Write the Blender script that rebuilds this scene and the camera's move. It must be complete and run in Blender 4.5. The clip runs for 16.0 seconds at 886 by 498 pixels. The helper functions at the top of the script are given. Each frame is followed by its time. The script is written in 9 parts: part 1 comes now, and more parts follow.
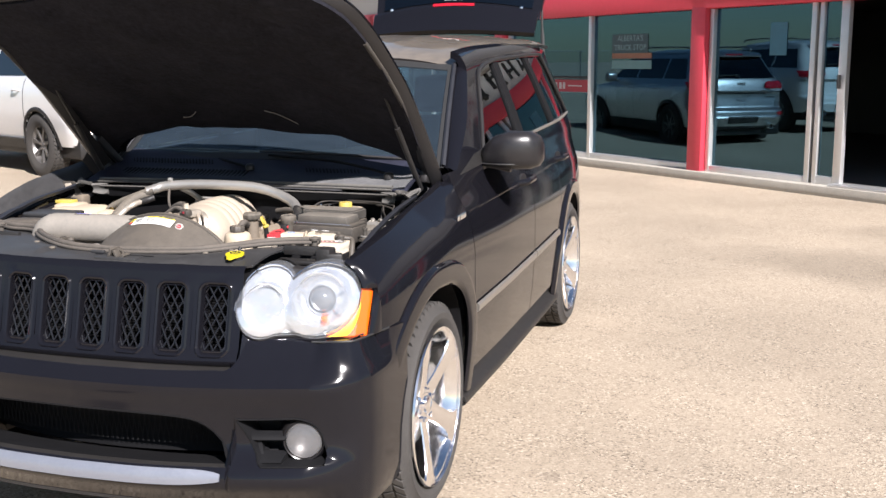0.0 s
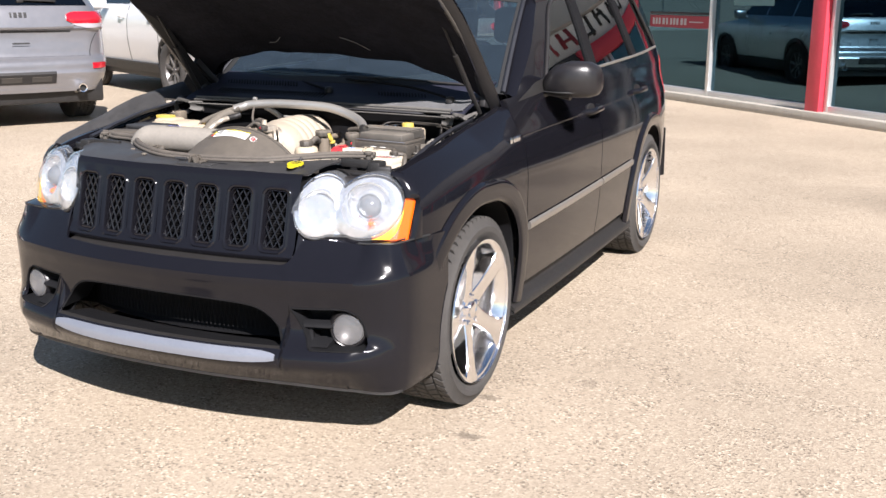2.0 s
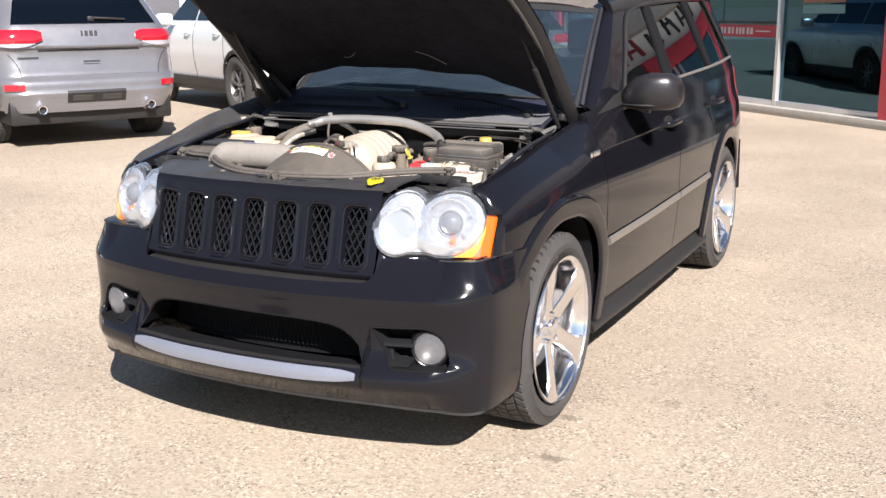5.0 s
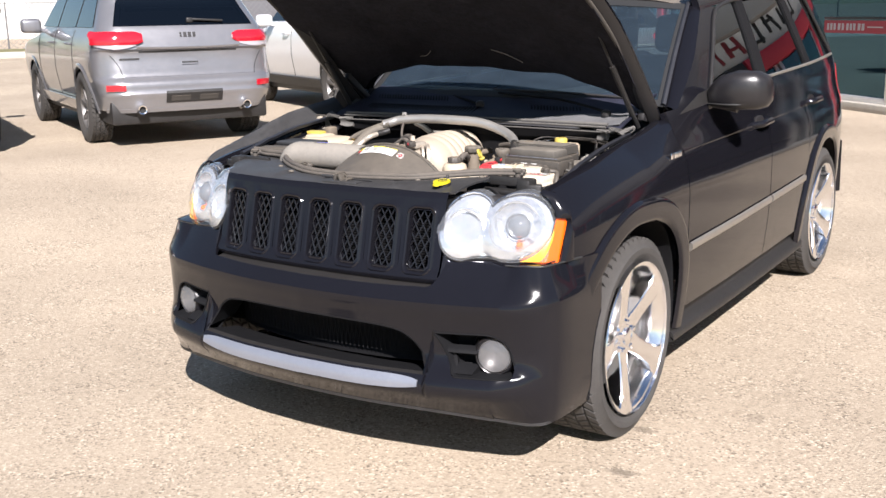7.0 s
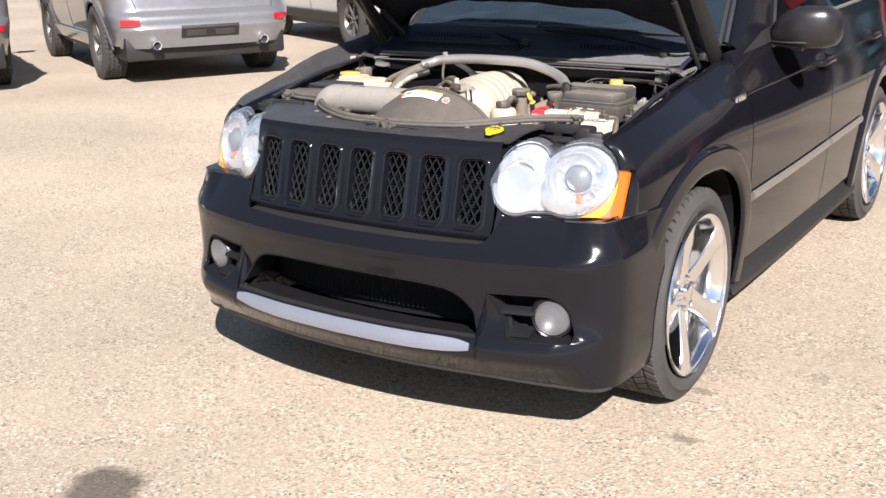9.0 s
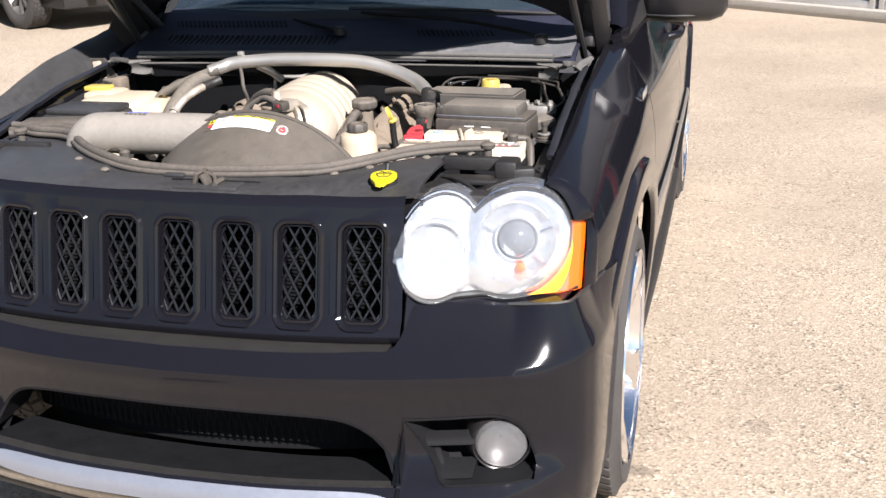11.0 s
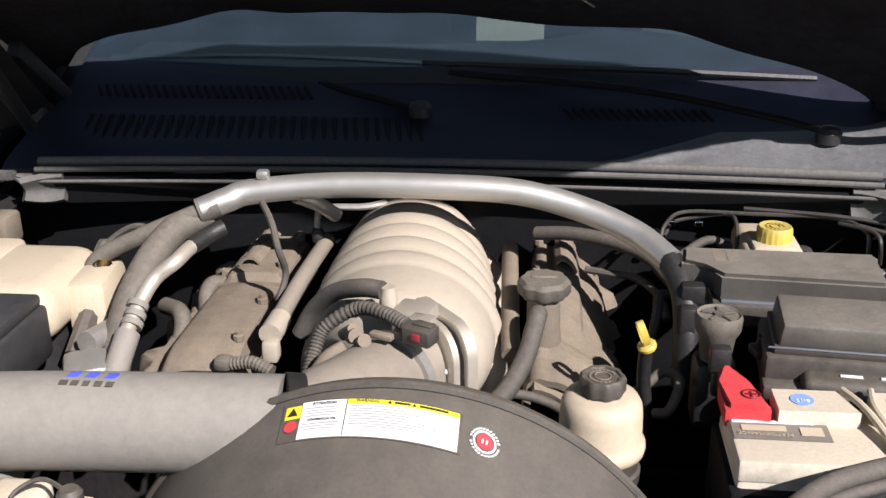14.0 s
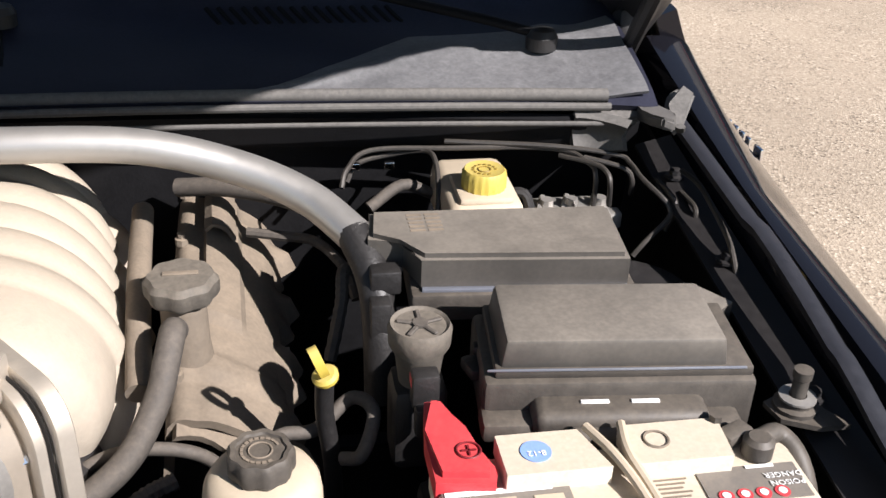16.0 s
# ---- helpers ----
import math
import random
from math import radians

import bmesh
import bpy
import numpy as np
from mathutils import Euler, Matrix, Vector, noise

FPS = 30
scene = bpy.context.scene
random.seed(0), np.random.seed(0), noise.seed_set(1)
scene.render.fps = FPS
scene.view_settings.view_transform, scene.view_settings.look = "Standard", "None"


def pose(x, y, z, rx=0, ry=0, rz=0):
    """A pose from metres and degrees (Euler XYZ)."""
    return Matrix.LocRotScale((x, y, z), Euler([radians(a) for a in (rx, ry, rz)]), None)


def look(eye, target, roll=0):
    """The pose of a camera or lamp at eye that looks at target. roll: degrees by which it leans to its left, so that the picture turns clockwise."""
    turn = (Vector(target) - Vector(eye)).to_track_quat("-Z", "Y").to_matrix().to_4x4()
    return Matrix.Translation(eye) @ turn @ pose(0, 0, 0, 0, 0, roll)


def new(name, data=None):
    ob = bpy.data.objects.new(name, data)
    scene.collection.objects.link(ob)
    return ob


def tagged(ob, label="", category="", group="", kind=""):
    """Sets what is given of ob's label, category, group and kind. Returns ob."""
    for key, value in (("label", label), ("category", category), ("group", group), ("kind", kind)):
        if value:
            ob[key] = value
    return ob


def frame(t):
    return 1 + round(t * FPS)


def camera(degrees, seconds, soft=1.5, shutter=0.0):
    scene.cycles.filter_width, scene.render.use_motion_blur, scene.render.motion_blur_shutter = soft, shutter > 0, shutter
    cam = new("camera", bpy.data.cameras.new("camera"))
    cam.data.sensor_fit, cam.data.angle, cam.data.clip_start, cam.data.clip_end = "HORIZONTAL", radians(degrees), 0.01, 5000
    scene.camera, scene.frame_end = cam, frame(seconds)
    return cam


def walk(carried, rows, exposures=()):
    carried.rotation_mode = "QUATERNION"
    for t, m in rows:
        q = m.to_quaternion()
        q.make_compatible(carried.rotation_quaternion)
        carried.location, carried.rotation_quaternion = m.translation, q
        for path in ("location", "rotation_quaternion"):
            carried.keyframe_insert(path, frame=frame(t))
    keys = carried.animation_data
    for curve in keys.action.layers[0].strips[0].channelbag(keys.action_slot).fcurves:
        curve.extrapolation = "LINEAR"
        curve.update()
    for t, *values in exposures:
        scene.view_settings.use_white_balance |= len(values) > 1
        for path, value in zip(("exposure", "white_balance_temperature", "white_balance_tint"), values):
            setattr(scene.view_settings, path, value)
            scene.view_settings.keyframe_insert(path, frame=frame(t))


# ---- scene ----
cam = camera(46.2, 16.0)
PATH = [
    (0, (1.947, -3.4, 1.578), (1.381, -1.515, 1.224), -0.3),
    (0.5, (2.093, -3.426, 1.576), (1.329, -1.618, 1.187), -1.7),
    (1, (2.157, -3.532, 1.563), (1.407, -1.745, 1.069), -1.2),
    (1.5, (2.229, -3.595, 1.571), (1.489, -1.825, 1.006), -0.4),
    (2, (2.359, -3.628, 1.569), (1.566, -1.854, 1.096), 0.4),
    (2.5, (2.461, -3.622, 1.565), (1.616, -1.863, 1.125), 0.4),
    (3, (2.478, -3.606, 1.563), (1.624, -1.856, 1.106), -0.7),
    (3.5, (2.452, -3.626, 1.566), (1.551, -1.893, 1.134), -1.6),
    (3.7, (2.409, -3.62, 1.565), (1.498, -1.893, 1.13), -1.2),
    (6, (2.234, -3.55, 1.576), (1.346, -1.818, 1.114), 0.0),
    (6.5, (2.28, -3.481, 1.577), (1.295, -1.8, 1.123), -0.1),
    (7, (2.301, -3.449, 1.559), (1.238, -1.815, 1.11), -1.0),
    (7.5, (2.314, -3.445, 1.565), (1.228, -1.832, 1.095), -0.7),
    (8, (2.309, -3.446, 1.568), (1.249, -1.83, 1.053), -0.8),
    (8.2, (2.283, -3.439, 1.578), (1.202, -1.843, 1.043), -0.9),
    (10.3, (1.473, -2.831, 1.545), (0.646, -1.124, 0.909), -1.5),
    (10.5, (1.371, -2.742, 1.583), (0.649, -0.988, 0.948), -1.9),
    (11, (1.116, -2.552, 1.57), (0.598, -0.737, 0.907), -2.1),
    (11.5, (0.908, -2.253, 1.585), (0.426, -0.442, 0.887), -1.6),
    (12, (0.737, -2.029, 1.559), (0.278, -0.201, 0.889), -0.2),
    (12.5, (0.526, -1.85, 1.582), (0.267, 0.026, 0.94), -0.8),
    (13, (0.385, -1.646, 1.561), (0.09, 0.218, 0.898), -0.3),
    (13.5, (0.293, -1.384, 1.586), (-0.077, 0.488, 0.985), -1.6),
    (14, (0.169, -1.206, 1.567), (-0.041, 0.647, 0.843), -0.8),
    (14.5, (0.077, -1.091, 1.563), (0.046, 0.731, 0.738), -2.2),
    (15, (0.12, -0.937, 1.575), (0.15, 0.854, 0.685), -1.7),
    (15.5, (0.226, -0.829, 1.544), (0.42, 0.928, 0.608), -0.2),
    (16, (0.24, -0.793, 1.542), (0.576, 0.916, 0.558), 2.5),
]
walk(cam, [(t, look(eye, target, roll)) for t, eye, target, roll in PATH], [(0, 1.11), (3.0, 1.16), (3.5, 1.13), (7.0, 1.15), (9.0, 1.14), (11.0, 1.22), (12.0, 0.98), (12.5, 0.88), (13.0, 0.82), (14.5, 0.74), (15.3, 0.86), (16, 1.0)])

# ---- world, sun ----
SUN = Vector((0.85, -0.93, 1.0)).normalized()
elev = math.asin(SUN.z)
world = bpy.data.worlds.new("world")
scene.world = world
world.use_nodes = True
wn = world.node_tree.nodes
sky = wn.new("ShaderNodeTexSky")
sky.sky_type = "NISHITA"
sky.sun_disc = False
sky.sun_elevation = elev
sky.sun_rotation = math.atan2(SUN.x, SUN.y)
sky.dust_density = 0.4
wn["Background"].inputs["Strength"].default_value = 0.051
world.node_tree.links.new(sky.outputs[0], wn["Background"].inputs[0])
sun = new("sun", bpy.data.lights.new("sun", "SUN"))
sun.data.energy = 5.0
sun.data.angle = radians(0.55)
sun.data.color = (1.0, 0.945, 0.945)
sun.matrix_world = look((0, 0, 30), Vector((0, 0, 30)) - SUN)
scene.view_settings.exposure = 0.0

# ---- materials ----


def mat(name, color, rough=0.5, metal=0.0, var=0.12, scale=12.0, bump=0.0, bscale=60.0, coat=0.0, dust=0.0,
        dust_col=(0.30, 0.245, 0.18), up=0.35, spec=0.5, rvar=0.12, coat_ior=1.5, coat_rough=0.04):
    """Colour with variation at two scales, fine relief, and dust that lies on faces that look up."""
    m = bpy.data.materials.new(name)
    m.use_nodes = True
    t = m.node_tree
    n, ln = t.nodes, t.links
    b = n["Principled BSDF"]
    tc = n.new("ShaderNodeTexCoord")
    a1, a2 = n.new("ShaderNodeTexNoise"), n.new("ShaderNodeTexNoise")
    for a, s, d in ((a1, scale, 8.0), (a2, scale * 9, 3.0)):
        a.inputs["Scale"].default_value = s
        a.inputs["Detail"].default_value = d
        a.inputs["Roughness"].default_value = 0.68
        ln.new(tc.outputs["Object"], a.inputs["Vector"])
    add = n.new("ShaderNodeMath")
    add.operation = "ADD"
    ln.new(a1.outputs["Fac"], add.inputs[0])
    ln.new(a2.outputs["Fac"], add.inputs[1])
    mr = n.new("ShaderNodeMapRange")
    mr.inputs["From Min"].default_value, mr.inputs["From Max"].default_value = 0.7, 1.3
    mr.inputs["To Min"].default_value, mr.inputs["To Max"].default_value = 1 - var, 1 + var
    ln.new(add.outputs[0], mr.inputs["Value"])
    mul = n.new("ShaderNodeVectorMath")
    mul.operation = "SCALE"
    mul.inputs[0].default_value = color[:3]
    ln.new(mr.outputs[0], mul.inputs["Scale"])
    out = mul.outputs[0]
    rr = n.new("ShaderNodeMapRange")
    rr.inputs["From Min"].default_value, rr.inputs["From Max"].default_value = 0.7, 1.3
    rr.inputs["To Min"].default_value = max(0.02, rough - rvar * rough)
    rr.inputs["To Max"].default_value = min(1.0, rough + rvar * rough)
    ln.new(add.outputs[0], rr.inputs["Value"])
    rough_out = rr.outputs[0]
    b.inputs["Metallic"].default_value = metal
    b.inputs["Specular IOR Level"].default_value = spec
    b.inputs["Coat Weight"].default_value = coat
    b.inputs["Coat Roughness"].default_value = coat_rough
    b.inputs["Coat IOR"].default_value = coat_ior
    if dust > 0:
        geo = n.new("ShaderNodeNewGeometry")
        sep = n.new("ShaderNodeSeparateXYZ")
        ln.new(geo.outputs["Normal"], sep.inputs[0])
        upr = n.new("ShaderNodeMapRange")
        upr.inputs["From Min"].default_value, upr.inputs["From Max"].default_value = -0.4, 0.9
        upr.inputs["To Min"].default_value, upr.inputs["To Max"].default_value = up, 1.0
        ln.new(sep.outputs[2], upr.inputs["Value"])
        dn = n.new("ShaderNodeMapRange")
        dn.inputs["From Min"].default_value, dn.inputs["From Max"].default_value = 0.75, 1.25
        dn.inputs["To Min"].default_value, dn.inputs["To Max"].default_value = dust * 0.72, min(1.0, dust * 1.18)
        ln.new(add.outputs[0], dn.inputs["Value"])
        f = n.new("ShaderNodeMath")
        f.operation = "MULTIPLY"
        ln.new(upr.outputs[0], f.inputs[0])
        ln.new(dn.outputs[0], f.inputs[1])
        if dust > 0.1:
            # loose grains and bare spots
            gn, gr, ga = n.new("ShaderNodeTexNoise"), n.new("ShaderNodeMapRange"), n.new("ShaderNodeMath")
            gn.inputs["Scale"].default_value = 240.0
            gn.inputs["Detail"].default_value = 3.0
            ln.new(tc.outputs["Object"], gn.inputs["Vector"])
            gr.inputs["From Min"].default_value, gr.inputs["From Max"].default_value = 0.36, 0.66
            gr.inputs["To Min"].default_value, gr.inputs["To Max"].default_value = 0.90, 1.12
            ln.new(gn.outputs["Fac"], gr.inputs["Value"])
            ga.operation = "MULTIPLY"
            ga.use_clamp = True
            ln.new(f.outputs[0], ga.inputs[0])
            ln.new(gr.outputs[0], ga.inputs[1])
            f = ga
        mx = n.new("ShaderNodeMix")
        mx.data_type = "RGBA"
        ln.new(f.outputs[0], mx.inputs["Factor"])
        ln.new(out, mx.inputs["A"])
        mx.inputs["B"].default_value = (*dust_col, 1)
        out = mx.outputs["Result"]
        mq = n.new("ShaderNodeMix")
        ln.new(f.outputs[0], mq.inputs["Factor"])
        ln.new(rough_out, mq.inputs["A"])
        mq.inputs["B"].default_value = 0.9
        rough_out = mq.outputs["Result"]
    ln.new(out, b.inputs["Base Color"])
    ln.new(rough_out, b.inputs["Roughness"])
    if bump > 0:
        bn = n.new("ShaderNodeTexNoise")
        bn.inputs["Scale"].default_value = bscale
        bn.inputs["Detail"].default_value = 4.0
        ln.new(tc.outputs["Object"], bn.inputs["Vector"])
        bp = n.new("ShaderNodeBump")
        bp.inputs["Strength"].default_value = bump
        bp.inputs["Distance"].default_value = 0.004
        ln.new(bn.outputs["Fac"], bp.inputs["Height"])
        ln.new(bp.outputs[0], b.inputs["Normal"])
    return m


def glass_mat(name, tint, gloss, rough=0.0, sheen=(0.92, 0.97, 1.0), haze=0.0, milk=(0.8, 0.82, 0.86)):
    """A tinted pane: what lies behind, dimmed, under a mirror image; haze makes it milky."""
    m = bpy.data.materials.new(name)
    m.use_nodes = True
    t = m.node_tree
    n, ln = t.nodes, t.links
    n.remove(n["Principled BSDF"])
    tr, gl, mx, lw = n.new("ShaderNodeBsdfTransparent"), n.new("ShaderNodeBsdfGlossy"), n.new("ShaderNodeMixShader"), n.new("ShaderNodeLayerWeight")
    tr.inputs["Color"].default_value = (*tint, 1)
    gl.inputs["Roughness"].default_value = rough
    gl.inputs["Color"].default_value = (*sheen, 1)
    lw.inputs["Blend"].default_value = 0.5
    pw, ad = n.new("ShaderNodeMath"), n.new("ShaderNodeMath")
    pw.operation = "POWER"
    pw.inputs[1].default_value = 5.0
    ln.new(lw.outputs["Facing"], pw.inputs[0])
    ad.operation = "MULTIPLY_ADD"
    ad.use_clamp = True
    ad.inputs[1].default_value, ad.inputs[2].default_value = 0.96, 0.04 + gloss
    ln.new(pw.outputs[0], ad.inputs[0])
    ln.new(ad.outputs[0], mx.inputs[0])
    ln.new(tr.outputs[0], mx.inputs[1])
    ln.new(gl.outputs[0], mx.inputs[2])
    out = mx.outputs[0]
    if haze > 0:
        df, mh, nz = n.new("ShaderNodeBsdfDiffuse"), n.new("ShaderNodeMixShader"), n.new("ShaderNodeTexNoise")
        df.inputs["Color"].default_value = (*milk, 1)
        nz.inputs["Scale"].default_value = 14
        rg = n.new("ShaderNodeMapRange")
        rg.inputs["From Min"].default_value, rg.inputs["From Max"].default_value = 0.3, 0.7
        rg.inputs["To Min"].default_value, rg.inputs["To Max"].default_value = haze * 0.85, haze * 1.15
        ln.new(nz.outputs["Fac"], rg.inputs["Value"])
        ln.new(rg.outputs[0], mh.inputs[0])
        ln.new(out, mh.inputs[1])
        ln.new(df.outputs[0], mh.inputs[2])
        out = mh.outputs[0]
    ln.new(out, n["Material Output"].inputs[0])
    return m


def ground_mat():
    """Worn asphalt with light stones bared, all dusted over with tan grit."""
    m = bpy.data.materials.new("worn_asphalt")
    m.use_nodes = True
    t = m.node_tree
    n, ln = t.nodes, t.links
    b = n["Principled BSDF"]
    geo = n.new("ShaderNodeNewGeometry")
    vo = n.new("ShaderNodeTexVoronoi")
    vo.inputs["Scale"].default_value = 115
    v2 = n.new("ShaderNodeTexVoronoi")
    v2.inputs["Scale"].default_value = 42
    big, mid, fine = (n.new("ShaderNodeTexNoise") for _ in range(3))
    for q, s, d in ((big, 0.55, 5.0), (mid, 5.0, 4.0), (fine, 170.0, 2.0)):
        q.inputs["Scale"].default_value, q.inputs["Detail"].default_value = s, d
    for q in (vo, v2, big, mid, fine):
        ln.new(geo.outputs["Position"], q.inputs["Vector"])
    sepc = n.new("ShaderNodeSeparateColor")
    ln.new(vo.outputs["Color"], sepc.inputs[0])
    ramp = n.new("ShaderNodeValToRGB")
    el = ramp.color_ramp.elements
    el[0].position, el[0].color = 0.0, (0.10, 0.081, 0.062, 1)
    el[1].position, el[1].color = 1.0, (0.67, 0.57, 0.45, 1)
    for p, c in ((0.16, (0.290, 0.236, 0.175, 1)), (0.55, (0.392, 0.322, 0.242, 1)), (0.88, (0.457, 0.38, 0.292, 1))):
        e = el.new(p)
        e.color = c
    ln.new(sepc.outputs[0], ramp.inputs[0])
    # grit between the stones
    mg = n.new("ShaderNodeMix")
    mg.data_type = "RGBA"
    mg.inputs["B"].default_value = (0.398, 0.327, 0.246, 1)
    mgf = n.new("ShaderNodeMapRange")
    mgf.inputs["From Min"].default_value, mgf.inputs["From Max"].default_value = 0.35, 0.65
    mgf.inputs["To Min"].default_value, mgf.inputs["To Max"].default_value = 0.15, 0.65
    ln.new(mid.outputs["Fac"], mgf.inputs["Value"])
    ln.new(mgf.outputs[0], mg.inputs["Factor"])
    ln.new(ramp.outputs[0], mg.inputs["A"])
    sc = n.new("ShaderNodeVectorMath")
    sc.operation = "SCALE"
    ms = n.new("ShaderNodeMapRange")
    ms.inputs["From Min"].default_value, ms.inputs["From Max"].default_value = 0.3, 0.7
    ms.inputs["To Min"].default_value, ms.inputs["To Max"].default_value = 0.84, 1.12
    ln.new(big.outputs["Fac"], ms.inputs["Value"])
    ln.new(mg.outputs["Result"], sc.inputs[0])
    ln.new(ms.outputs[0], sc.inputs["Scale"])
    # dark oil marks with shapes of their own
    col = sc.outputs[0]
    for cx, cy, rx, ry, dark in ((-0.37, -1.56, 0.14, 0.125, 0.80), (0.992, -0.353, 0.06, 0.03, 0.5), (2.9, 5.2, 1.3, 0.8, 0.28), (3.6, 6.9, 1.1, 0.5, 0.2), (1.25, 0.35, 0.05, 0.05, 0.25), (0.93, 0.03, 0.06, 0.03, 0.4)):
        mp = n.new("ShaderNodeMapping")
        mp.inputs["Location"].default_value = (-cx / rx, -cy / ry, 0)
        mp.inputs["Scale"].default_value = (1 / rx, 1 / ry, 0)
        ln.new(geo.outputs["Position"], mp.inputs["Vector"])
        le = n.new("ShaderNodeVectorMath")
        le.operation = "LENGTH"
        ln.new(mp.outputs[0], le.inputs[0])
        nz = n.new("ShaderNodeTexNoise")
        nz.inputs["Scale"].default_value = 1.1 / rx
        nz.inputs["Detail"].default_value = 4
        ln.new(geo.outputs["Position"], nz.inputs["Vector"])
        sm = n.new("ShaderNodeMath")
        sm.operation = "MULTIPLY_ADD"
        sm.inputs[1].default_value = 1.3
        ln.new(nz.outputs["Fac"], sm.inputs[0])
        ln.new(le.outputs["Value"], sm.inputs[2])
        rg = n.new("ShaderNodeMapRange")
        rg.inputs["From Min"].default_value, rg.inputs["From Max"].default_value = 1.25, 1.75
        rg.inputs["To Min"].default_value, rg.inputs["To Max"].default_value = dark, 0.0
        ln.new(sm.outputs[0], rg.inputs["Value"])
        mx = n.new("ShaderNodeMix")
        mx.data_type = "RGBA"
        mx.inputs["B"].default_value = (0.06, 0.05, 0.04, 1)
        ln.new(rg.outputs[0], mx.inputs["Factor"])
        ln.new(col, mx.inputs["A"])
        col = mx.outputs["Result"]
    ln.new(col, b.inputs["Base Color"])
    b.inputs["Roughness"].default_value = 0.93
    b.inputs["Specular IOR Level"].default_value = 0.25
    ad = n.new("ShaderNodeMath")
    ad.operation = "ADD"
    ln.new(vo.outputs["Distance"], ad.inputs[0])
    ln.new(fine.outputs["Fac"], ad.inputs[1])
    bp = n.new("ShaderNodeBump")
    bp.inputs["Strength"].default_value = 0.5
    bp.inputs["Distance"].default_value = 0.004
    ln.new(ad.outputs[0], bp.inputs["Height"])
    ln.new(bp.outputs[0], b.inputs["Normal"])
    return m


M_PAINT = mat("black_paint", (0.0072, 0.0071, 0.0095), 0.35, 0.0, 0.05, 3, coat=1.0, spec=0.0, coat_ior=1.39, coat_rough=0.075)
M_SATIN = mat("satin_black_paint", (0.007, 0.007, 0.0095), 0.30, 0.0, 0.08, 6, bump=0.02, bscale=300, dust=0.04, up=0.2, spec=0.55)
M_PAINT_DUSTY = mat("dusty_black_paint", (0.0065, 0.0065, 0.0095), 0.30, 0.0, 0.05, 3, coat=0.8, dust=0.52, up=0.0, rvar=0.05)
M_HOODPAD = mat("hood_insulation", (0.0145, 0.0145, 0.019), 0.95, 0, 0.5, 5, bump=0.7, bscale=70, spec=0.1)
M_PLASTIC = mat("black_plastic", (0.012, 0.012, 0.013), 0.5, 0, 0.2, 15, bump=0.15, bscale=300, dust=0.03)
M_DEEP = mat("matt_black_plastic", (0.0095, 0.0095, 0.0105), 0.7, 0, 0.2, 15, bump=0.1, bscale=300, spec=0.12)
M_DUSTPLASTIC = mat("dusty_black_plastic", (0.022, 0.022, 0.023), 0.5, 0, 0.15, 8, bump=0.08, bscale=260, dust=0.26, up=0.25)
M_DUSTIER = mat("very_dusty_plastic", (0.035, 0.034, 0.032), 0.65, 0, 0.2, 10, bump=0.15, bscale=200, dust=0.5, up=0.45, dust_col=(0.26, 0.22, 0.17))
M_PANEL = mat("panel_plastic", (0.014, 0.0145, 0.017), 0.40, 0, 0.25, 7, bump=0.10, bscale=260, dust=0.17, up=0.25, dust_col=(0.19, 0.18, 0.168))
M_SHROUD = mat("dusty_shroud_plastic", (0.038, 0.037, 0.036), 0.5, 0, 0.10, 3, bump=0.05, bscale=200, dust=0.27, up=0.5, dust_col=(0.26, 0.212, 0.158))
# dusty cowl plastic; darker and bluer to paint in the shade under the hood
M_COWL = mat("shaded_dusty_cowl", (0.009, 0.0095, 0.014), 0.45, 0, 0.06, 2, bump=0.03, bscale=260, dust=0.16, up=0.08, dust_col=(0.125, 0.130, 0.20), spec=0.12)
# lighter copy of the cowl plastic, with the sunlight put into its colour
M_COWL_SUNLIT = mat("sunlit_grey_plastic", (0.030, 0.031, 0.035), 0.5, 0, 0.10, 9, bump=0.04, bscale=220, dust=0.48, up=0.15, dust_col=(0.25, 0.248, 0.25))
M_LID = mat("satin_dusty_lid", (0.030, 0.030, 0.030), 0.38, 0, 0.10, 1.6, bump=0.02, bscale=200, dust=0.60, up=0.0, dust_col=(0.28, 0.245, 0.20), rvar=0.12)
M_ELBOW = mat("tan_dusty_elbow", (0.19, 0.165, 0.135), 0.6, 0, 0.08, 7, bump=0.06, bscale=240, dust=0.6, up=0.4, dust_col=(0.30, 0.255, 0.20))
M_RUBBER = mat("rubber", (0.018, 0.018, 0.018), 0.7, 0, 0.15, 14, bump=0.1, bscale=220, dust=0.40, up=0.3, dust_col=(0.245, 0.205, 0.165))
M_SEALBEAD = mat("dusty_seal_rubber", (0.022, 0.022, 0.022), 0.7, 0, 0.15, 14, bump=0.1, bscale=220, dust=0.50, up=0.25, dust_col=(0.24, 0.225, 0.205))
M_TYRE = mat("tyre_rubber", (0.026, 0.025, 0.025), 0.85, 0, 0.2, 18, bump=0.25, bscale=160, dust=0.15, up=0.8, dust_col=(0.20, 0.18, 0.155))
M_ALLOY = mat("polished_alloy", (0.90, 0.90, 0.92), 0.13, 1.0, 0.03, 6, dust=0.02, up=0.8, dust_col=(0.4, 0.37, 0.33))
M_GREYALLOY = mat("dark_grey_alloy", (0.16, 0.16, 0.165), 0.35, 0.7, 0.08, 8, dust=0.2, up=0.7)
M_ALU = mat("cast_aluminium", (0.40, 0.39, 0.37), 0.40, 0.6, 0.12, 25, bump=0.1, bscale=400, dust=0.25, up=0.5)
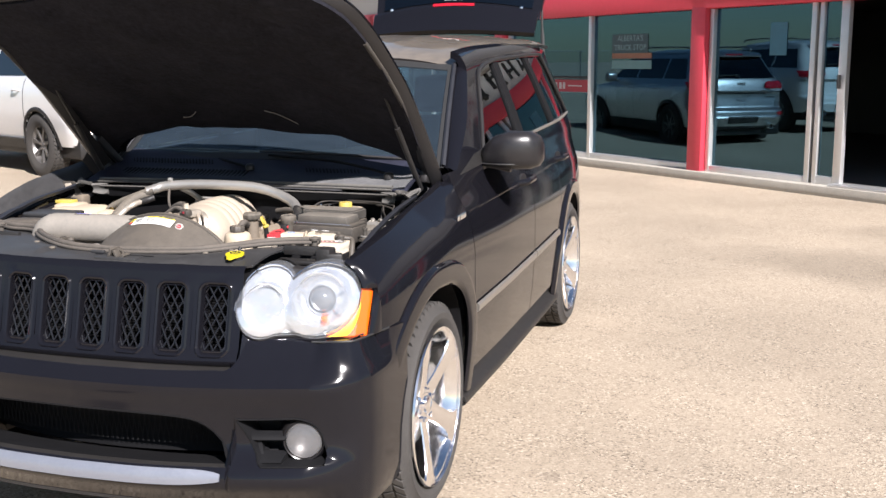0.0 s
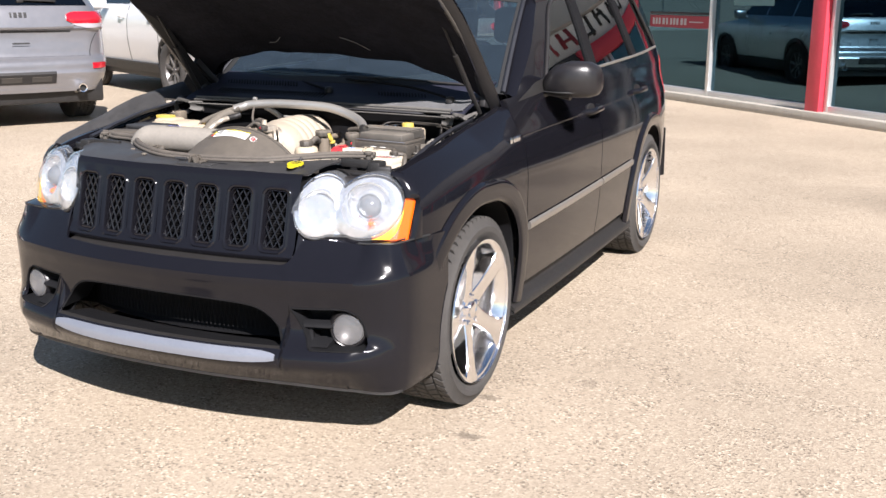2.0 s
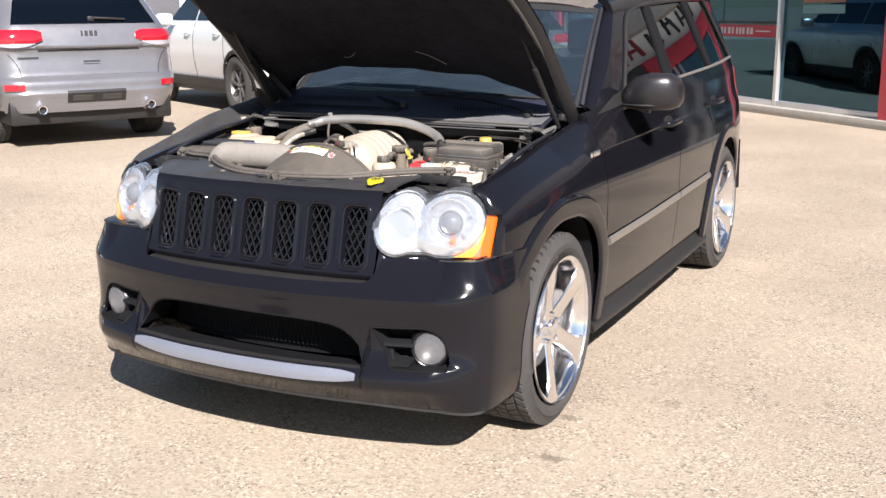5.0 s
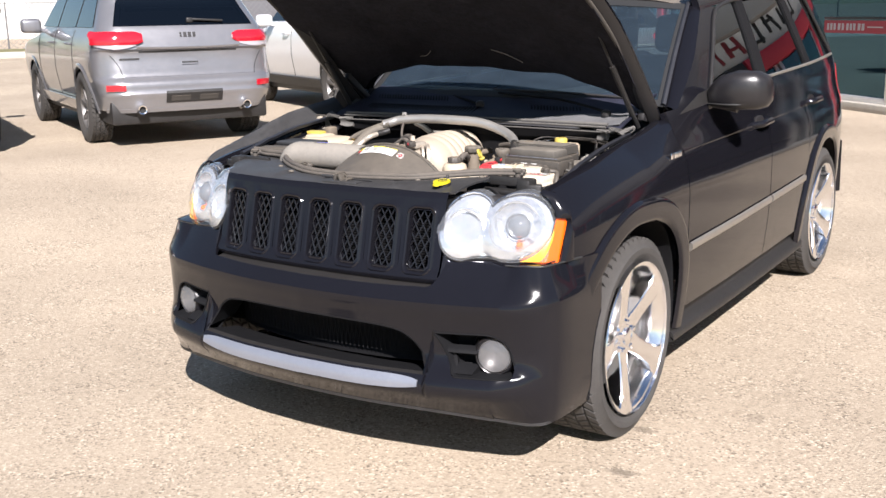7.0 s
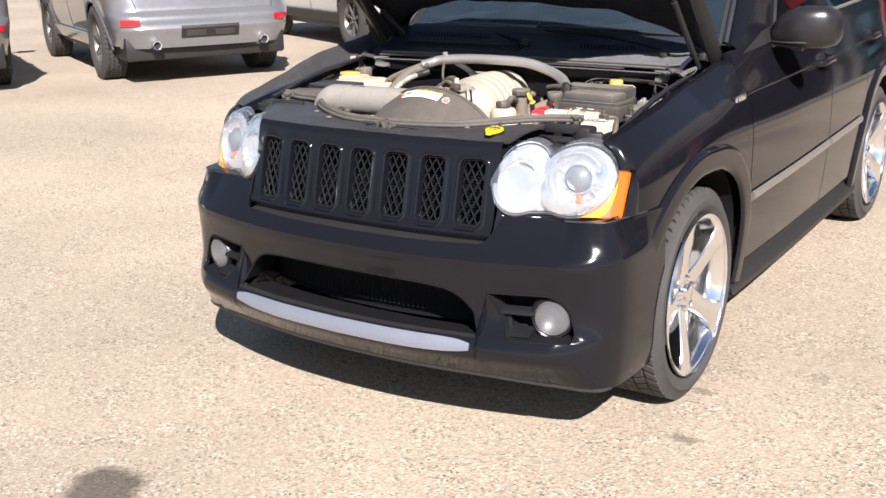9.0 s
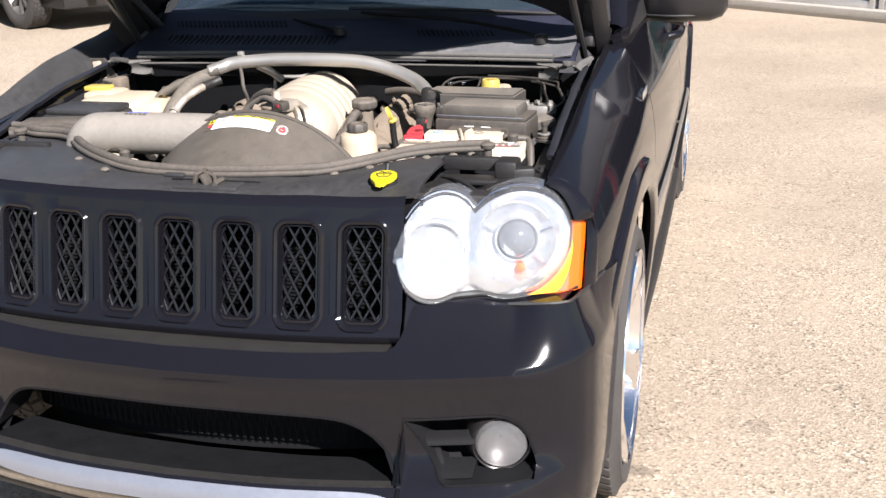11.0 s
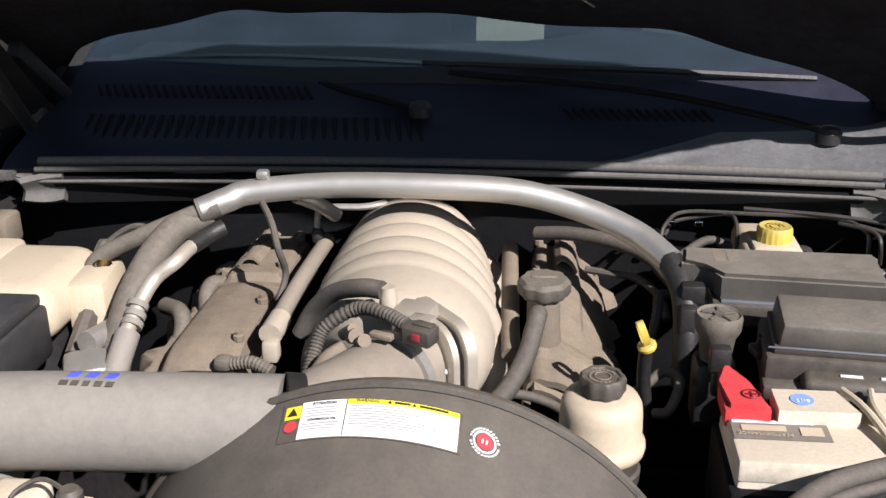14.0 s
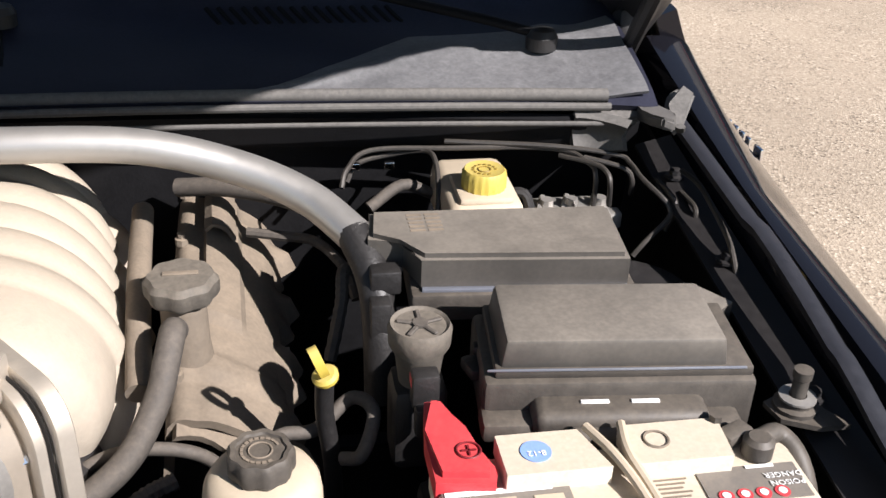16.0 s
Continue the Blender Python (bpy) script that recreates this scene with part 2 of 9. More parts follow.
M_TUBE = mat("silver_painted_tube", (0.52, 0.51, 0.49), 0.34, 0.75, 0.04, 5, dust=0.24, up=0.3, dust_col=(0.40, 0.345, 0.275))
M_CHROME = mat("chrome", (0.90, 0.90, 0.92), 0.07, 1.0, 0.03, 20)
M_LAMPCHROME = mat("lamp_reflector", (0.72, 0.73, 0.75), 0.20, 0.80, 0.12, 24, bump=1.0, bscale=38)
M_SILVERLIP = mat("satin_silver_plastic", (0.26, 0.28, 0.33), 0.35, 0.5, 0.06, 12, dust=0.05)
M_MANIFOLD = mat("pale_manifold_plastic", (0.385, 0.345, 0.29), 0.5, 0, 0.14, 9, bump=0.12, bscale=300, dust=0.55, dust_col=(0.375, 0.305, 0.22), up=0.4)
M_PIPE = mat("grey_dusty_pipe", (0.195, 0.182, 0.165), 0.6, 0.0, 0.12, 9, bump=0.08, bscale=200, dust=0.38, dust_col=(0.31, 0.275, 0.225), up=0.35)
M_TANPLASTIC = mat("yellowed_plastic", (0.53, 0.445, 0.33), 0.5, 0, 0.12, 14, dust=0.42, dust_col=(0.41, 0.335, 0.24), up=0.1)
M_WHITEPLASTIC = mat("dirty_white_plastic", (0.70, 0.64, 0.535), 0.42, 0, 0.26, 11, dust=0.62, dust_col=(0.42, 0.335, 0.23), up=0.1)
M_FLANGE = mat("bright_machined_alloy", (0.56, 0.51, 0.44), 0.36, 0.55, 0.08, 12, dust=0.40, up=0.3, dust_col=(0.35, 0.29, 0.215))
M_COVER = mat("dusty_valve_cover", (0.09, 0.078, 0.064), 0.7, 0, 0.14, 5, bump=0.15, bscale=200, dust=0.78, dust_col=(0.245, 0.195, 0.142), up=0.4)
M_YELLOW = mat("yellow_plastic", (0.58, 0.44, 0.05), 0.45, 0, 0.08, 40, dust=0.38)
M_LIME = mat("lime_yellow_plastic", (0.60, 0.50, 0.02), 0.4, 0, 0.06, 40)
M_RED = mat("red_plastic", (0.62, 0.035, 0.05), 0.45, 0, 0.08, 30, dust=0.12)
M_METALDARK = mat("dark_bay_metal", (0.011, 0.011, 0.013), 0.5, 0.0, 0.2, 10, dust=0.035, up=0.3)
M_APRON = mat("bay_apron_paint", (0.006, 0.006, 0.009), 0.5, 0, 0.1, 6, coat=0.05, dust=0.06, up=0.2, spec=0.2)
M_EDGE = mat("blue_grey_edge_strip", (0.011, 0.0115, 0.015), 0.5, 0, 0.2, 12, dust=0.07, up=0.1, dust_col=(0.12, 0.12, 0.14))
M_LINE = mat("steel_brake_line", (0.030, 0.030, 0.031), 0.4, 0.3, 0.1, 30, dust=0.14)
M_WHITE = mat("white_paper_label", (0.78, 0.77, 0.74), 0.6, 0, 0.05, 40)
M_INK = mat("black_ink", (0.02, 0.02, 0.02), 0.6, 0, 0.05, 40)
M_REDINK = mat("red_ink", (0.55, 0.05, 0.06), 0.6, 0, 0.05, 40)
M_YELINK = mat("yellow_label", (0.80, 0.68, 0.03), 0.55, 0, 0.05, 40)
M_BLUEINK = mat("blue_paint_mark", (0.10, 0.13, 0.62), 0.6, 0, 0.15, 60)
M_AMBER = mat("amber_lens", (0.80, 0.115, 0.006), 0.15, 0, 0.06, 30, coat=1.0)
M_REDLENS = mat("red_lamp_lens", (0.42, 0.010, 0.022), 0.12, 0, 0.08, 14, coat=1.0)
M_PALELENS = mat("clear_rear_lens", (0.40, 0.37, 0.385), 0.2, 0.2, 0.08, 24, coat=1.0)
M_SEAT = mat("seat_cloth", (0.045, 0.045, 0.05), 0.8, 0, 0.15, 18, bump=0.2, bscale=300)
M_LENS = glass_mat("clear_lens", (0.97, 0.98, 0.99), 0.0, 0.0, (0.92, 0.97, 1.0), 0.05, (0.6, 0.62, 0.65))
M_FOGLENS = glass_mat("fluted_fog_lens", (0.62, 0.62, 0.63), 0.0, 0.05, (0.92, 0.97, 1.0), 0.24, (0.32, 0.32, 0.33))
M_CARGLASS = glass_mat("dusty_windscreen_glass", (0.55, 0.66, 0.68), 0.0, 0.0, (0.85, 0.95, 1.0), 0.15, (0.075, 0.102, 0.135))
M_TINT = glass_mat("tinted_glass", (0.10, 0.11, 0.12), 0.10)
M_SHOPGLASS = glass_mat("shop_glass", (0.14, 0.19, 0.20), 0.105, 0.0, (0.36, 0.70, 0.92))
M_BGGLASS = glass_mat("parked_car_glass", (0.06, 0.065, 0.075), 0.06)


# ---- building blocks ----


def interp(xs, ys):
    """A smooth curve through the given values."""
    xs, ys = list(xs), list(ys)
    d = []
    for i in range(len(xs)):
        a, b = max(0, i - 1), min(len(xs) - 1, i + 1)
        d.append((ys[b] - ys[a]) / (xs[b] - xs[a]))
    for i in range(1, len(xs) - 1):
        if (ys[i] - ys[i - 1]) * (ys[i + 1] - ys[i]) <= 0:
            d[i] = 0.0

    def f(x):
        if x <= xs[0]:
            return ys[0]
        if x >= xs[-1]:
            return ys[-1]
        i = 0
        while x > xs[i + 1]:
            i += 1
        h = xs[i + 1] - xs[i]
        t = (x - xs[i]) / h
        return ((2 * t**3 - 3 * t**2 + 1) * ys[i] + (t**3 - 2 * t**2 + t) * h * d[i]
                + (3 * t**2 - 2 * t**3) * ys[i + 1] + (t**3 - t**2) * h * d[i + 1])
    return f


def empty(name, m=None):
    ob = new(name)
    ob.empty_display_size = 0.1
    if m is not None:
        ob.matrix_basis = m
    return ob


def part(name, bm, material, parent=None, label="", sharp=35, m=None):
    """Links a bmesh as one mesh object under a thing or a part."""
    bmesh.ops.recalc_face_normals(bm, faces=bm.faces)
    me = bpy.data.meshes.new(name)
    bm.to_mesh(me)
    bm.free()
    for p in me.polygons:
        p.use_smooth = True
    me.set_sharp_from_angle(angle=radians(sharp))
    for one in material if isinstance(material, (list, tuple)) else [material]:
        me.materials.append(one)
    ob = new(name, me)
    if parent is not None:
        ob.parent = parent
    if m is not None:
        ob.matrix_basis = m
    if label:
        ob["label"] = label
    return ob


def box(bm, c, s, bevel=0.0, m=None, seg=2, taper=1.0):
    """A box of size s round c, its edges rounded; taper narrows the top."""
    r = bmesh.ops.create_cube(bm, size=1.0)
    vs = r["verts"]
    for v in vs:
        k = taper if v.co.z > 0 else 1.0
        v.co = Vector((v.co.x * s[0] * k, v.co.y * s[1] * k, v.co.z * s[2]))
    if bevel > 0:
        es = {e for v in vs for e in v.link_edges}
        vs = list({v for f in bmesh.ops.bevel(bm, geom=list(es), offset=bevel, segments=seg, affect="EDGES", profile=0.5)["faces"] for v in f.verts} | {v for v in vs if v.is_valid})
    off = Matrix.Translation(c) @ (m if m is not None else Matrix.Identity(4))
    for v in vs:
        v.co = off @ v.co
    return bm


def ring_mesh(bm, rings, close_u=True, caps=True):
    """Joins rings of equal count into a skin."""
    vv = [[bm.verts.new(p) for p in r] for r in rings]
    n = len(vv[0])
    for a, b in zip(vv, vv[1:]):
        for i in range(n if close_u else n - 1):
            j = (i + 1) % n
            bm.faces.new((a[i], a[j], b[j], b[i]))
    if caps and close_u:
        bm.faces.new(vv[0][::-1])
        bm.faces.new(vv[-1])
    return vv


def smooth_path(pts, n=8):
    """A smooth line through the points."""
    pts = [Vector(p) for p in pts]
    if len(pts) < 3 or n < 2:
        return pts
    out = []
    ext = [pts[0] * 2 - pts[1]] + pts + [pts[-1] * 2 - pts[-2]]
    for i in range(1, len(ext) - 2):
        p0, p1, p2, p3 = ext[i - 1:i + 3]
        for k in range(n):
            t = k / n
            out.append(0.5 * ((2 * p1) + (p2 - p0) * t + (2 * p0 - 5 * p1 + 4 * p2 - p3) * t * t + (3 * p1 - p0 - 3 * p2 + p3) * t**3))
    out.append(pts[-1])
    return out


def tube(bm, pts, r, seg=12, n=8, rib=0.0, pitch=2, flat=1.0):
    """A pipe along a smooth line; r may be a function of 0..1; rib makes it corrugated."""
    if rib:
        n, rib = int(n * 1.7), rib * 0.75
    elif not callable(r) and r > 0.006:
        seg = max(seg, 16)
    path = smooth_path(pts, n)
    side = None
    rings = []
    for i, p in enumerate(path):
        d = (path[min(i + 1, len(path) - 1)] - path[max(i - 1, 0)]).normalized()
        if side is None:
            side = d.cross(Vector((0, 0, 1)))
            if side.length < 0.1:
                side = d.cross(Vector((1, 0, 0)))
        side = (side - d * side.dot(d)).normalized()
        up = side.cross(d)
        rad = r(i / (len(path) - 1)) if callable(r) else r
        if rib and (i // pitch) % 2:
            rad += rib
        rings.append([p + side * (math.cos(a) * rad) + up * (math.sin(a) * rad * flat) for a in (2 * math.pi * k / seg for k in range(seg))])
    ring_mesh(bm, rings)
    return bm


def revolve(bm, profile, seg=24, m=None, lobes=0, depth=0.0, caps=True):
    """A turned body from (radius, height) pairs round local z; lobes give a knurled rim."""
    m = m if m is not None else Matrix.Identity(4)
    rings = []
    for r, h in profile:
        ring = []
        for k in range(seg):
            a = 2 * math.pi * k / seg
            q = r * (1 + (depth * math.cos(lobes * a) if lobes and r > 0.3 * max(p[0] for p in profile) else 0))
            ring.append(m @ Vector((q * math.cos(a), q * math.sin(a), h)))
        rings.append(ring)
    ring_mesh(bm, rings, caps=caps)
    return bm


def cyl(bm, p0, p1, r, r1=None, seg=16):
    p0, p1 = Vector(p0), Vector(p1)
    q = (p1 - p0).to_track_quat("Z", "Y").to_matrix().to_4x4()
    return revolve(bm, [(r, 0), (r if r1 is None else r1, (p1 - p0).length)], seg, Matrix.Translation(p0) @ q)


def sheet(bm, nu, nv, f, thick=0.0, keep=None):
    """A skin over u, v in 0..1; thick gives it a second side along its normals. keep(u, v) leaves out cells."""
    P = [[Vector(f(i / nu, j / nv)) for j in range(nv + 1)] for i in range(nu + 1)]
    cells = [(i, j) for i in range(nu) for j in range(nv) if keep is None or keep((i + 0.5) / nu, (j + 0.5) / nv)]
    used = sorted({q for i, j in cells for q in ((i, j), (i + 1, j), (i + 1, j + 1), (i, j + 1))})
    top = {q: bm.verts.new(P[q[0]][q[1]]) for q in used}
    for i, j in cells:
        bm.faces.new((top[i, j], top[i + 1, j], top[i + 1, j + 1], top[i, j + 1]))
    if thick:
        def normal(i, j):
            du = P[min(i + 1, nu)][j] - P[max(i - 1, 0)][j]
            dv = P[i][min(j + 1, nv)] - P[i][max(j - 1, 0)]
            w = du.cross(dv)
            return w.normalized() if w.length > 1e-12 else Vector((0, 0, 1))
        low = {q: bm.verts.new(P[q[0]][q[1]] - normal(*q) * thick) for q in used}
        edge = {}
        for i, j in cells:
            c = ((i, j), (i + 1, j), (i + 1, j + 1), (i, j + 1))
            bm.faces.new([low[q] for q in c[::-1]])
            for a, b in zip(c, c[1:] + c[:1]):
                key = frozenset((a, b))
                edge[key] = None if key in edge else (a, b)
        for ab in edge.values():
            if ab:
                bm.faces.new((top[ab[1]], top[ab[0]], low[ab[0]], low[ab[1]]))
    return bm


def prism(bm, poly, f, thick, z0=0.0):
    """A flat plate from a 2D outline, placed by f(x, y, height)."""
    a = [bm.verts.new(f(x, y, z0)) for x, y in poly]
    b = [bm.verts.new(f(x, y, z0 + thick)) for x, y in poly]
    n = len(poly)
    bm.faces.new(a[::-1])
    bm.faces.new(b)
    for i in range(n):
        bm.faces.new((a[i], a[(i + 1) % n], b[(i + 1) % n], b[i]))
    return bm


def lettering(name, text, size, material, parent, m, depth=0.0006, align="CENTER"):
    """Words in the built-in font as a mesh."""
    cu = bpy.data.curves.new(name, "FONT")
    cu.body, cu.size, cu.align_x, cu.align_y, cu.extrude = text, size, align, "CENTER", depth
    cu.resolution_u = 2
    tmp = bpy.data.objects.new(name, cu)
    scene.collection.objects.link(tmp)
    me = bpy.data.meshes.new_from_object(tmp.evaluated_get(bpy.context.evaluated_depsgraph_get()))
    bpy.data.objects.remove(tmp)
    bpy.data.curves.remove(cu)
    me.name = name
    me.materials.clear()
    me.materials.append(material)
    ob = new(name, me)
    ob.parent = parent
    ob.matrix_basis = m
    return ob


# ---- ground ----
def ground_z(x, y):
    """The lot rises gently towards the parked row."""
    k = min(1.0, max(0.0, (-x - 1.6) / 4.2))
    return 0.21 * k * k * (3 - 2 * k)


def build_ground():
    bm = bmesh.new()
    radii = [0.0] + [0.4 * 1.13**k for k in range(70) if 0.4 * 1.13**k < 1600] + [1600]
    seg = 72
    rings = []
    for r in radii[1:]:
        rings.append([bm.verts.new((r * math.cos(2 * math.pi * k / seg), r * math.sin(2 * math.pi * k / seg), 0)) for k in range(seg)])
    mid = bm.verts.new((0, 0, 0))
    for k in range(seg):
        bm.faces.new((mid, rings[0][k], rings[0][(k + 1) % seg]))
        for a, b in zip(rings, rings[1:]):
            bm.faces.new((a[k], b[k], b[(k + 1) % seg], a[(k + 1) % seg]))
    for v in bm.verts:
        v.co.z = ground_z(v.co.x, v.co.y)
    ob = part("ground", bm, ground_mat(), None, sharp=60)
    tagged(ob, "worn tan asphalt lot with bared stones and oil marks", "ground", kind="structure")


build_ground()

# ---- glass-fronted building ----
M_REDMETAL = mat("red_cladding", (0.56, 0.035, 0.065), 0.4, 0, 0.06, 2, bump=0.03, dust=0.08)
M_FRAME = mat("aluminium_frame", (0.62, 0.62, 0.62), 0.35, 0.6, 0.06, 8, dust=0.08)
M_FASCIA = mat("pale_fascia", (0.44, 0.44, 0.44), 0.55, 0, 0.05, 2, dust=0.1)
M_CONCRETE = mat("concrete", (0.40, 0.37, 0.32), 0.9, 0, 0.15, 6, bump=0.3, bscale=120)
M_SIGNRED = mat("dark_red_sign_paint", (0.22, 0.02, 0.03), 0.5, 0, 0.06, 2)
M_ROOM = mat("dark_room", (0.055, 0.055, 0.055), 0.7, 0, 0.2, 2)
M_ROOMFLOOR = mat("room_floor", (0.16, 0.15, 0.14), 0.5, 0, 0.1, 3)
M_SIGNBLUE = mat("blue_sign", (0.025, 0.055, 0.065), 0.5, 0, 0.1, 8)

FACADE = Matrix.Translation((-0.513, 12.57, 0)) @ Matrix.Rotation(radians(-41.53), 4, "Z")  # local x along the front, -y outside


def fbox(name, c, s, material, parent, bevel=0.006, label=""):
    bm = bmesh.new()
    box(bm, c, s, bevel)
    return part(name, bm, material, parent, label)


def build_building():
    b = empty("commercial_building", FACADE)
    tagged(b, "single-storey showroom with red columns and tall tinted windows", "building")
    S0, S1, H = -9.0, 13.5, 2.25
    fbox("plinth", ((S0 + S1) / 2, 0.10, 0.055), (S1 - S0, 0.5, 0.13), M_CONCRETE, b, 0.012, "worn concrete kerb")
    fbox("fascia", ((S0 + 4.62) / 2, 0.10, H + 0.15), (4.62 - S0, 0.36, 0.30), M_REDMETAL, b, 0.02, "red metal band")
    fbox("fascia", ((7.1 + S1) / 2, 0.10, H + 0.15), (S1 - 7.1, 0.36, 0.30), M_REDMETAL, b, 0.02, "red metal band")
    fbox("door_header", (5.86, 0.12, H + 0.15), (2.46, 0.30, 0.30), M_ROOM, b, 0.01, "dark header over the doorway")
    fbox("upper_cladding", ((S0 + S1) / 2, 0.12, H + 0.528), (S1 - S0, 0.30, 0.45), M_FASCIA, b, 0.01, "pale grey cladding")
    fbox("fascia_sign_band", ((S0 + S1) / 2, 0.0, H + 1.505), (S1 - S0, 0.5, 1.5), M_FASCIA, b, 0.02, "pale grey sign band")
    fbox("roof", ((S0 + S1) / 2, 4.2, H + 2.32), (S1 - S0, 8.9, 0.12), M_CONCRETE, b)
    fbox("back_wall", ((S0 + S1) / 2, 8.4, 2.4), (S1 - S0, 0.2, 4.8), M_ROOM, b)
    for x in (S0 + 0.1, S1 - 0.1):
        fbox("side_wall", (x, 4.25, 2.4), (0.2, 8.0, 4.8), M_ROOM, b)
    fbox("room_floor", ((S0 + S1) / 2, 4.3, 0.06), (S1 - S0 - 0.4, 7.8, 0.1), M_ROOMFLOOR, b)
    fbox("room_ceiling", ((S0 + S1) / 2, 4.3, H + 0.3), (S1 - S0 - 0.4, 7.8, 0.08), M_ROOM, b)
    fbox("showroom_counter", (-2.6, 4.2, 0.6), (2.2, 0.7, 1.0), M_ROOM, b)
    # red columns
    for s in (-6.9, -2.3, 2.30, 7.4, 11.2):
        fbox("column", (s, 0.0, H / 2 + 0.155), (0.25, 0.16, H + 0.25), M_REDMETAL, b, 0.01, "red clad column")
    # mullions, rails and panes
    mull = (-8.8, -7.1, -6.7, -4.6, -2.5, -2.1, 0.0, 2.14, 2.47, 4.09, 7.15, 7.6, 9.4, 11.0)
    for s in mull:
        fbox("mullion", (s, 0.06, H / 2 + 0.06), (0.07, 0.12, H - 0.12), M_FRAME, b)
    for a, c in zip(mull, mull[1:]):
        if c - a < 0.6 or 4.0 < a < 7.1:
            continue
        fbox("sill_rail", ((a + c) / 2, 0.06, 0.16), (c - a - 0.07, 0.11, 0.08), M_FRAME, b)
        bm = bmesh.new()
        box(bm, ((a + c) / 2, 0.07, H / 2 + 0.10), (c - a - 0.07, 0.012, H - 0.2))
        part("window_pane", bm, M_SHOPGLASS, b, "tinted shop window").visible_shadow = False
    # sliding door, open
    for s, wdt in ((4.20, 0.06), (4.52, 0.11)):
        fbox("door_frame", (s, 0.04, H / 2 + 0.06), (wdt, 0.07, H - 0.12), M_FRAME, b)
    fbox("door_rail", (4.36, 0.04, 0.17), (0.26, 0.06, 0.10), M_FRAME, b)
    bm = bmesh.new()
    box(bm, (4.36, 0.05, H / 2 + 0.1), (0.25, 0.012, H - 0.2))
    part("door_pane", bm, M_SHOPGLASS, b).visible_shadow = False
    fbox("door_handle", (4.50, -0.02, 1.33), (0.025, 0.05, 0.16), M_PLASTIC, b)
    fbox("threshold", (5.8, 0.03, 0.135), (2.6, 0.3, 0.03), M_FRAME, b)
    # sign behind the pane
    sg = fbox("window_sign", (0.83, 0.058, 1.83), (0.76, 0.006, 0.27), M_SIGNBLUE, b, 0.0, "dark blue window sign with pale words")
    up = Matrix.Rotation(radians(90), 4, "X")
    pale = mat("pale_sign_paint", (0.16, 0.25, 0.27), 0.6)
    lettering("sign_word", "ALBERTA'S", 0.115, pale, sg, pose(0.84, 0.053, 1.90) @ up)
    lettering("sign_word", "TRUCK STOP", 0.115, pale, sg, pose(0.84, 0.053, 1.77) @ up)
    fbox("sign_stripe", (0.87, 0.058, 1.655), (0.84, 0.005, 0.075), mat("faded_orange_paint", (0.22, 0.10, 0.06), 0.6), sg, 0.0)
    fbox("sign_stripe", (0.87, 0.058, 1.53), (0.84, 0.005, 0.12), mat("dull_teal_paint", (0.10, 0.20, 0.21), 0.6), sg, 0.0)
    fbox("paper_notice", (3.53, 0.058, 1.84), (0.26, 0.005, 0.40), mat("pale_blue_paper", (0.035, 0.13, 0.19), 0.6), b, 0.0)
    # sign strokes on the pale cladding, too far to read
    for k in range(9):
        x = 3.0 + 0.40 * k
        bm = bmesh.new()
        box(bm, (x - 0.11, -0.05, H + 0.56), (0.06, 0.04, 0.34 + 0.03 * (k % 2)), 0.01, Matrix.Rotation(radians(12 * ((k % 3) - 1)), 4, "Y"))
        box(bm, (x + 0.06, -0.05, H + 0.54 + 0.03 * (k % 3)), (0.06, 0.04, 0.30), 0.01, Matrix.Rotation(radians(-10), 4, "Y"))
        box(bm, (x - 0.02, -0.052, H + 0.54 + 0.10 * ((k % 3) - 1)), (0.24, 0.04, 0.055), 0.01)
        part("sign_stroke", bm, M_INK if k < 4 else M_SIGNRED, b)
    # red board behind the glass with pale print
    board = fbox("window_board", (-0.80, 0.052, 1.205), (1.60, 0.008, 0.185), mat("red_board_paint", (0.30, 0.018, 0.035), 0.5), b, 0.0, "red window board with pale print")
    white_print = mat("pale_board_print", (0.42, 0.40, 0.40), 0.6)
    for x, w, h in ((-1.50, 0.05, 0.10), (-1.42, 0.05, 0.10), (-1.34, 0.05, 0.10), (-1.23, 0.06, 0.10), (-1.14, 0.05, 0.10), (-1.03, 0.05, 0.10), (-0.95, 0.05, 0.10), (-0.87, 0.05, 0.10), (-0.76, 0.06, 0.10), (-0.67, 0.06, 0.10), (-0.40, 0.34, 0.018)):
        fbox("board_print", (x, 0.0475, 1.205), (w, 0.004, h), white_print, board, 0.0)
    fbox("board_rail", (-0.80, 0.052, 1.335), (1.60, 0.02, 0.035), M_INK, b, 0.004)


build_building()

# ---- far things beyond the parked row ----
M_FARWHITE = mat("far_white_cladding", (0.72, 0.70, 0.68), 0.6, 0, 0.05, 0.6)
M_FARROOF = mat("far_dark_roof", (0.10, 0.10, 0.11), 0.7, 0, 0.1, 0.8)
M_GRASS = mat("dry_grass", (0.17, 0.155, 0.07), 0.95, 0, 0.3, 4, bump=0.5, bscale=30)
M_FENCE = mat("galvanised_wire", (0.20, 0.20, 0.20), 0.5, 0.7, 0.1, 6)
M_LEAF = mat("dark_foliage", (0.035, 0.055, 0.022), 0.9, 0, 0.35, 2)
M_BARK = mat("bark", (0.09, 0.07, 0.05), 0.9, 0, 0.2, 8, bump=0.4)


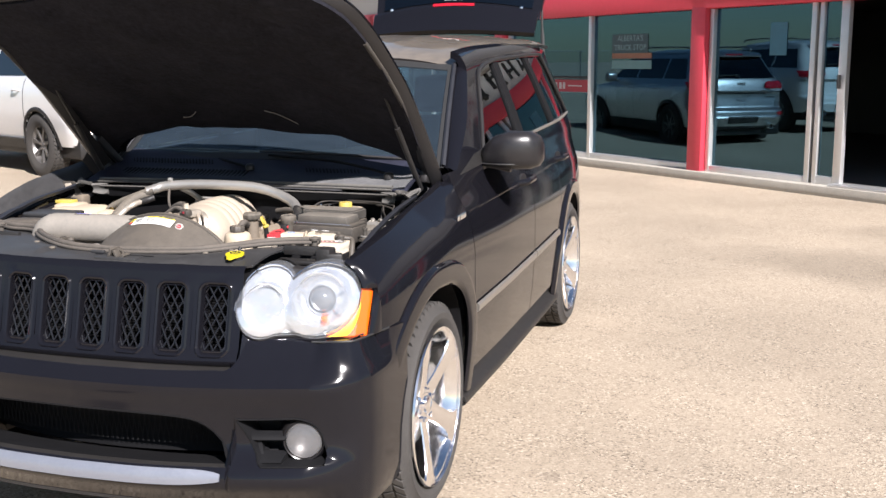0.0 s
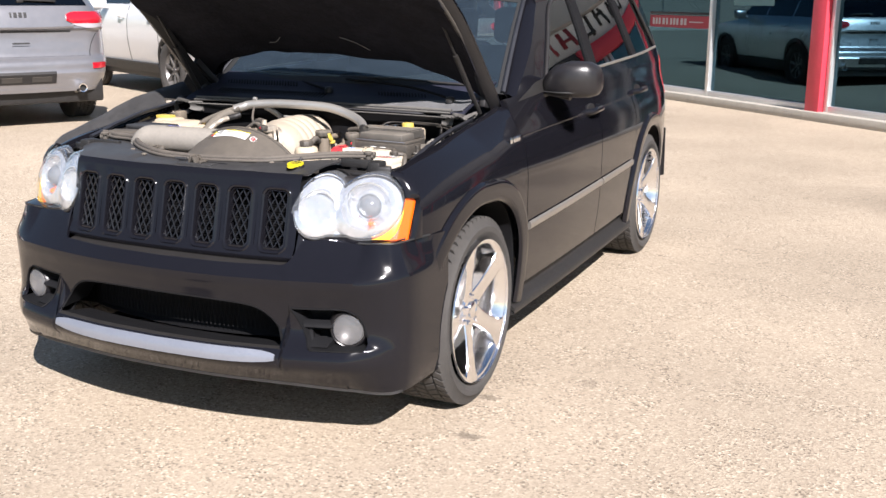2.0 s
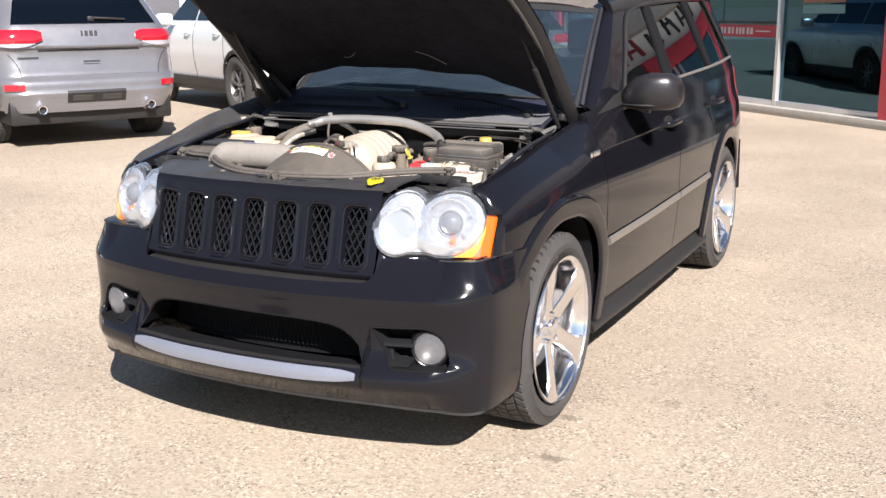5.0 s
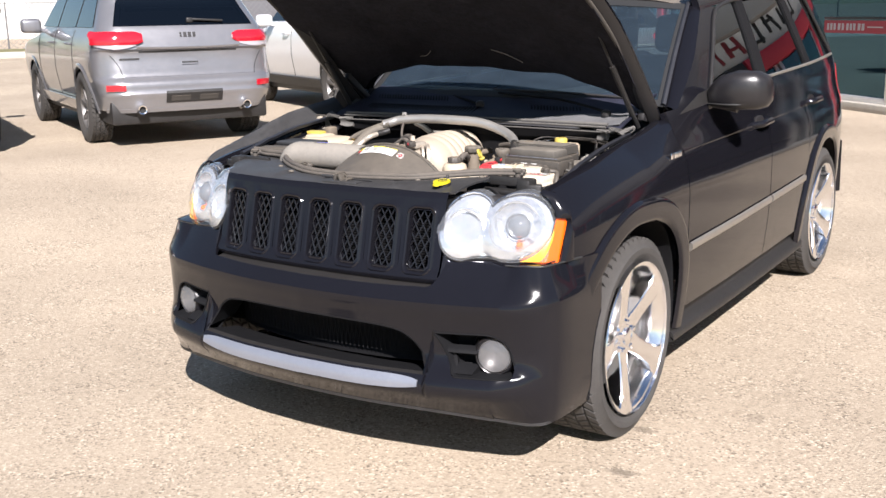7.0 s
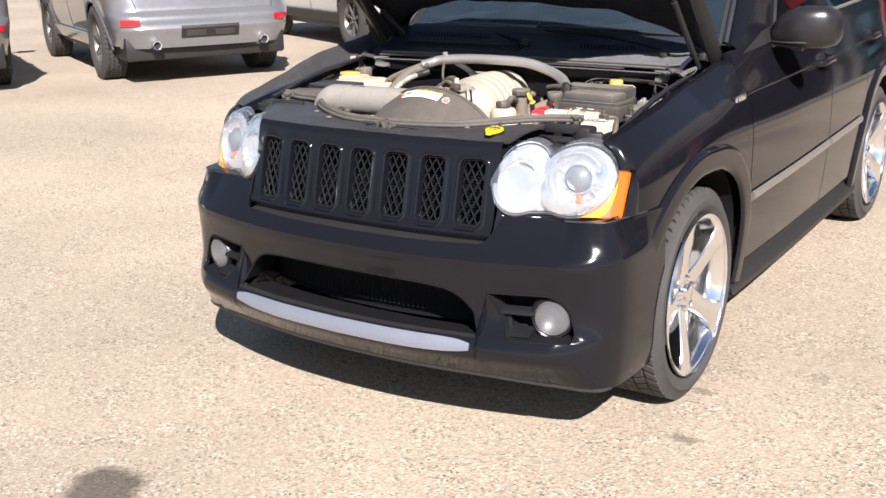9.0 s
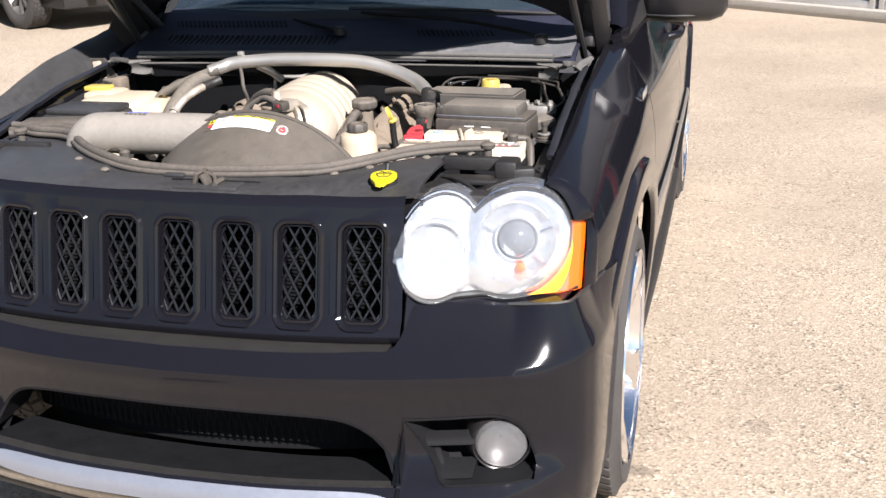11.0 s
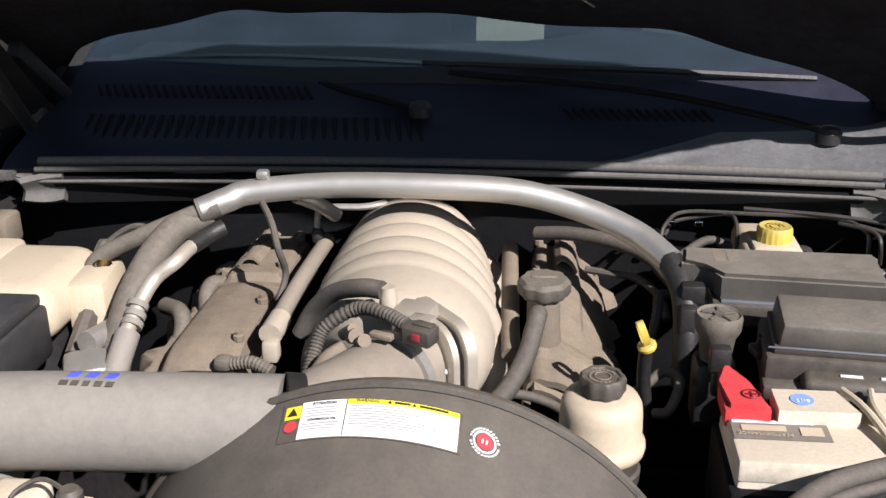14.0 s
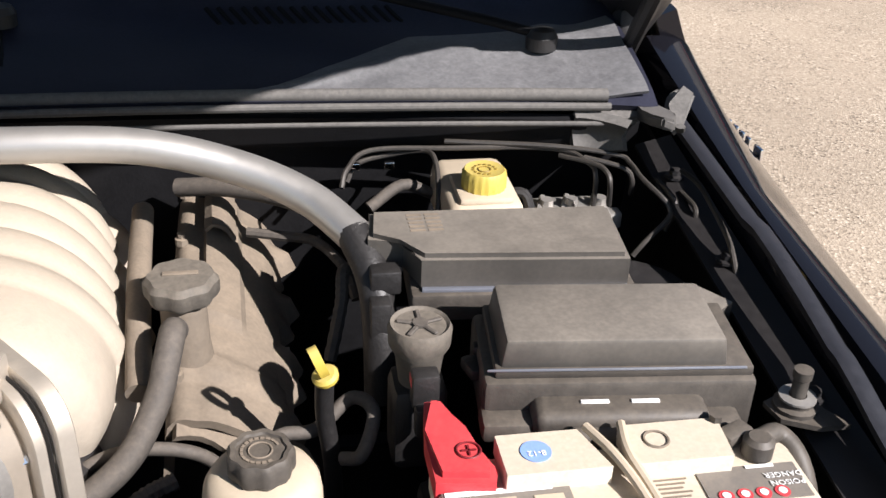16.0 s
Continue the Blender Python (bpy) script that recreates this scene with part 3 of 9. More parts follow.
def far_building(x, y, w, d, h, turn, stripe, doors, label):
    b = empty("warehouse", pose(x, y, 0.2, 0, 0, turn))
    tagged(b, label, "building")
    fbox("wall", (0, 0, h / 2), (w, d, h), M_FARWHITE, b, 0.02)
    fbox("roof", (0, 0, h + 0.12), (w + 0.4, d + 0.4, 0.24), M_REDMETAL if stripe else M_FARROOF, b, 0.02)
    for k in range(doors):
        s = -w / 2 + (k + 0.5) * w / doors
        fbox("shutter_door", (s, -d / 2 - 0.03, 1.9), (w / doors * 0.55, 0.08, 3.4), M_FARROOF if k % 2 else M_FASCIA, b, 0.01)
        fbox("door_trim", (s, -d / 2 - 0.02, 3.75), (w / doors * 0.62, 0.1, 0.25), M_REDMETAL, b, 0.01)
        fbox("window", (s + w / doors * 0.4, -d / 2 - 0.03, 2.2), (0.9, 0.06, 1.1), M_BGGLASS, b, 0.0)


far_building(-62, 45, 30, 14, 6.5, 54, False, 5, "white warehouse with shutter doors and red trim")
far_building(-40, 46, 26, 12, 5.2, 48, True, 4, "white workshop with a red roof edge")


def grass_verge():
    """A kerbed strip of dry grass along the lot's far edge."""
    m = pose(-33.0, 15.0, 0.2, 0, 0, 62)
    b = empty("grass_verge", m)
    tagged(b, "kerbed strip of dry grass at the lot's edge", "verge", kind="structure")
    fbox("kerb", (0, -1.6, 0.10), (90, 0.22, 0.24), M_CONCRETE, b, 0.03)
    bm = bmesh.new()
    rng = random.Random(4)
    sheet(bm, 160, 12, lambda u, v: (-45 + 90 * u, -1.5 + 5 * v, 0.10 + 0.12 * math.sin(math.pi * v) + rng.uniform(-0.03, 0.03)))
    part("turf", bm, M_GRASS, b)


grass_verge()


def wire_fence():
    m = pose(-37.5, 17.0, 0.25, 0, 0, 62)
    b = empty("wire_fence", m)
    tagged(b, "galvanised chain-link fence with round posts", "fence")
    for k in range(25):
        bm = bmesh.new()
        cyl(bm, (-36 + 3 * k, 0, 0), (-36 + 3 * k, 0, 1.9), 0.035, seg=8)
        part("post", bm, M_FENCE, b)
    bm = bmesh.new()
    cyl(bm, (-36, 0, 1.85), (36, 0, 1.85), 0.022, seg=6)
    part("top_rail", bm, M_FENCE, b)
    bm = bmesh.new()
    for k in range(-10, 300):
        for sgn in (1, -1):
            x0 = -36 + k * 0.24
            a = Vector((x0, 0, 0.05 if sgn > 0 else 1.85))
            c = Vector((x0 + 1.8, 0, 1.85 if sgn > 0 else 0.05))
            if a.x < -36 or c.x > 36:
                continue
            e = 0.008
            vs = [bm.verts.new(q) for q in (a + Vector((-e, 0, 0)), a + Vector((e, 0, 0)), c + Vector((e, 0, 0)), c + Vector((-e, 0, 0)))]
            ws = [bm.verts.new(v.co + Vector((0, 0.01, 0))) for v in vs]
            bm.faces.new(vs)
            bm.faces.new(ws[::-1])
    tagged(part("wire_mesh", bm, M_FENCE, b), kind="stuff")


wire_fence()


def tree(x, y, h, seed):
    rng = random.Random(seed)
    t = empty("tree", pose(x, y, ground_z(x, y)))
    tagged(t, "distant dark green tree with an uneven crown", "tree", group="far trees")
    bm = bmesh.new()
    tube(bm, [(0, 0, -0.1), (0.1, 0, h * 0.3), (0, 0.1, h * 0.7)], lambda u: 0.16 * (1.1 - u), 8, 4)
    for k in range(5):
        a = rng.uniform(0, 6.28)
        tube(bm, [(0.05, 0.03, h * 0.3 + k * 0.06 * h), (math.cos(a) * h * 0.12, math.sin(a) * h * 0.12, h * 0.5 + k * 0.05 * h), (math.cos(a) * h * 0.2, math.sin(a) * h * 0.2, h * 0.62 + 0.05 * k * h)], lambda u: 0.06 * (1.1 - u), 5, 3)
    part("trunk", bm, M_BARK, t)
    bm = bmesh.new()
    for k in range(900):
        a, q = rng.uniform(0, 6.28), rng.random() ** 0.5
        z = rng.uniform(0.28, 1.0)
        rad = h * 0.27 * (1 - abs(z - 0.55) * 1.5) * (0.75 + 0.5 * noise.noise((math.cos(a), math.sin(a), z * 4 + seed)))
        c = Vector((math.cos(a) * q * rad, math.sin(a) * q * rad, z * h))
        s = h * 0.03
        vs = [bm.verts.new(c + Vector((rng.uniform(-s, s), rng.uniform(-s, s), rng.uniform(-s, s)))) for _ in range(4)]
        bm.faces.new(vs[:3])
        bm.faces.new(vs[1:])
    part("crown", bm, M_LEAF, t)


for i, (x, y, h) in enumerate(((-95, 80, 6), (-120, 40, 6))):
    tree(x, y, h, i)


# ---- wheels ----
def wheel_mesh_parts(parent, R, W, rim_r, style, dish=0.03):
    """Tyre, rim with spokes, hub and nuts round local x, outer side towards +x."""
    turn = Matrix.Rotation(radians(90), 4, "Y")
    half = W / 2
    bm = bmesh.new()
    prof = [(rim_r - 0.01, -half * 0.78), (rim_r + 0.02, -half * 0.95), (rim_r + 0.45 * (R - rim_r), -half * 1.04), (R - 0.03, -half * 0.98), (R - 0.010, -half * 0.86),
            (R - 0.007, -half * 0.4), (R - 0.007, half * 0.4), (R - 0.010, half * 0.86), (R - 0.03, half * 0.98),
            (rim_r + 0.62 * (R - rim_r), half * 1.035), (rim_r + 0.40 * (R - rim_r), half * 1.04), (rim_r + 0.37 * (R - rim_r), half * 1.03), (rim_r + 0.02, half * 0.95), (rim_r - 0.008, half * 0.80)]
    seg = 64
    nb = 58 if style == "sport" else 48
    tread = [(R - 0.009, -half * 0.90, 0.0), (R - 0.0085, -half * 0.56, 0.5), (R - 0.0085, -half * 0.19, -0.1), (R - 0.0085, half * 0.19, 0.4), (R - 0.0085, half * 0.56, -0.1), (R - 0.009, half * 0.90, 0.4)]
    prof = [(r, h, 0.0) for r, h in prof[:4]] + tread + [(r, h, 0.4) for r, h in prof[8:]]
    rings = [[turn @ Vector((r * math.cos(2 * math.pi * (k + o) / nb), r * math.sin(2 * math.pi * (k + o) / nb), h)) for k in range(nb)] for r, h, o in prof]
    ring_mesh(bm, rings, caps=False)
    bm.faces.ensure_lookup_table()
    bm.faces.index_update()
    blocks = [f for f in bm.faces if 4 * nb <= f.index < 9 * nb]
    bmesh.ops.recalc_face_normals(bm, faces=bm.faces)
    if sum((f.normal.dot(Vector((0, f.calc_center_median().y, f.calc_center_median().z))) > 0) for f in blocks) < len(blocks) / 2:
        bmesh.ops.reverse_faces(bm, faces=bm.faces)
    bmesh.ops.inset_individual(bm, faces=blocks, thickness=0.0075, depth=0.012)
    part("tyre", bm, M_TYRE, parent, "dusty black tyre with blocky tread", sharp=40)
    # rim barrel
    bm = bmesh.new()
    out = 0.026 if style == "sport" else 0.0
    bar = [(rim_r + 0.006, half * 0.86 + out), (rim_r + 0.008, half * 0.80 + out), (rim_r - 0.010, half * 0.78 + out), (rim_r - 0.022, half * 0.60 + out), (rim_r - 0.035, 0.0), (rim_r - 0.03, -half * 0.8), (rim_r + 0.006, -half * 0.84)]
    rings = [[turn @ Vector((r * math.cos(2 * math.pi * k / seg), r * math.sin(2 * math.pi * k / seg), h)) for k in range(seg)] for r, h in bar]
    ring_mesh(bm, rings, caps=False)
    part("rim", bm, M_ALLOY if style == "sport" else M_GREYALLOY, parent, "polished alloy rim" if style == "sport" else "")
    # spokes: broad flared blades from the hub to the rim
    face = half * 0.80 + out
    if style == "sport":
        for k in range(5):
            a = 2 * math.pi * k / 5 + 0.977
            bm = bmesh.new()
            st = [(0.030, 0.044, face - dish - 0.010, 0.03), (0.070, 0.040, face - dish - 0.004, 0.035), (0.11, 0.036, face - dish * 0.85, 0.045), (0.16, 0.036, face - dish * 0.55, 0.055),
                  (0.205, 0.040, face - dish * 0.25, 0.060), (0.238, 0.046, face - 0.005, 0.060), (rim_r - 0.020, 0.058, face - 0.001, 0.055), (rim_r - 0.002, 0.085, face + 0.001, 0.050)]
            rings = []
            for r, w, h, d in st:
                rings.append([turn @ (Matrix.Rotation(a, 4, "Z") @ Vector((r, x * w, h - dz))) for x, dz in ((-1.0, 0.007), (-0.93, 0.0015), (-0.80, 0.0), (0.0, -0.002), (0.80, 0.0), (0.93, 0.0015), (1.0, 0.007), (0.86, d), (-0.86, d))])
            ring_mesh(bm, rings)
            part("spoke", bm, M_ALLOY, parent, sharp=28)
        nuts, nr = 5, 0.055
    else:
        for k in range(7):
            a = 2 * math.pi * k / 7
            bm = bmesh.new()
            st = [(0.04, 0.020, face - dish), (0.12, 0.014, face - dish * 0.5), (rim_r - 0.01, 0.026, face - 0.008)]
            rings = [[turn @ (Matrix.Rotation(a, 4, "Z") @ Vector((r, s * w, h - dz))) for s, dz in ((-1, 0.0), (1, 0.0), (1, 0.03), (-1, 0.03))] for r, w, h in st]
            ring_mesh(bm, rings)
            part("spoke", bm, M_GREYALLOY, parent, sharp=25)
        nuts, nr = 5, 0.05
    bm = bmesh.new()
    revolve(bm, [(0.075, face - dish - 0.06), (0.078, face - dish - 0.015), (0.070, face - dish - 0.006), (0.034, face - dish - 0.004), (0.033, face - dish + 0.004), (0.026, face - dish + 0.008), (0.0005, face - dish + 0.009)], 28, turn)
    part("hub", bm, M_ALLOY if style == "sport" else M_GREYALLOY, parent)
    for k in range(nuts):
        a = 2 * math.pi * (k + 0.5) / nuts
        m = turn @ Matrix.Translation((nr * math.cos(a), nr * math.sin(a), face - dish - 0.01))
        bm = bmesh.new()
        revolve(bm, [(0.011, 0), (0.011, 0.012), (0.008, 0.016)], 6, m)
        part("wheel_nut", bm, M_CHROME, parent)
    bm = bmesh.new()
    revolve(bm, [(0.17, face - dish - 0.085), (0.17, face - dish - 0.060), (0.08, face - dish - 0.058), (0.08, face - dish - 0.085)], 40, turn)
    part("brake_disc", bm, M_ALU, parent, "grey steel brake disc")
    if style == "sport":
        bm = bmesh.new()
        box(bm, turn @ Vector((-0.13, 0.05, face - dish - 0.062)), (0.05, 0.11, 0.14), 0.012)
        part("brake_caliper", bm, M_ALU, parent, "grey brake caliper")


# ---- the row of parked vehicles ----
def parked_suv(paint, dark_trim, m, label):
    b = empty("parked_suv", m)
    tagged(b, label, "car", group="parked row")
    hw = interp([0.30, 0.45, 0.62, 0.80, 1.00, 1.12, 1.22, 1.45, 1.62, 1.70, 1.76], [0.86, 0.90, 0.935, 0.955, 0.95, 0.925, 0.88, 0.79, 0.71, 0.64, 0.40])
    yr = interp([0.30, 0.42, 0.50, 0.555, 0.585, 0.66, 0.695, 0.72, 0.80, 0.95, 0.985, 1.005, 1.03, 1.16, 1.24, 1.45, 1.62, 1.70, 1.76], [0.10, 0.05, 0.022, 0.0, 0.012, 0.020, 0.045, 0.090, 0.112, 0.132, 0.130, 0.100, 0.104, 0.14, 0.18, 0.36, 0.46, 0.58, 1.10])
    yf = interp([0.30, 0.60, 0.90, 1.00, 1.06, 1.12, 1.18, 1.45, 1.62, 1.70, 1.76], [4.70, 4.80, 4.78, 4.66, 4.30, 3.72, 3.52, 3.08, 2.80, 2.60, 2.20])
    cr = interp([0.30, 0.60, 1.0, 1.3, 1.6, 1.76], [0.30, 0.28, 0.26, 0.22, 0.20, 0.15])
    axle = (0.99, 3.90)

    def rear(x, z, off=0.0):
        w, r = hw(z) + off, cr(z)
        d = max(0.0, abs(x) - (w - r))
        return Vector((x, yr(z) - off + r - math.sqrt(max(0.0, r * r - min(d, r) ** 2)) + 0.05 * (x / w) ** 2, z))

    def side(y, z, s, off=0.0):
        return Vector((s * (hw(z) + off), y, z))

    def outline(u, z):
        w, r, a, c = hw(z), cr(z), yr(z), yf(z)
        if u < 0.2:
            return rear((w - r) * u / 0.2, z)
        if u < 0.36:
            t = (u - 0.2) / 0.16 * math.pi / 2
            x = w - r + r * math.sin(t)
            return Vector((x, a + r - r * math.cos(t) + 0.05 * (x / w) ** 2, z))
        if u < 0.80:
            t = (u - 0.36) / 0.44
            return Vector((w, (a + r + 0.05) * (1 - t) + (c - r) * t, z))
        t = (u - 0.80) / 0.2
        return Vector((w * math.cos(t * math.pi / 2), c - r + r * math.sin(t * math.pi / 2), z))

    def zrow(v):
        return 0.385 + (1.76 - 0.385) * v

    bm = bmesh.new()
    for s in (1, -1):
        def f(u, v):
            p = outline(u, zrow(v))
            return (s * p.x, p.y, p.z)

        def keep(u, v):
            p = outline(u, zrow(v))
            return not (abs(p.x) > 0.75 and min(math.hypot(p.y - a, p.z - 0.385) for a in axle) < 0.43)
        sheet(bm, 90, 64, f, keep=keep)
    bmesh.ops.remove_doubles(bm, verts=bm.verts, dist=0.0004)
    top = [v for v in bm.verts if v.co.z > 1.7599]
    top.sort(key=lambda v: math.atan2(v.co.x, v.co.y - 1.65))
    bm.faces.new(top)
    part("body", bm, paint, b, sharp=30)
    # inner arches and floor
    bm = bmesh.new()
    box(bm, (0, 2.35, 0.37), (1.68, 4.4, 0.26), 0.03)
    part("underbody", bm, M_PLASTIC, b)
    for y in axle:
        for s in (1, -1):
            bm = bmesh.new()
            sheet(bm, 24, 4, lambda u, v: (s * (0.92 - 0.30 * v), y + 0.435 * math.cos(math.pi * u), 0.385 + 0.435 * math.sin(math.pi * u)), 0.01)
            part("arch_liner", bm, M_DEEP, b)
            bm = bmesh.new()
            sheet(bm, 28, 3, lambda u, v: (s * (hw(0.385 + 0.44 * math.sin(math.pi * (1.06 * u - 0.03))) + 0.004 + 0.014 * math.sin(math.pi * v)), y + (0.415 + 0.055 * v) * math.cos(math.pi * (1.06 * u - 0.03)), 0.385 + (0.415 + 0.055 * v) * math.sin(math.pi * (1.06 * u - 0.03))), 0.02)
            part("arch_trim", bm, dark_trim, b)
    # glass
    bm = bmesh.new()
    sheet(bm, 24, 8, lambda u, v: rear((2 * u - 1) * (0.74 - 0.14 * v), 1.24 + 0.37 * v, 0.005), 0.004)
    part("rear_window", bm, M_BGGLASS, b, "dark tinted rear window")
    bm = bmesh.new()
    sheet(bm, 18, 4, lambda u, v: rear((2 * u - 1) * 0.62, 1.63 + 0.075 * v, 0.004) + Vector((0, -0.10 * (1 - v) * (1 - 0.3 * abs(2 * u - 1)), 0)), 0.02)
    part("roof_spoiler", bm, paint, b)
    bm = bmesh.new()
    sheet(bm, 10, 1, lambda u, v: rear((2 * u - 1) * 0.17, 1.645 + 0.022 * v, 0.008) + Vector((0, -0.102, 0)), 0.01)
    part("brake_light", bm, M_REDLENS, b)
    for s in (1, -1):
        for y0, y1, y2, y3 in ((0.50, 1.30, 1.28, 0.72), (1.36, 2.32, 2.28, 1.34), (2.38, 3.30, 2.86, 2.34)):
            bm = bmesh.new()
            sheet(bm, 10, 6, lambda u, v: side((y0 * (1 - u) + y1 * u) * (1 - v) + (y3 * (1 - u) + y2 * u) * v, 1.23 + 0.36 * v, s, 0.004), 0.004)
            part("side_window", bm, M_BGGLASS, b)
        # lamps
        bm = bmesh.new()
        sheet(bm, 16, 6, lambda u, v: rear(s * (0.48 + 0.465 * u), 1.118 + (0.060 * min(1.0, 5 * u + 0.25) ** 0.5) * (2 * v - 1), 0.012 + 0.010 * math.sin(math.pi * v)), 0.02)
        part("tail_lamp", bm, M_REDLENS, b, "red tail lamp")
        bm = bmesh.new()
        sheet(bm, 12, 3, lambda u, v: rear(s * (0.55 + 0.38 * u), 1.060 - 0.050 * max(0.05, math.sin(math.pi * (0.06 + 0.88 * u))) ** 0.7 * (1 - v), 0.010), 0.012)
        part("reversing_lamp", bm, M_PALELENS, b)
        bm = bmesh.new()
        sheet(bm, 8, 2, lambda u, v: rear(s * (0.70 + 0.17 * u), 0.595 + 0.06 * v, 0.008), 0.01)
        part("reflector", bm, M_REDLENS, b)
        # exhaust tips
        bm = bmesh.new()
        revolve(bm, [(0.034, 0.0), (0.045, -0.005), (0.052, 0.02), (0.052, 0.16), (0.046, 0.16), (0.043, 0.02)], 24, Matrix.Translation((s * 0.56, 0.0, 0.40)) @ Matrix.Rotation(radians(-90), 4, "X"), caps=False)
        part("exhaust_tip", bm, M_CHROME, b, "round chrome exhaust tip")
        bm = bmesh.new()
        cyl(bm, (s * 0.56, 0.03, 0.40), (s * 0.56, 0.035, 0.40), 0.044)
        part("exhaust_bore", bm, M_INK, b)
        # mirrors, handles, sills
        bm = bmesh.new()
        box(bm, (s * 1.08, 3.05, 1.24), (0.24, 0.13, 0.17), 0.045, seg=3)
        box(bm, (s * 0.95, 3.08, 1.18), (0.14, 0.06, 0.05), 0.015)
        part("door_mirror", bm, paint, b)
        for y in (1.52, 2.52):
            bm = bmesh.new()
            tube(bm, [(s * (hw(1.05) + 0.0), y - 0.10, 1.05), (s * (hw(1.05) + 0.035), y - 0.06, 1.055), (s * (hw(1.05) + 0.035), y + 0.06, 1.055), (s * (hw(1.05) + 0.0), y + 0.10, 1.05)], 0.013, 8, 4)
            part("door_handle", bm, paint, b)
        for y in (1.33, 2.35, 3.38):
            bm = bmesh.new()
            sheet(bm, 1, 14, lambda u, v: side(y + 0.008 * u, 0.46 + 0.74 * v, s, 0.0015), 0.003)
            part("door_gap", bm, M_INK, b)
        bm = bmesh.new()
        sheet(bm, 20, 2, lambda u, v: side(1.42 + 2.06 * u, 0.33 + 0.12 * v, s, 0.012), 0.03)
        part("sill_cladding", bm, dark_trim, b)
        bm = bmesh.new()
        tube(bm, [(s * 0.60, 0.8, 1.72), (s * 0.62, 1.0, 1.79), (s * 0.62, 2.5, 1.80), (s * 0.60, 2.75, 1.74)], 0.016, 8, 4)
        part("roof_rail", bm, M_ALU, b)
    # rear details
    bm = bmesh.new()
    sheet(bm, 16, 5, lambda u, v: rear((2 * u - 1) * 0.30, 0.455 + 0.125 * v, 0.006), 0.012)
    part("bumper_recess", bm, M_PLASTIC, b, "black recess in the bumper")
    for s in (-0.15, 0.15):
        bm = bmesh.new()
        sheet(bm, 6, 3, lambda u, v: rear(s + (2 * u - 1) * 0.10, 0.475 + 0.05 * v, 0.012), 0.01)
        part("recess_pad", bm, M_DUSTPLASTIC, b)
    bm = bmesh.new()
    sheet(bm, 30, 3, lambda u, v: rear((2 * u - 1) * 0.86, 0.365 + 0.04 * v, 0.004), 0.012)
    part("lower_valance", bm, dark_trim, b)
    bm = bmesh.new()
    sheet(bm, 24, 2, lambda u, v: rear((2 * u - 1) * 0.55, 0.985 + 0.035 * v + 0.01 * (2 * u - 1) ** 2, -0.006) + Vector((0, -0.022 * v, 0)), 0.008)
    part("gate_ledge", bm, paint, b)
    bm = bmesh.new()
    sheet(bm, 24, 1, lambda u, v: rear((2 * u - 1) * 0.52, 0.968 + 0.018 * v, 0.002), 0.004)
    part("plate_shade", bm, M_INK, b)
    bm = bmesh.new()
    sheet(bm, 20, 1, lambda u, v: rear((2 * u - 1) * 0.70, 0.715 + 0.012 * v, 0.002), 0.004)
    part("gate_seam", bm, M_INK, b)
    for s in (1, -1):
        bm = bmesh.new()
        sheet(bm, 1, 10, lambda u, v: rear(s * (0.70 + 0.008 * u + 0.10 * v**2), 0.72 + 0.23 * v, 0.002), 0.004)
        part("gate_seam", bm, M_INK, b)
    bm = bmesh.new()
    sheet(bm, 8, 2, lambda u, v: rear((2 * u - 1) * 0.085, 0.84 + 0.045 * v, 0.012), 0.012)
    part("gate_handle", bm, paint, b)
    bm = bmesh.new()
    sheet(bm, 8, 2, lambda u, v: rear((2 * u - 1) * 0.085, 0.855 + 0.016 * v, 0.015), 0.004)
    part("handle_slot", bm, M_INK, b)
    bm = bmesh.new()
    for x, w in ((-0.075, 0.02), (-0.03, 0.035), (0.02, 0.035), (0.068, 0.03)):
        sheet(bm, 2, 1, lambda u, v: rear(x + w * (u - 0.5), 1.12 + 0.05 * v, 0.006), 0.006)
    part("gate_badge", bm, M_METALDARK, b)
    bm = bmesh.new()
    sheet(bm, 8, 1, lambda u, v: rear(-0.72 + 0.20 * u, 0.90 + 0.018 * v, 0.006), 0.004)
    part("gate_badge", bm, M_METALDARK, b)
    bm = bmesh.new()
    p = rear(0.05, 1.29, 0.02)
    box(bm, p + Vector((0.18, 0, 0.0)), (0.36, 0.02, 0.022), 0.006, Matrix.Rotation(radians(3), 4, "Y"))
    box(bm, p, (0.07, 0.03, 0.05), 0.012)
    part("rear_wiper", bm, M_PLASTIC, b)
    bm = bmesh.new()
    tube(bm, [(-0.5, 0.30, 0.30), (-0.2, 0.35, 0.33), (0.2, 0.35, 0.33), (0.5, 0.30, 0.31)], 0.02, 8, 4)
    tube(bm, [(-0.75, 1.0, 0.36), (0.75, 1.0, 0.36)], 0.05, 8, 1)
    part("rear_axle", bm, M_METALDARK, b)
    bm = bmesh.new()
    box(bm, (0, 0.62, 0.33), (1.10, 0.28, 0.14), 0.04, seg=3)
    part("silencer", bm, M_METALDARK, b)
    bm = bmesh.new()
    tube(bm, [(-0.56, 0.10, 0.385), (-0.50, 0.22, 0.33), (-0.30, 0.26, 0.31), (-0.10, 0.30, 0.33)], 0.024, 10, 5)
    tube(bm, [(0.56, 0.10, 0.385), (0.50, 0.22, 0.33), (0.30, 0.26, 0.31), (0.10, 0.30, 0.33)], 0.024, 10, 5)
    part("exhaust_pipe", bm, M_ALU, b)
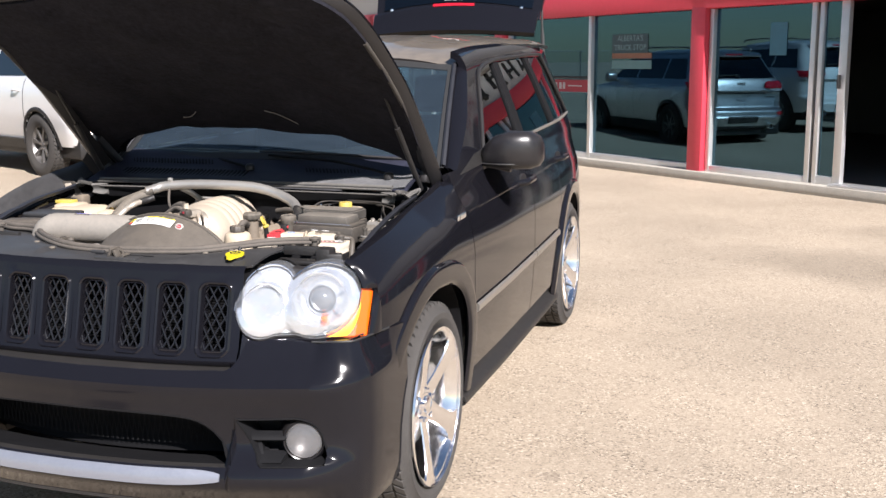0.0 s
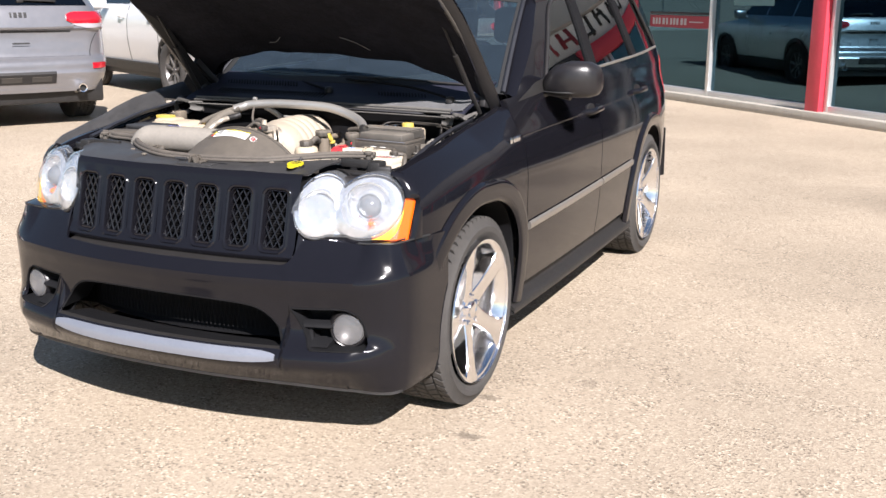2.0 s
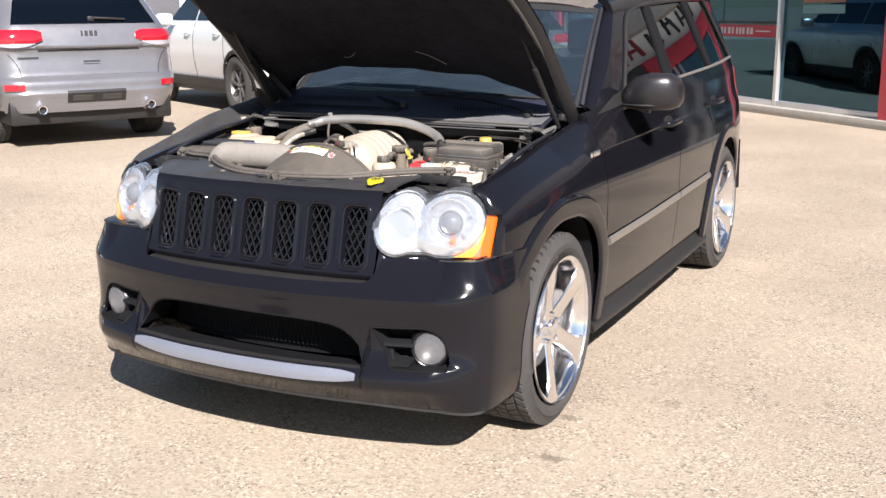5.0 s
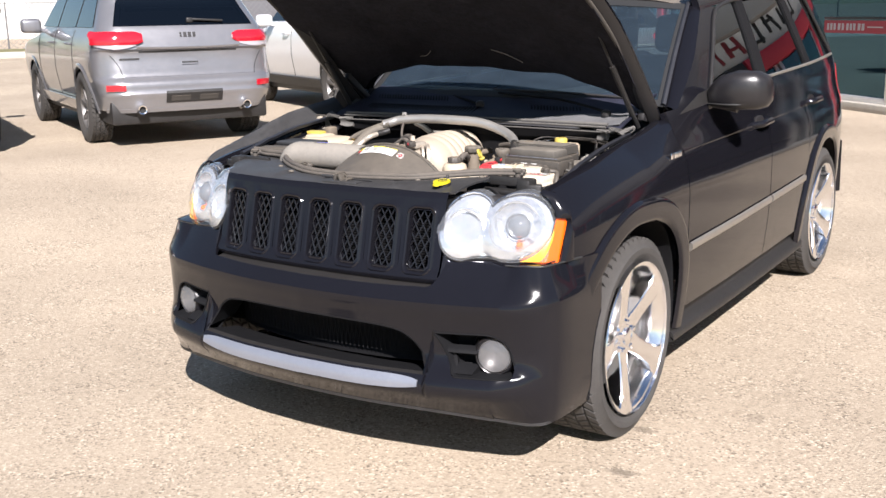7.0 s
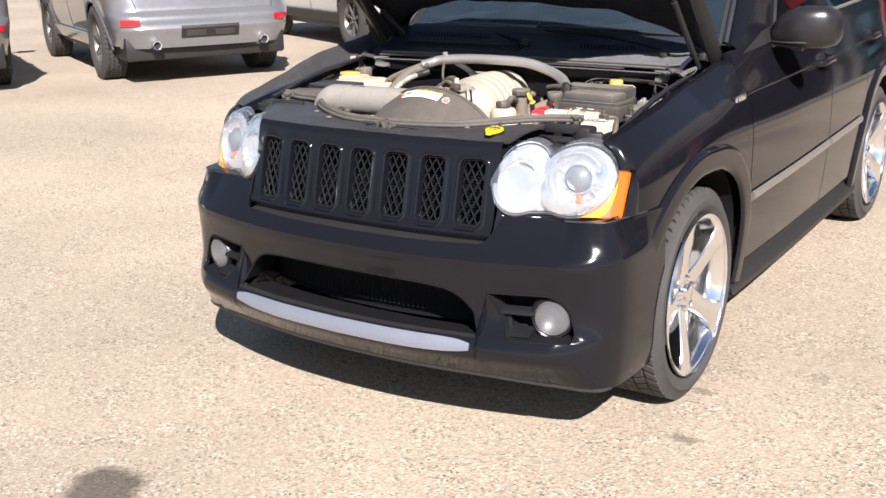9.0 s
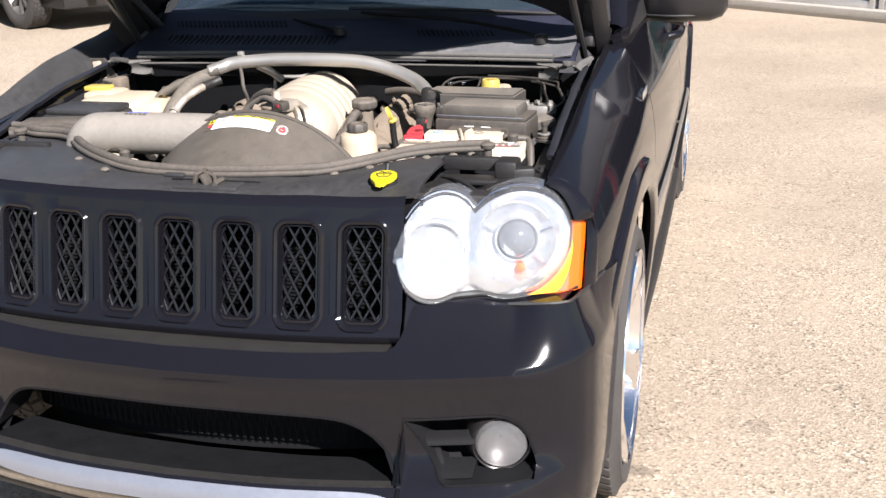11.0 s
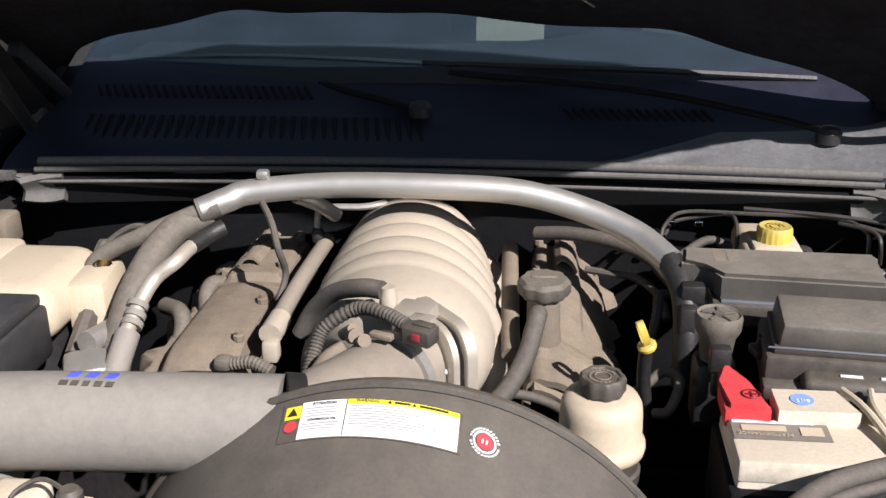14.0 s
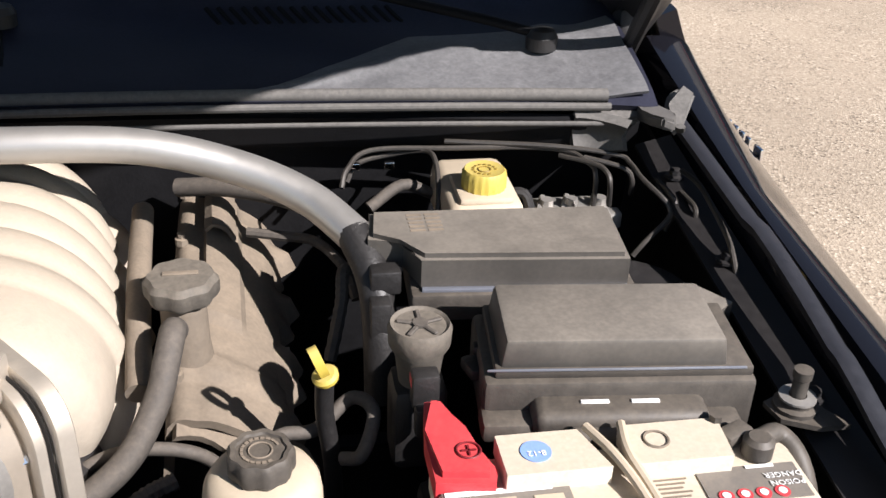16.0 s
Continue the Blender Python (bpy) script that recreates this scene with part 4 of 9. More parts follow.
    # wheels
    for i, (s, y) in enumerate(((1, axle[0]), (-1, axle[0]), (1, axle[1]), (-1, axle[1]))):
        w = empty("wheel", pose(s * 0.83, y, 0.385, 0, 0, 0 if s > 0 else 180))
        w.parent = b
        if i == 0:
            wheel_mesh_parts(w, 0.385, 0.25, 0.235, "plain")
            first = w
        else:
            for o in first.children:
                q = o.copy()
                scene.collection.objects.link(q)
                q.parent = w
    return b


M_SILVER = mat("silver_paint", (0.235, 0.235, 0.25), 0.32, 0.55, 0.04, 2, coat=1.0, dust=0.06)
M_PALESILVER = mat("white_paint", (0.72, 0.72, 0.72), 0.30, 0.1, 0.03, 2, coat=1.0, dust=0.05)
M_REFLSILVER = mat("light_silver_paint", (0.56, 0.56, 0.57), 0.28, 0.92, 0.03, 2, coat=1.0, dust=0.05)

ROW_H = 63.0


def row_pose(d, e, z):
    c, s = math.cos(radians(ROW_H)), math.sin(radians(ROW_H))
    return pose(-5.84 + c * d - s * e, 4.36 + s * d + c * e, z, 0, 0, ROW_H)


parked_suv(M_SILVER, M_SILVER, row_pose(0, 0, 0.21), "silver parked SUV with red tail lamps and twin exhausts")
parked_suv(M_PALESILVER, M_PLASTIC, row_pose(3.42, 1.04, 0.21), "white parked SUV with black arch trim")
parked_suv(M_SILVER, M_SILVER, row_pose(-2.76, 0.3, 0.205), "silver-grey parked SUV with red reflectors")
parked_suv(M_REFLSILVER, M_PLASTIC, row_pose(6.2, 0.35, 0.03), "light silver parked SUV with red tail lamps")
parked_suv(M_PALESILVER, M_PALESILVER, row_pose(-5.9, 0.3, 0.2), "white parked SUV at the end of the row")


# ---- the black SUV ----
car = empty("suv")
tagged(car, "black SUV with raised hood and open tailgate, dusty engine bay", "car")

wid = interp([-0.66, -0.55, -0.46, -0.36, -0.2, 0.0, 0.5, 1.2, 2.4, 3.0, 3.45, 3.75], [0.745, 0.81, 0.852, 0.876, 0.892, 0.900, 0.908, 0.918, 0.912, 0.885, 0.835, 0.77])
prof = interp([0.20, 0.30, 0.42, 0.56, 0.70, 0.82, 0.88, 0.95, 1.00, 1.03, 1.10, 1.16], [0.95, 0.968, 0.984, 0.998, 1.003, 1.003, 0.998, 0.985, 0.966, 0.944, 0.902, 0.874])
belt = interp([0.55, 0.90, 1.7, 2.6, 3.4], [1.150, 1.180, 1.205, 1.225, 1.245])
HUB = 0.369
ARCH = 0.435


def side_x(y, z):
    k = min(1.0, max(0.0, (y - 0.48) / 0.42))
    wide = 0.044 * k * k * (3 - 2 * k) * min(1.0, max(0.0, (z - 1.0) / 0.16))
    if z <= 1.16:
        return wid(y) * prof(z) + wide
    return wid(y) * 0.874 + wide - (z - 1.16) * 0.34 - 0.10 * (z - 1.16) ** 2


def arch_z(y, base, c):
    d = abs(y - c)
    p = arch_power(y - c)
    return HUB + ARCH * (1 - (d / ARCH) ** p) ** (1 / p) if d < ARCH else base


def arch_power(dy):
    """Arches are squarer behind the wheel than before it."""
    return 2.0 if dy <= 0 else 2.0 + 0.7 * min(1.0, dy / 0.12)


def arch_r(a):
    """Radius of the arch over that of a circle, at angle a."""
    p = arch_power(ARCH * math.cos(a))
    return 1 / (abs(math.cos(a)) ** p + abs(math.sin(a)) ** p) ** (1 / p)


def side_panel(name, y0, y1, zb, zt, s, n=30, rows=16, mate=None, label="", off=0.0, thick=0.012):
    bm = bmesh.new()

    def f(u, v):
        y = y0 + (y1 - y0) * u
        z = zb(y) * (1 - v) + zt(y) * v
        return (s * (side_x(y, z) + off), y, z)
    sheet(bm, n, rows, f, thick * s)
    return part(name, bm, mate or M_PAINT, car, label, sharp=40)


def quad_panel(name, c, s, mate, n=8, m=8, off=0.0, thick=0.006, label="", parent=None):
    """A panel on the car's side between four corners (y, z): front low, rear low, rear high, front high."""
    bm = bmesh.new()

    def f(u, v):
        y = (c[0][0] * (1 - u) + c[1][0] * u) * (1 - v) + (c[3][0] * (1 - u) + c[2][0] * u) * v
        z = (c[0][1] * (1 - u) + c[1][1] * u) * (1 - v) + (c[3][1] * (1 - u) + c[2][1] * u) * v
        return (s * (side_x(y, z) + off), y, z)
    sheet(bm, n, m, f, thick * s)
    return part(name, bm, mate, parent or car, label, sharp=40)


fender_top = interp([-0.52, -0.46, -0.3, -0.075, 0.234, 0.50, 0.60], [0.955, 0.972, 1.003, 1.032, 1.073, 1.117, 1.135])


def lobe(x, c, rx, rz):
    return math.sqrt(1 - ((x - c) / rx) ** 2) * rz if abs(x - c) < rx else -1.0


def lamp_top(x):
    return max(0.868 + lobe(x, 0.558, 0.083, 0.112), 0.870 + lobe(x, 0.702, 0.108, 0.110), 0.898 - 0.05 * (x - 0.80) if x > 0.795 else 0.0, 0.88)


def lamp_low(x):
    return min(0.868 - lobe(x, 0.559, 0.082, 0.103), 0.870 - lobe(x, 0.702, 0.112, 0.108), 0.772 if 0.56 < x < 0.70 else 9.0, 0.762 + 0.02 * (x - 0.72) if x > 0.70 else 9.0, 0.85)


lamp_plan = interp([0.47, 0.53, 0.617, 0.70, 0.78, 0.81, 0.83, 0.856], [-0.694, -0.668, -0.624, -0.586, -0.548, -0.532, -0.512, -0.470])


def lamp_pt(x, z, off=0.0):
    """On the lens: swept back in plan, leaning back."""
    return Vector((x - 0.35 * off, lamp_plan(x) + interp([0.47, 0.68, 0.83], [0.47, 0.44, 0.50])(x) * (z - 0.80) + off, z))


def fender(s):
    """Wing: side skin over the arch, rolled top edge and the drop into the engine bay."""
    bm = bmesh.new()

    def low(y):
        if y > 0.40:
            return max(arch_z(y, 0.34, 0.0), 0.34)
        return max(arch_z(y, 0.0, 0.0), 0.757 if y < -0.25 else 0.0)

    def lean_in(y, z, zt):
        fade = min(1.0, max(0.0, (0.49 - y) / 0.35))
        return 0.060 * fade * max(0.0, (z - zt + 0.15) / 0.15) ** 2

    def f(u, v):
        y = -0.455 + 0.945 * u
        zt = fender_top(y) - 0.012
        if v <= 0.8:
            t = v / 0.8
            z = low(y) * (1 - t) + zt * t
            return (s * (side_x(y, z) - lean_in(y, z, zt)), y, z)
        t = (v - 0.8) / 0.2
        x0 = side_x(y, zt) - lean_in(y, zt, zt)
        k = interp([0, 0.25, 0.5, 0.75, 1.0], [0, 0.35, 0.80, 0.98, 1.0])(t)
        x = x0 + (0.742 - x0) * k
        z = zt + interp([0, 0.25, 0.5, 0.75, 1.0], [0, 0.012, 0.013, -0.02, -0.10])(t)
        return (s * x, y, z)
    sheet(bm, 64, 30, f, 0.004 * s)
    part("front_fender", bm, M_PAINT, car, "glossy black front wing", sharp=50)
    # tip that wraps round the outer lamp
    bm = bmesh.new()
    zt = fender_top(-0.455)
    back = smooth_path([(0.752, -0.455, zt), (0.775, -0.455, zt - 0.001), (0.795, -0.455, zt - 0.008), (0.815, -0.455, zt - 0.024), (0.836, -0.455, 0.925), (0.850, -0.455, 0.885)], 4)

    def g(u, v):
        i = u * (len(back) - 1)
        k = min(int(i), len(back) - 2)
        p = back[k].lerp(back[k + 1], i - k)
        x = 0.752 + (0.838 - 0.752) * u
        q = lamp_pt(x, max(0.896, 0.870 + lobe(x, 0.702, 0.112, 0.114)), -0.004)
        w = p.lerp(q, v) + Vector((0.003, 0, 0.006)) * math.sin(math.pi * v)
        return (s * w.x, w.y, w.z)
    sheet(bm, 20, 6, g, 0.006 * s)
    part("fender_tip", bm, M_PAINT, car, sharp=60)
    # skin between the wing's front edge and the turn lamp
    bm = bmesh.new()

    def h(u, v):
        z = 0.757 + 0.135 * v
        p = Vector((side_x(-0.455, z), -0.455, z)).lerp(lamp_pt(0.840, z, 0.006), u)
        return (s * (p.x + 0.006 * math.sin(math.pi * u)), p.y, p.z)
    sheet(bm, 8, 10, h, 0.006 * s)
    part("fender_corner", bm, M_PAINT, car, sharp=60)


def flare(s, c, y_front, y_rear):
    """Raised lip round a wheel arch."""
    bm = bmesh.new()
    a0, a1 = math.pi * 1.06, -math.pi * 0.06

    def f(u, v):
        a = a0 + (a1 - a0) * u
        r = (ARCH - 0.012 + 0.090 * v) * arch_r(a)
        y, z = c + r * math.cos(a), HUB + r * math.sin(a)
        o = interp([0, 0.08, 0.2, 0.84, 0.93, 1.0], [0.004, 0.012, 0.015, 0.016, 0.010, -0.006])(v)
        flat = side_x(y, min(max(z, 0.28), 0.74))
        back = min(1.0, max(0.0, (v - 0.84) / 0.16))
        return (s * (flat * (1 - back) + side_x(y, max(z, 0.28)) * back + o), y, z)
    sheet(bm, 60, 12, f, 0.03 * s)
    part("arch_flare", bm, M_PAINT, car, "black wheel-arch lip", sharp=60)
    bm = bmesh.new()
    sheet(bm, 32, 6, lambda u, v: (s * (0.875 - 0.34 * v), c + (ARCH - 0.004 - 0.02 * v) * arch_r(math.pi * (1.08 * u - 0.04)) * math.cos(math.pi * (1.08 * u - 0.04)), HUB + (ARCH - 0.004 - 0.02 * v) * arch_r(math.pi * (1.08 * u - 0.04)) * math.sin(math.pi * (1.08 * u - 0.04))), 0.01)
    part("arch_liner", bm, M_DEEP, car)


def door(s, y0, y1, name_label, rear=False):
    bm = bmesh.new()

    def low(y):
        return max(0.352, arch_z(y, 0.352, 2.78)) if rear else 0.352

    def f(u, v):
        y = y0 + (y1 - y0) * u
        z = low(y) * (1 - v) + belt(y) * v
        return (s * side_x(y, z), y, z)
    sheet(bm, 40, 26, f, 0.03 * s)
    d = part("rear_door" if rear else "front_door", bm, M_PAINT, car, name_label, sharp=50)
    # rub strip
    yy1 = min(y1, 2.27)
    bm = bmesh.new()

    def g(u, v):
        y = y0 + 0.012 + (yy1 - y0 - 0.024) * u
        zc = 0.612 + 0.018 * (y - 0.5)
        z = zc + 0.019 * (2 * v - 1)
        return (s * (side_x(y, z) + 0.016 - 0.010 * (2 * v - 1) ** 4), y, z)
    sheet(bm, 24, 6, g, 0.016 * s)
    part("rub_strip", bm, M_CHROMESTRIP, d, "worn silver rub strip")
    # pressed crease
    bm = bmesh.new()
    tube(bm, [(s * (side_x(y, 0.992 + 0.012 * y) - 0.0012), y, 0.992 + 0.012 * y) for y in (y0 + 0.004 + (y1 - y0 - 0.008) * k / 5 for k in range(6))], 0.0032, 8, 4)
    part("door_crease", bm, M_PAINT, d)
    # pull handle
    hy = y1 - 0.10 if not rear else y1 - 0.13
    hz = belt(hy) - 0.185
    x0 = side_x(hy, hz)
    bm = bmesh.new()
    tube(bm, [(s * (x0 - 0.005), hy - 0.10, hz - 0.006), (s * (x0 + 0.035), hy - 0.075, hz), (s * (x0 + 0.040), hy, hz + 0.004), (s * (x0 + 0.035), hy + 0.075, hz + 0.004), (s * (x0 - 0.005), hy + 0.10, hz + 0.004)], 0.0155, 10, 6)
    part("door_handle", bm, M_PAINT, d)
    bm = bmesh.new()
    revolve(bm, [(0.036, -0.012), (0.036, 0.002), (0.03, 0.004), (0.001, 0.0035)], 20, Matrix.Translation((s * (x0 - 0.002), hy + 0.0, hz - 0.002)) @ Matrix.Rotation(radians(90 * s), 4, "Y") @ Matrix.Diagonal((0.9, 2.0, 1, 1)))
    part("handle_cup", bm, M_PLASTIC, d)
    return d


M_CHROMESTRIP = mat("worn_silver_strip", (0.36, 0.34, 0.31), 0.30, 0.75, 0.15, 30, dust=0.25, up=0.8, dust_col=(0.36, 0.31, 0.25))

for s in (1, -1):
    fender(s)
    flare(s, 0.0, 0, 0)
    flare(s, 2.78, 0, 0)
    door(s, 0.497, 1.606, "glossy black front door", False)
    door(s, 1.614, 2.655, "glossy black rear door", True)
    # quarter panel
    side_panel("quarter_panel", 2.663, 3.70, lambda y: max(0.36, arch_z(y, 0.36, 2.78)), belt, s, 50, 22)
    # sill
    bm = bmesh.new()
    sheet(bm, 24, 16, lambda u, v: (s * (side_x(0.4 + 1.96 * u, 0.30) + interp([0, 0.14, 0.22, 0.42, 0.50, 0.62, 0.9, 1], [-0.06, 0.004, 0.020, 0.014, -0.004, -0.030, -0.034, -0.014])(v)), 0.40 + 1.96 * u, 0.215 + 0.135 * v), 0.03 * s)
    part("sill_cladding", bm, M_PLASTIC, car, "dusty black sill cladding")
    # glass, pillars, rails
    quad_panel("front_side_glass", ((0.90, 1.195), (1.655, 1.215), (1.665, 1.580), (1.33, 1.545)), s, M_TINT, off=-0.012, label="dark tinted side window").visible_shadow = False
    quad_panel("rear_side_glass", ((1.775, 1.215), (2.60, 1.232), (2.46, 1.605), (1.765, 1.588)), s, M_TINT, off=-0.012, label="dark tinted side window").visible_shadow = False
    quad_panel("quarter_glass", ((2.70, 1.235), (3.40, 1.250), (3.06, 1.612), (2.56, 1.608)), s, M_TINT, off=-0.008, label="dark tinted side window").visible_shadow = False
    quad_panel("front_pillar", ((0.585, 1.14), (0.905, 1.195), (1.335, 1.55), (1.17, 1.572)), s, M_PAINT, 6, 16, 0.0, 0.03)
    quad_panel("mirror_base_plate", ((0.60, 1.13), (0.96, 1.165), (0.96, 1.22), (0.80, 1.20)), s, M_PLASTIC, 4, 4, 0.003, 0.02)
    quad_panel("middle_pillar", ((1.65, 1.20), (1.78, 1.205), (1.77, 1.61), (1.66, 1.61)), s, M_DEEP, 4, 12, 0.0, 0.02)
    quad_panel("rear_pillar", ((2.595, 1.215), (2.705, 1.22), (2.565, 1.625), (2.455, 1.625)), s, M_DEEP, 4, 12, 0.0, 0.02)
    quad_panel("back_pillar", ((3.395, 1.235), (3.66, 1.245), (3.36, 1.625), (3.055, 1.625)), s, M_PAINT, 8, 12, 0.0, 0.03)
    bm = bmesh.new()
    rail_z = interp([0, 0.12, 0.28, 0.55, 0.85, 1], [1.545, 1.568, 1.585, 1.606, 1.612, 1.606])
    sheet(bm, 40, 10, lambda u, v: (s * (side_x(1.12 + 2.24 * u, rail_z(u)) + 0.004 - 0.075 * v * (0.35 + 0.65 * v)), 1.12 + 2.24 * u, rail_z(u) - 0.006 + 0.085 * math.sin(v * math.pi / 2)), 0.03 * s)
    part("roof_side_rail", bm, M_PAINT, car, sharp=60)
    bm = bmesh.new()
    pts = [(s * (side_x(y, belt(y)) + 0.006), y, belt(y) + 0.006) for y in (0.92, 1.3, 1.7, 2.1, 2.5, 2.9, 3.42)]
    tube(bm, pts, 0.008, 8, 4)
    part("belt_trim", bm, M_CHROMESTRIP, car, "dusty belt-line trim")
    bm = bmesh.new()
    pts = [(s * (side_x(y, z) + 0.004), y, z) for y, z in ((0.915, 1.20), (1.10, 1.365), (1.27, 1.51), (1.40, 1.556), (1.7, 1.588), (2.1, 1.602), (2.6, 1.617), (3.0, 1.622), (3.08, 1.60), (3.23, 1.42), (3.40, 1.265))]
    tube(bm, pts, 0.009, 6, 4)
    part("window_seal", bm, M_PLASTIC, car)
    # tail lamp on the rear corner
    quad_panel("tail_lamp", ((3.655, 0.93), (3.71, 0.93), (3.70, 1.18), (3.655, 1.18)), s, M_REDLENS, 6, 8, 0.003, 0.03, "red tail lamp")
    # wing badge
    bm = bmesh.new()
    for q, w in ((0.0, 0.022), (0.032, 0.012), (0.052, 0.014), (0.073, 0.014), (0.094, 0.010)):
        box(bm, (s * (side_x(0.40, 0.995) + 0.003), 0.36 + q, 0.995), (0.005, w, 0.024), 0.002)
    part("wing_badge", bm, M_CHROME, car, "small chrome badge")

# roof with pressed ribs
bm = bmesh.new()


def roof_f(u, v):
    y = 1.13 + 2.21 * u
    x = -0.64 + 1.28 * v
    e = abs(x) / 0.64
    zc = interp([0, 0.08, 0.3, 0.6, 0.9, 1.0], [1.604, 1.650, 1.706, 1.728, 1.735, 1.728])(u)
    ribs = 0.005 * max(0.0, math.cos(e * 4.5 * math.pi)) if 0.12 < u < 0.95 else 0.0
    return (x, y - 0.05 * (1 - e * e) * (1 - u), zc - 0.052 * e**4 + ribs)


sheet(bm, 30, 44, roof_f, -0.02)
part("roof", bm, M_PAINT_DUSTY, car, "dust-covered black roof with pressed ribs", sharp=60)

# windscreen
bm = bmesh.new()


def screen(u, v, off=0.0):
    x = (2 * u - 1) * (0.752 * (1 - v) + 0.645 * v)
    e = (2 * u - 1) ** 2
    return (x, (0.585 + 0.015 * e) * (1 - v) + (1.085 + 0.06 * e) * v + off, (1.180 - 0.02 * e) * (1 - v) + (1.600 - 0.035 * e) * v + 0.018 * math.sin(math.pi * v))


sheet(bm, 28, 14, screen, 0.005)
part("windscreen", bm, M_CARGLASS, car, "slightly green windscreen").visible_shadow = False
for v0, v1, u0, u1 in ((0.93, 1.0, 0, 1), (0.0, 0.05, 0, 1), (0, 1, 0, 0.022), (0, 1, 0.978, 1)):
    bm = bmesh.new()
    sheet(bm, 24 if u1 - u0 > 0.5 else 2, 2 if v1 - v0 < 0.5 else 14, lambda u, v: screen(u0 + (u1 - u0) * u, v0 + (v1 - v0) * v, -0.006), 0.004)
    part("screen_border", bm, M_INK, car)

# painted pillar faces beside the windscreen, with a grey moulding along the glass
for s in (1, -1):
    bm = bmesh.new()

    def pillar(u, v):
        a = Vector(screen(1.0, v))
        y, z = 0.585 + 0.585 * v, 1.14 + 0.432 * v
        b = Vector((side_x(y, z), y, z))
        p = a.lerp(b, u) + Vector((0.3, -0.5, 0.8)) * 0.010 * math.sin(math.pi * u)
        return (s * p.x, p.y, p.z)
    sheet(bm, 8, 20, pillar, 0.02 * s)
    part("screen_pillar", bm, M_PAINT, car, sharp=60)
    bm = bmesh.new()

    def moulding(u, v):
        p = Vector(screen(0.992 + 0.014 * u, v)) + Vector((0, -0.008, 0.010)) + Vector((0, -0.004, 0.004)) * math.sin(math.pi * u)
        return (s * p.x, p.y, p.z)
    sheet(bm, 4, 16, moulding, 0.01 * s)
    part("screen_moulding", bm, M_EDGE, car, "grey moulding along the windscreen")

# interior
bm = bmesh.new()
sheet(bm, 20, 6, lambda u, v: ((2 * u - 1) * 0.70, 0.72 + 0.45 * v, 1.16 + 0.03 * math.sin(v * 3) - 0.10 * v**4 + 0.03 * math.exp(-((u - 0.72) / 0.12) ** 2)), 0.05)
part("dashboard", bm, M_INK, car)
bm = bmesh.new()
box(bm, (0, 2.0, 0.45), (1.56, 3.1, 0.10), 0.02)
part("cabin_floor", bm, M_SEAT, car)
bm = bmesh.new()
sheet(bm, 12, 12, lambda u, v: ((2 * u - 1) * 0.60, 1.22 + 2.05 * v, 1.645 - 0.04 * (2 * u - 1) ** 2 - 0.03 * (1 - v)), 0.01)
part("headlining", bm, mat("pale_headlining", (0.30, 0.29, 0.27), 0.9), car)
for x in (-0.38, 0.38):
    for y, hh in ((1.62, 0.0), (2.55, -0.02)):
        bm = bmesh.new()
        box(bm, (x, y - 0.22, 0.72), (0.50, 0.50, 0.16), 0.05, seg=3)
        box(bm, (x, y + 0.06, 1.02 + hh), (0.50, 0.13, 0.60), 0.05, Matrix.Rotation(radians(-14), 4, "X"), seg=3)
        box(bm, (x, y + 0.16, 1.42 + hh), (0.27, 0.10, 0.19), 0.04, Matrix.Rotation(radians(-8), 4, "X"), seg=3)
        part("seat", bm, M_SEAT, car, "dark cloth seat with headrest")
bm = bmesh.new()
tube(bm, [(0.38 + 0.185 * math.cos(a), 1.12 - 0.07 * math.sin(a), 1.06 + 0.17 * math.sin(a)) for a in (2 * math.pi * k / 12 for k in range(13))], 0.016, 8, 3)
part("steering_wheel", bm, M_PLASTIC, car)
bm = bmesh.new()
box(bm, (0, 1.12, 1.505), (0.24, 0.03, 0.07), 0.012)
part("rear_view_mirror", bm, M_PLASTIC, car)

# rear end: frame round the open tailgate, bumper
for s in (1, -1):
    bm = bmesh.new()
    tube(bm, [(s * 0.68, 3.62, 0.50), (s * 0.68, 3.62, 0.95), (s * 0.66, 3.58, 1.16), (s * 0.61, 3.46, 1.42), (s * 0.56, 3.34, 1.62)], 0.055, 10, 5)
    part("gate_jamb", bm, M_PAINT, car)
bm = bmesh.new()
sheet(bm, 30, 8, lambda u, v: ((2 * u - 1) * 0.775, 3.66 + 0.16 * (1 - (2 * u - 1) ** 4) - 0.03 * v, 0.34 + 0.34 * v), 0.05)
part("rear_bumper", bm, M_PAINT, car)
bm = bmesh.new()
box(bm, (0, 3.33, 1.675), (1.16, 0.08, 0.05), 0.015)
part("gate_header", bm, M_PAINT, car)

# raised tailgate: spoiler lip above the roof's edge, lamp strip, then the glass, leaning back and up
GATE = Matrix.Translation((0, 3.335, 1.735)) @ Matrix.Rotation(radians(58), 4, "X")


def gate_f(u, v, off=0.0):
    """u across, v from the hinge upwards; the spoiler's step lies at v = 0.16."""
    w = interp([0, 0.16, 0.5, 1.0], [0.555, 0.565, 0.60, 0.60])(v)
    e = (2 * u - 1) ** 2
    rise = 0.045 * (1 - e)
    step = 0.045 * (1 - min(1.0, max(0.0, (v - 0.155) / 0.02)))
    return GATE @ Vector(((2 * u - 1) * w, 1.05 * v + rise * min(1.0, v / 0.16), step + 0.05 * (1 - e) + off))


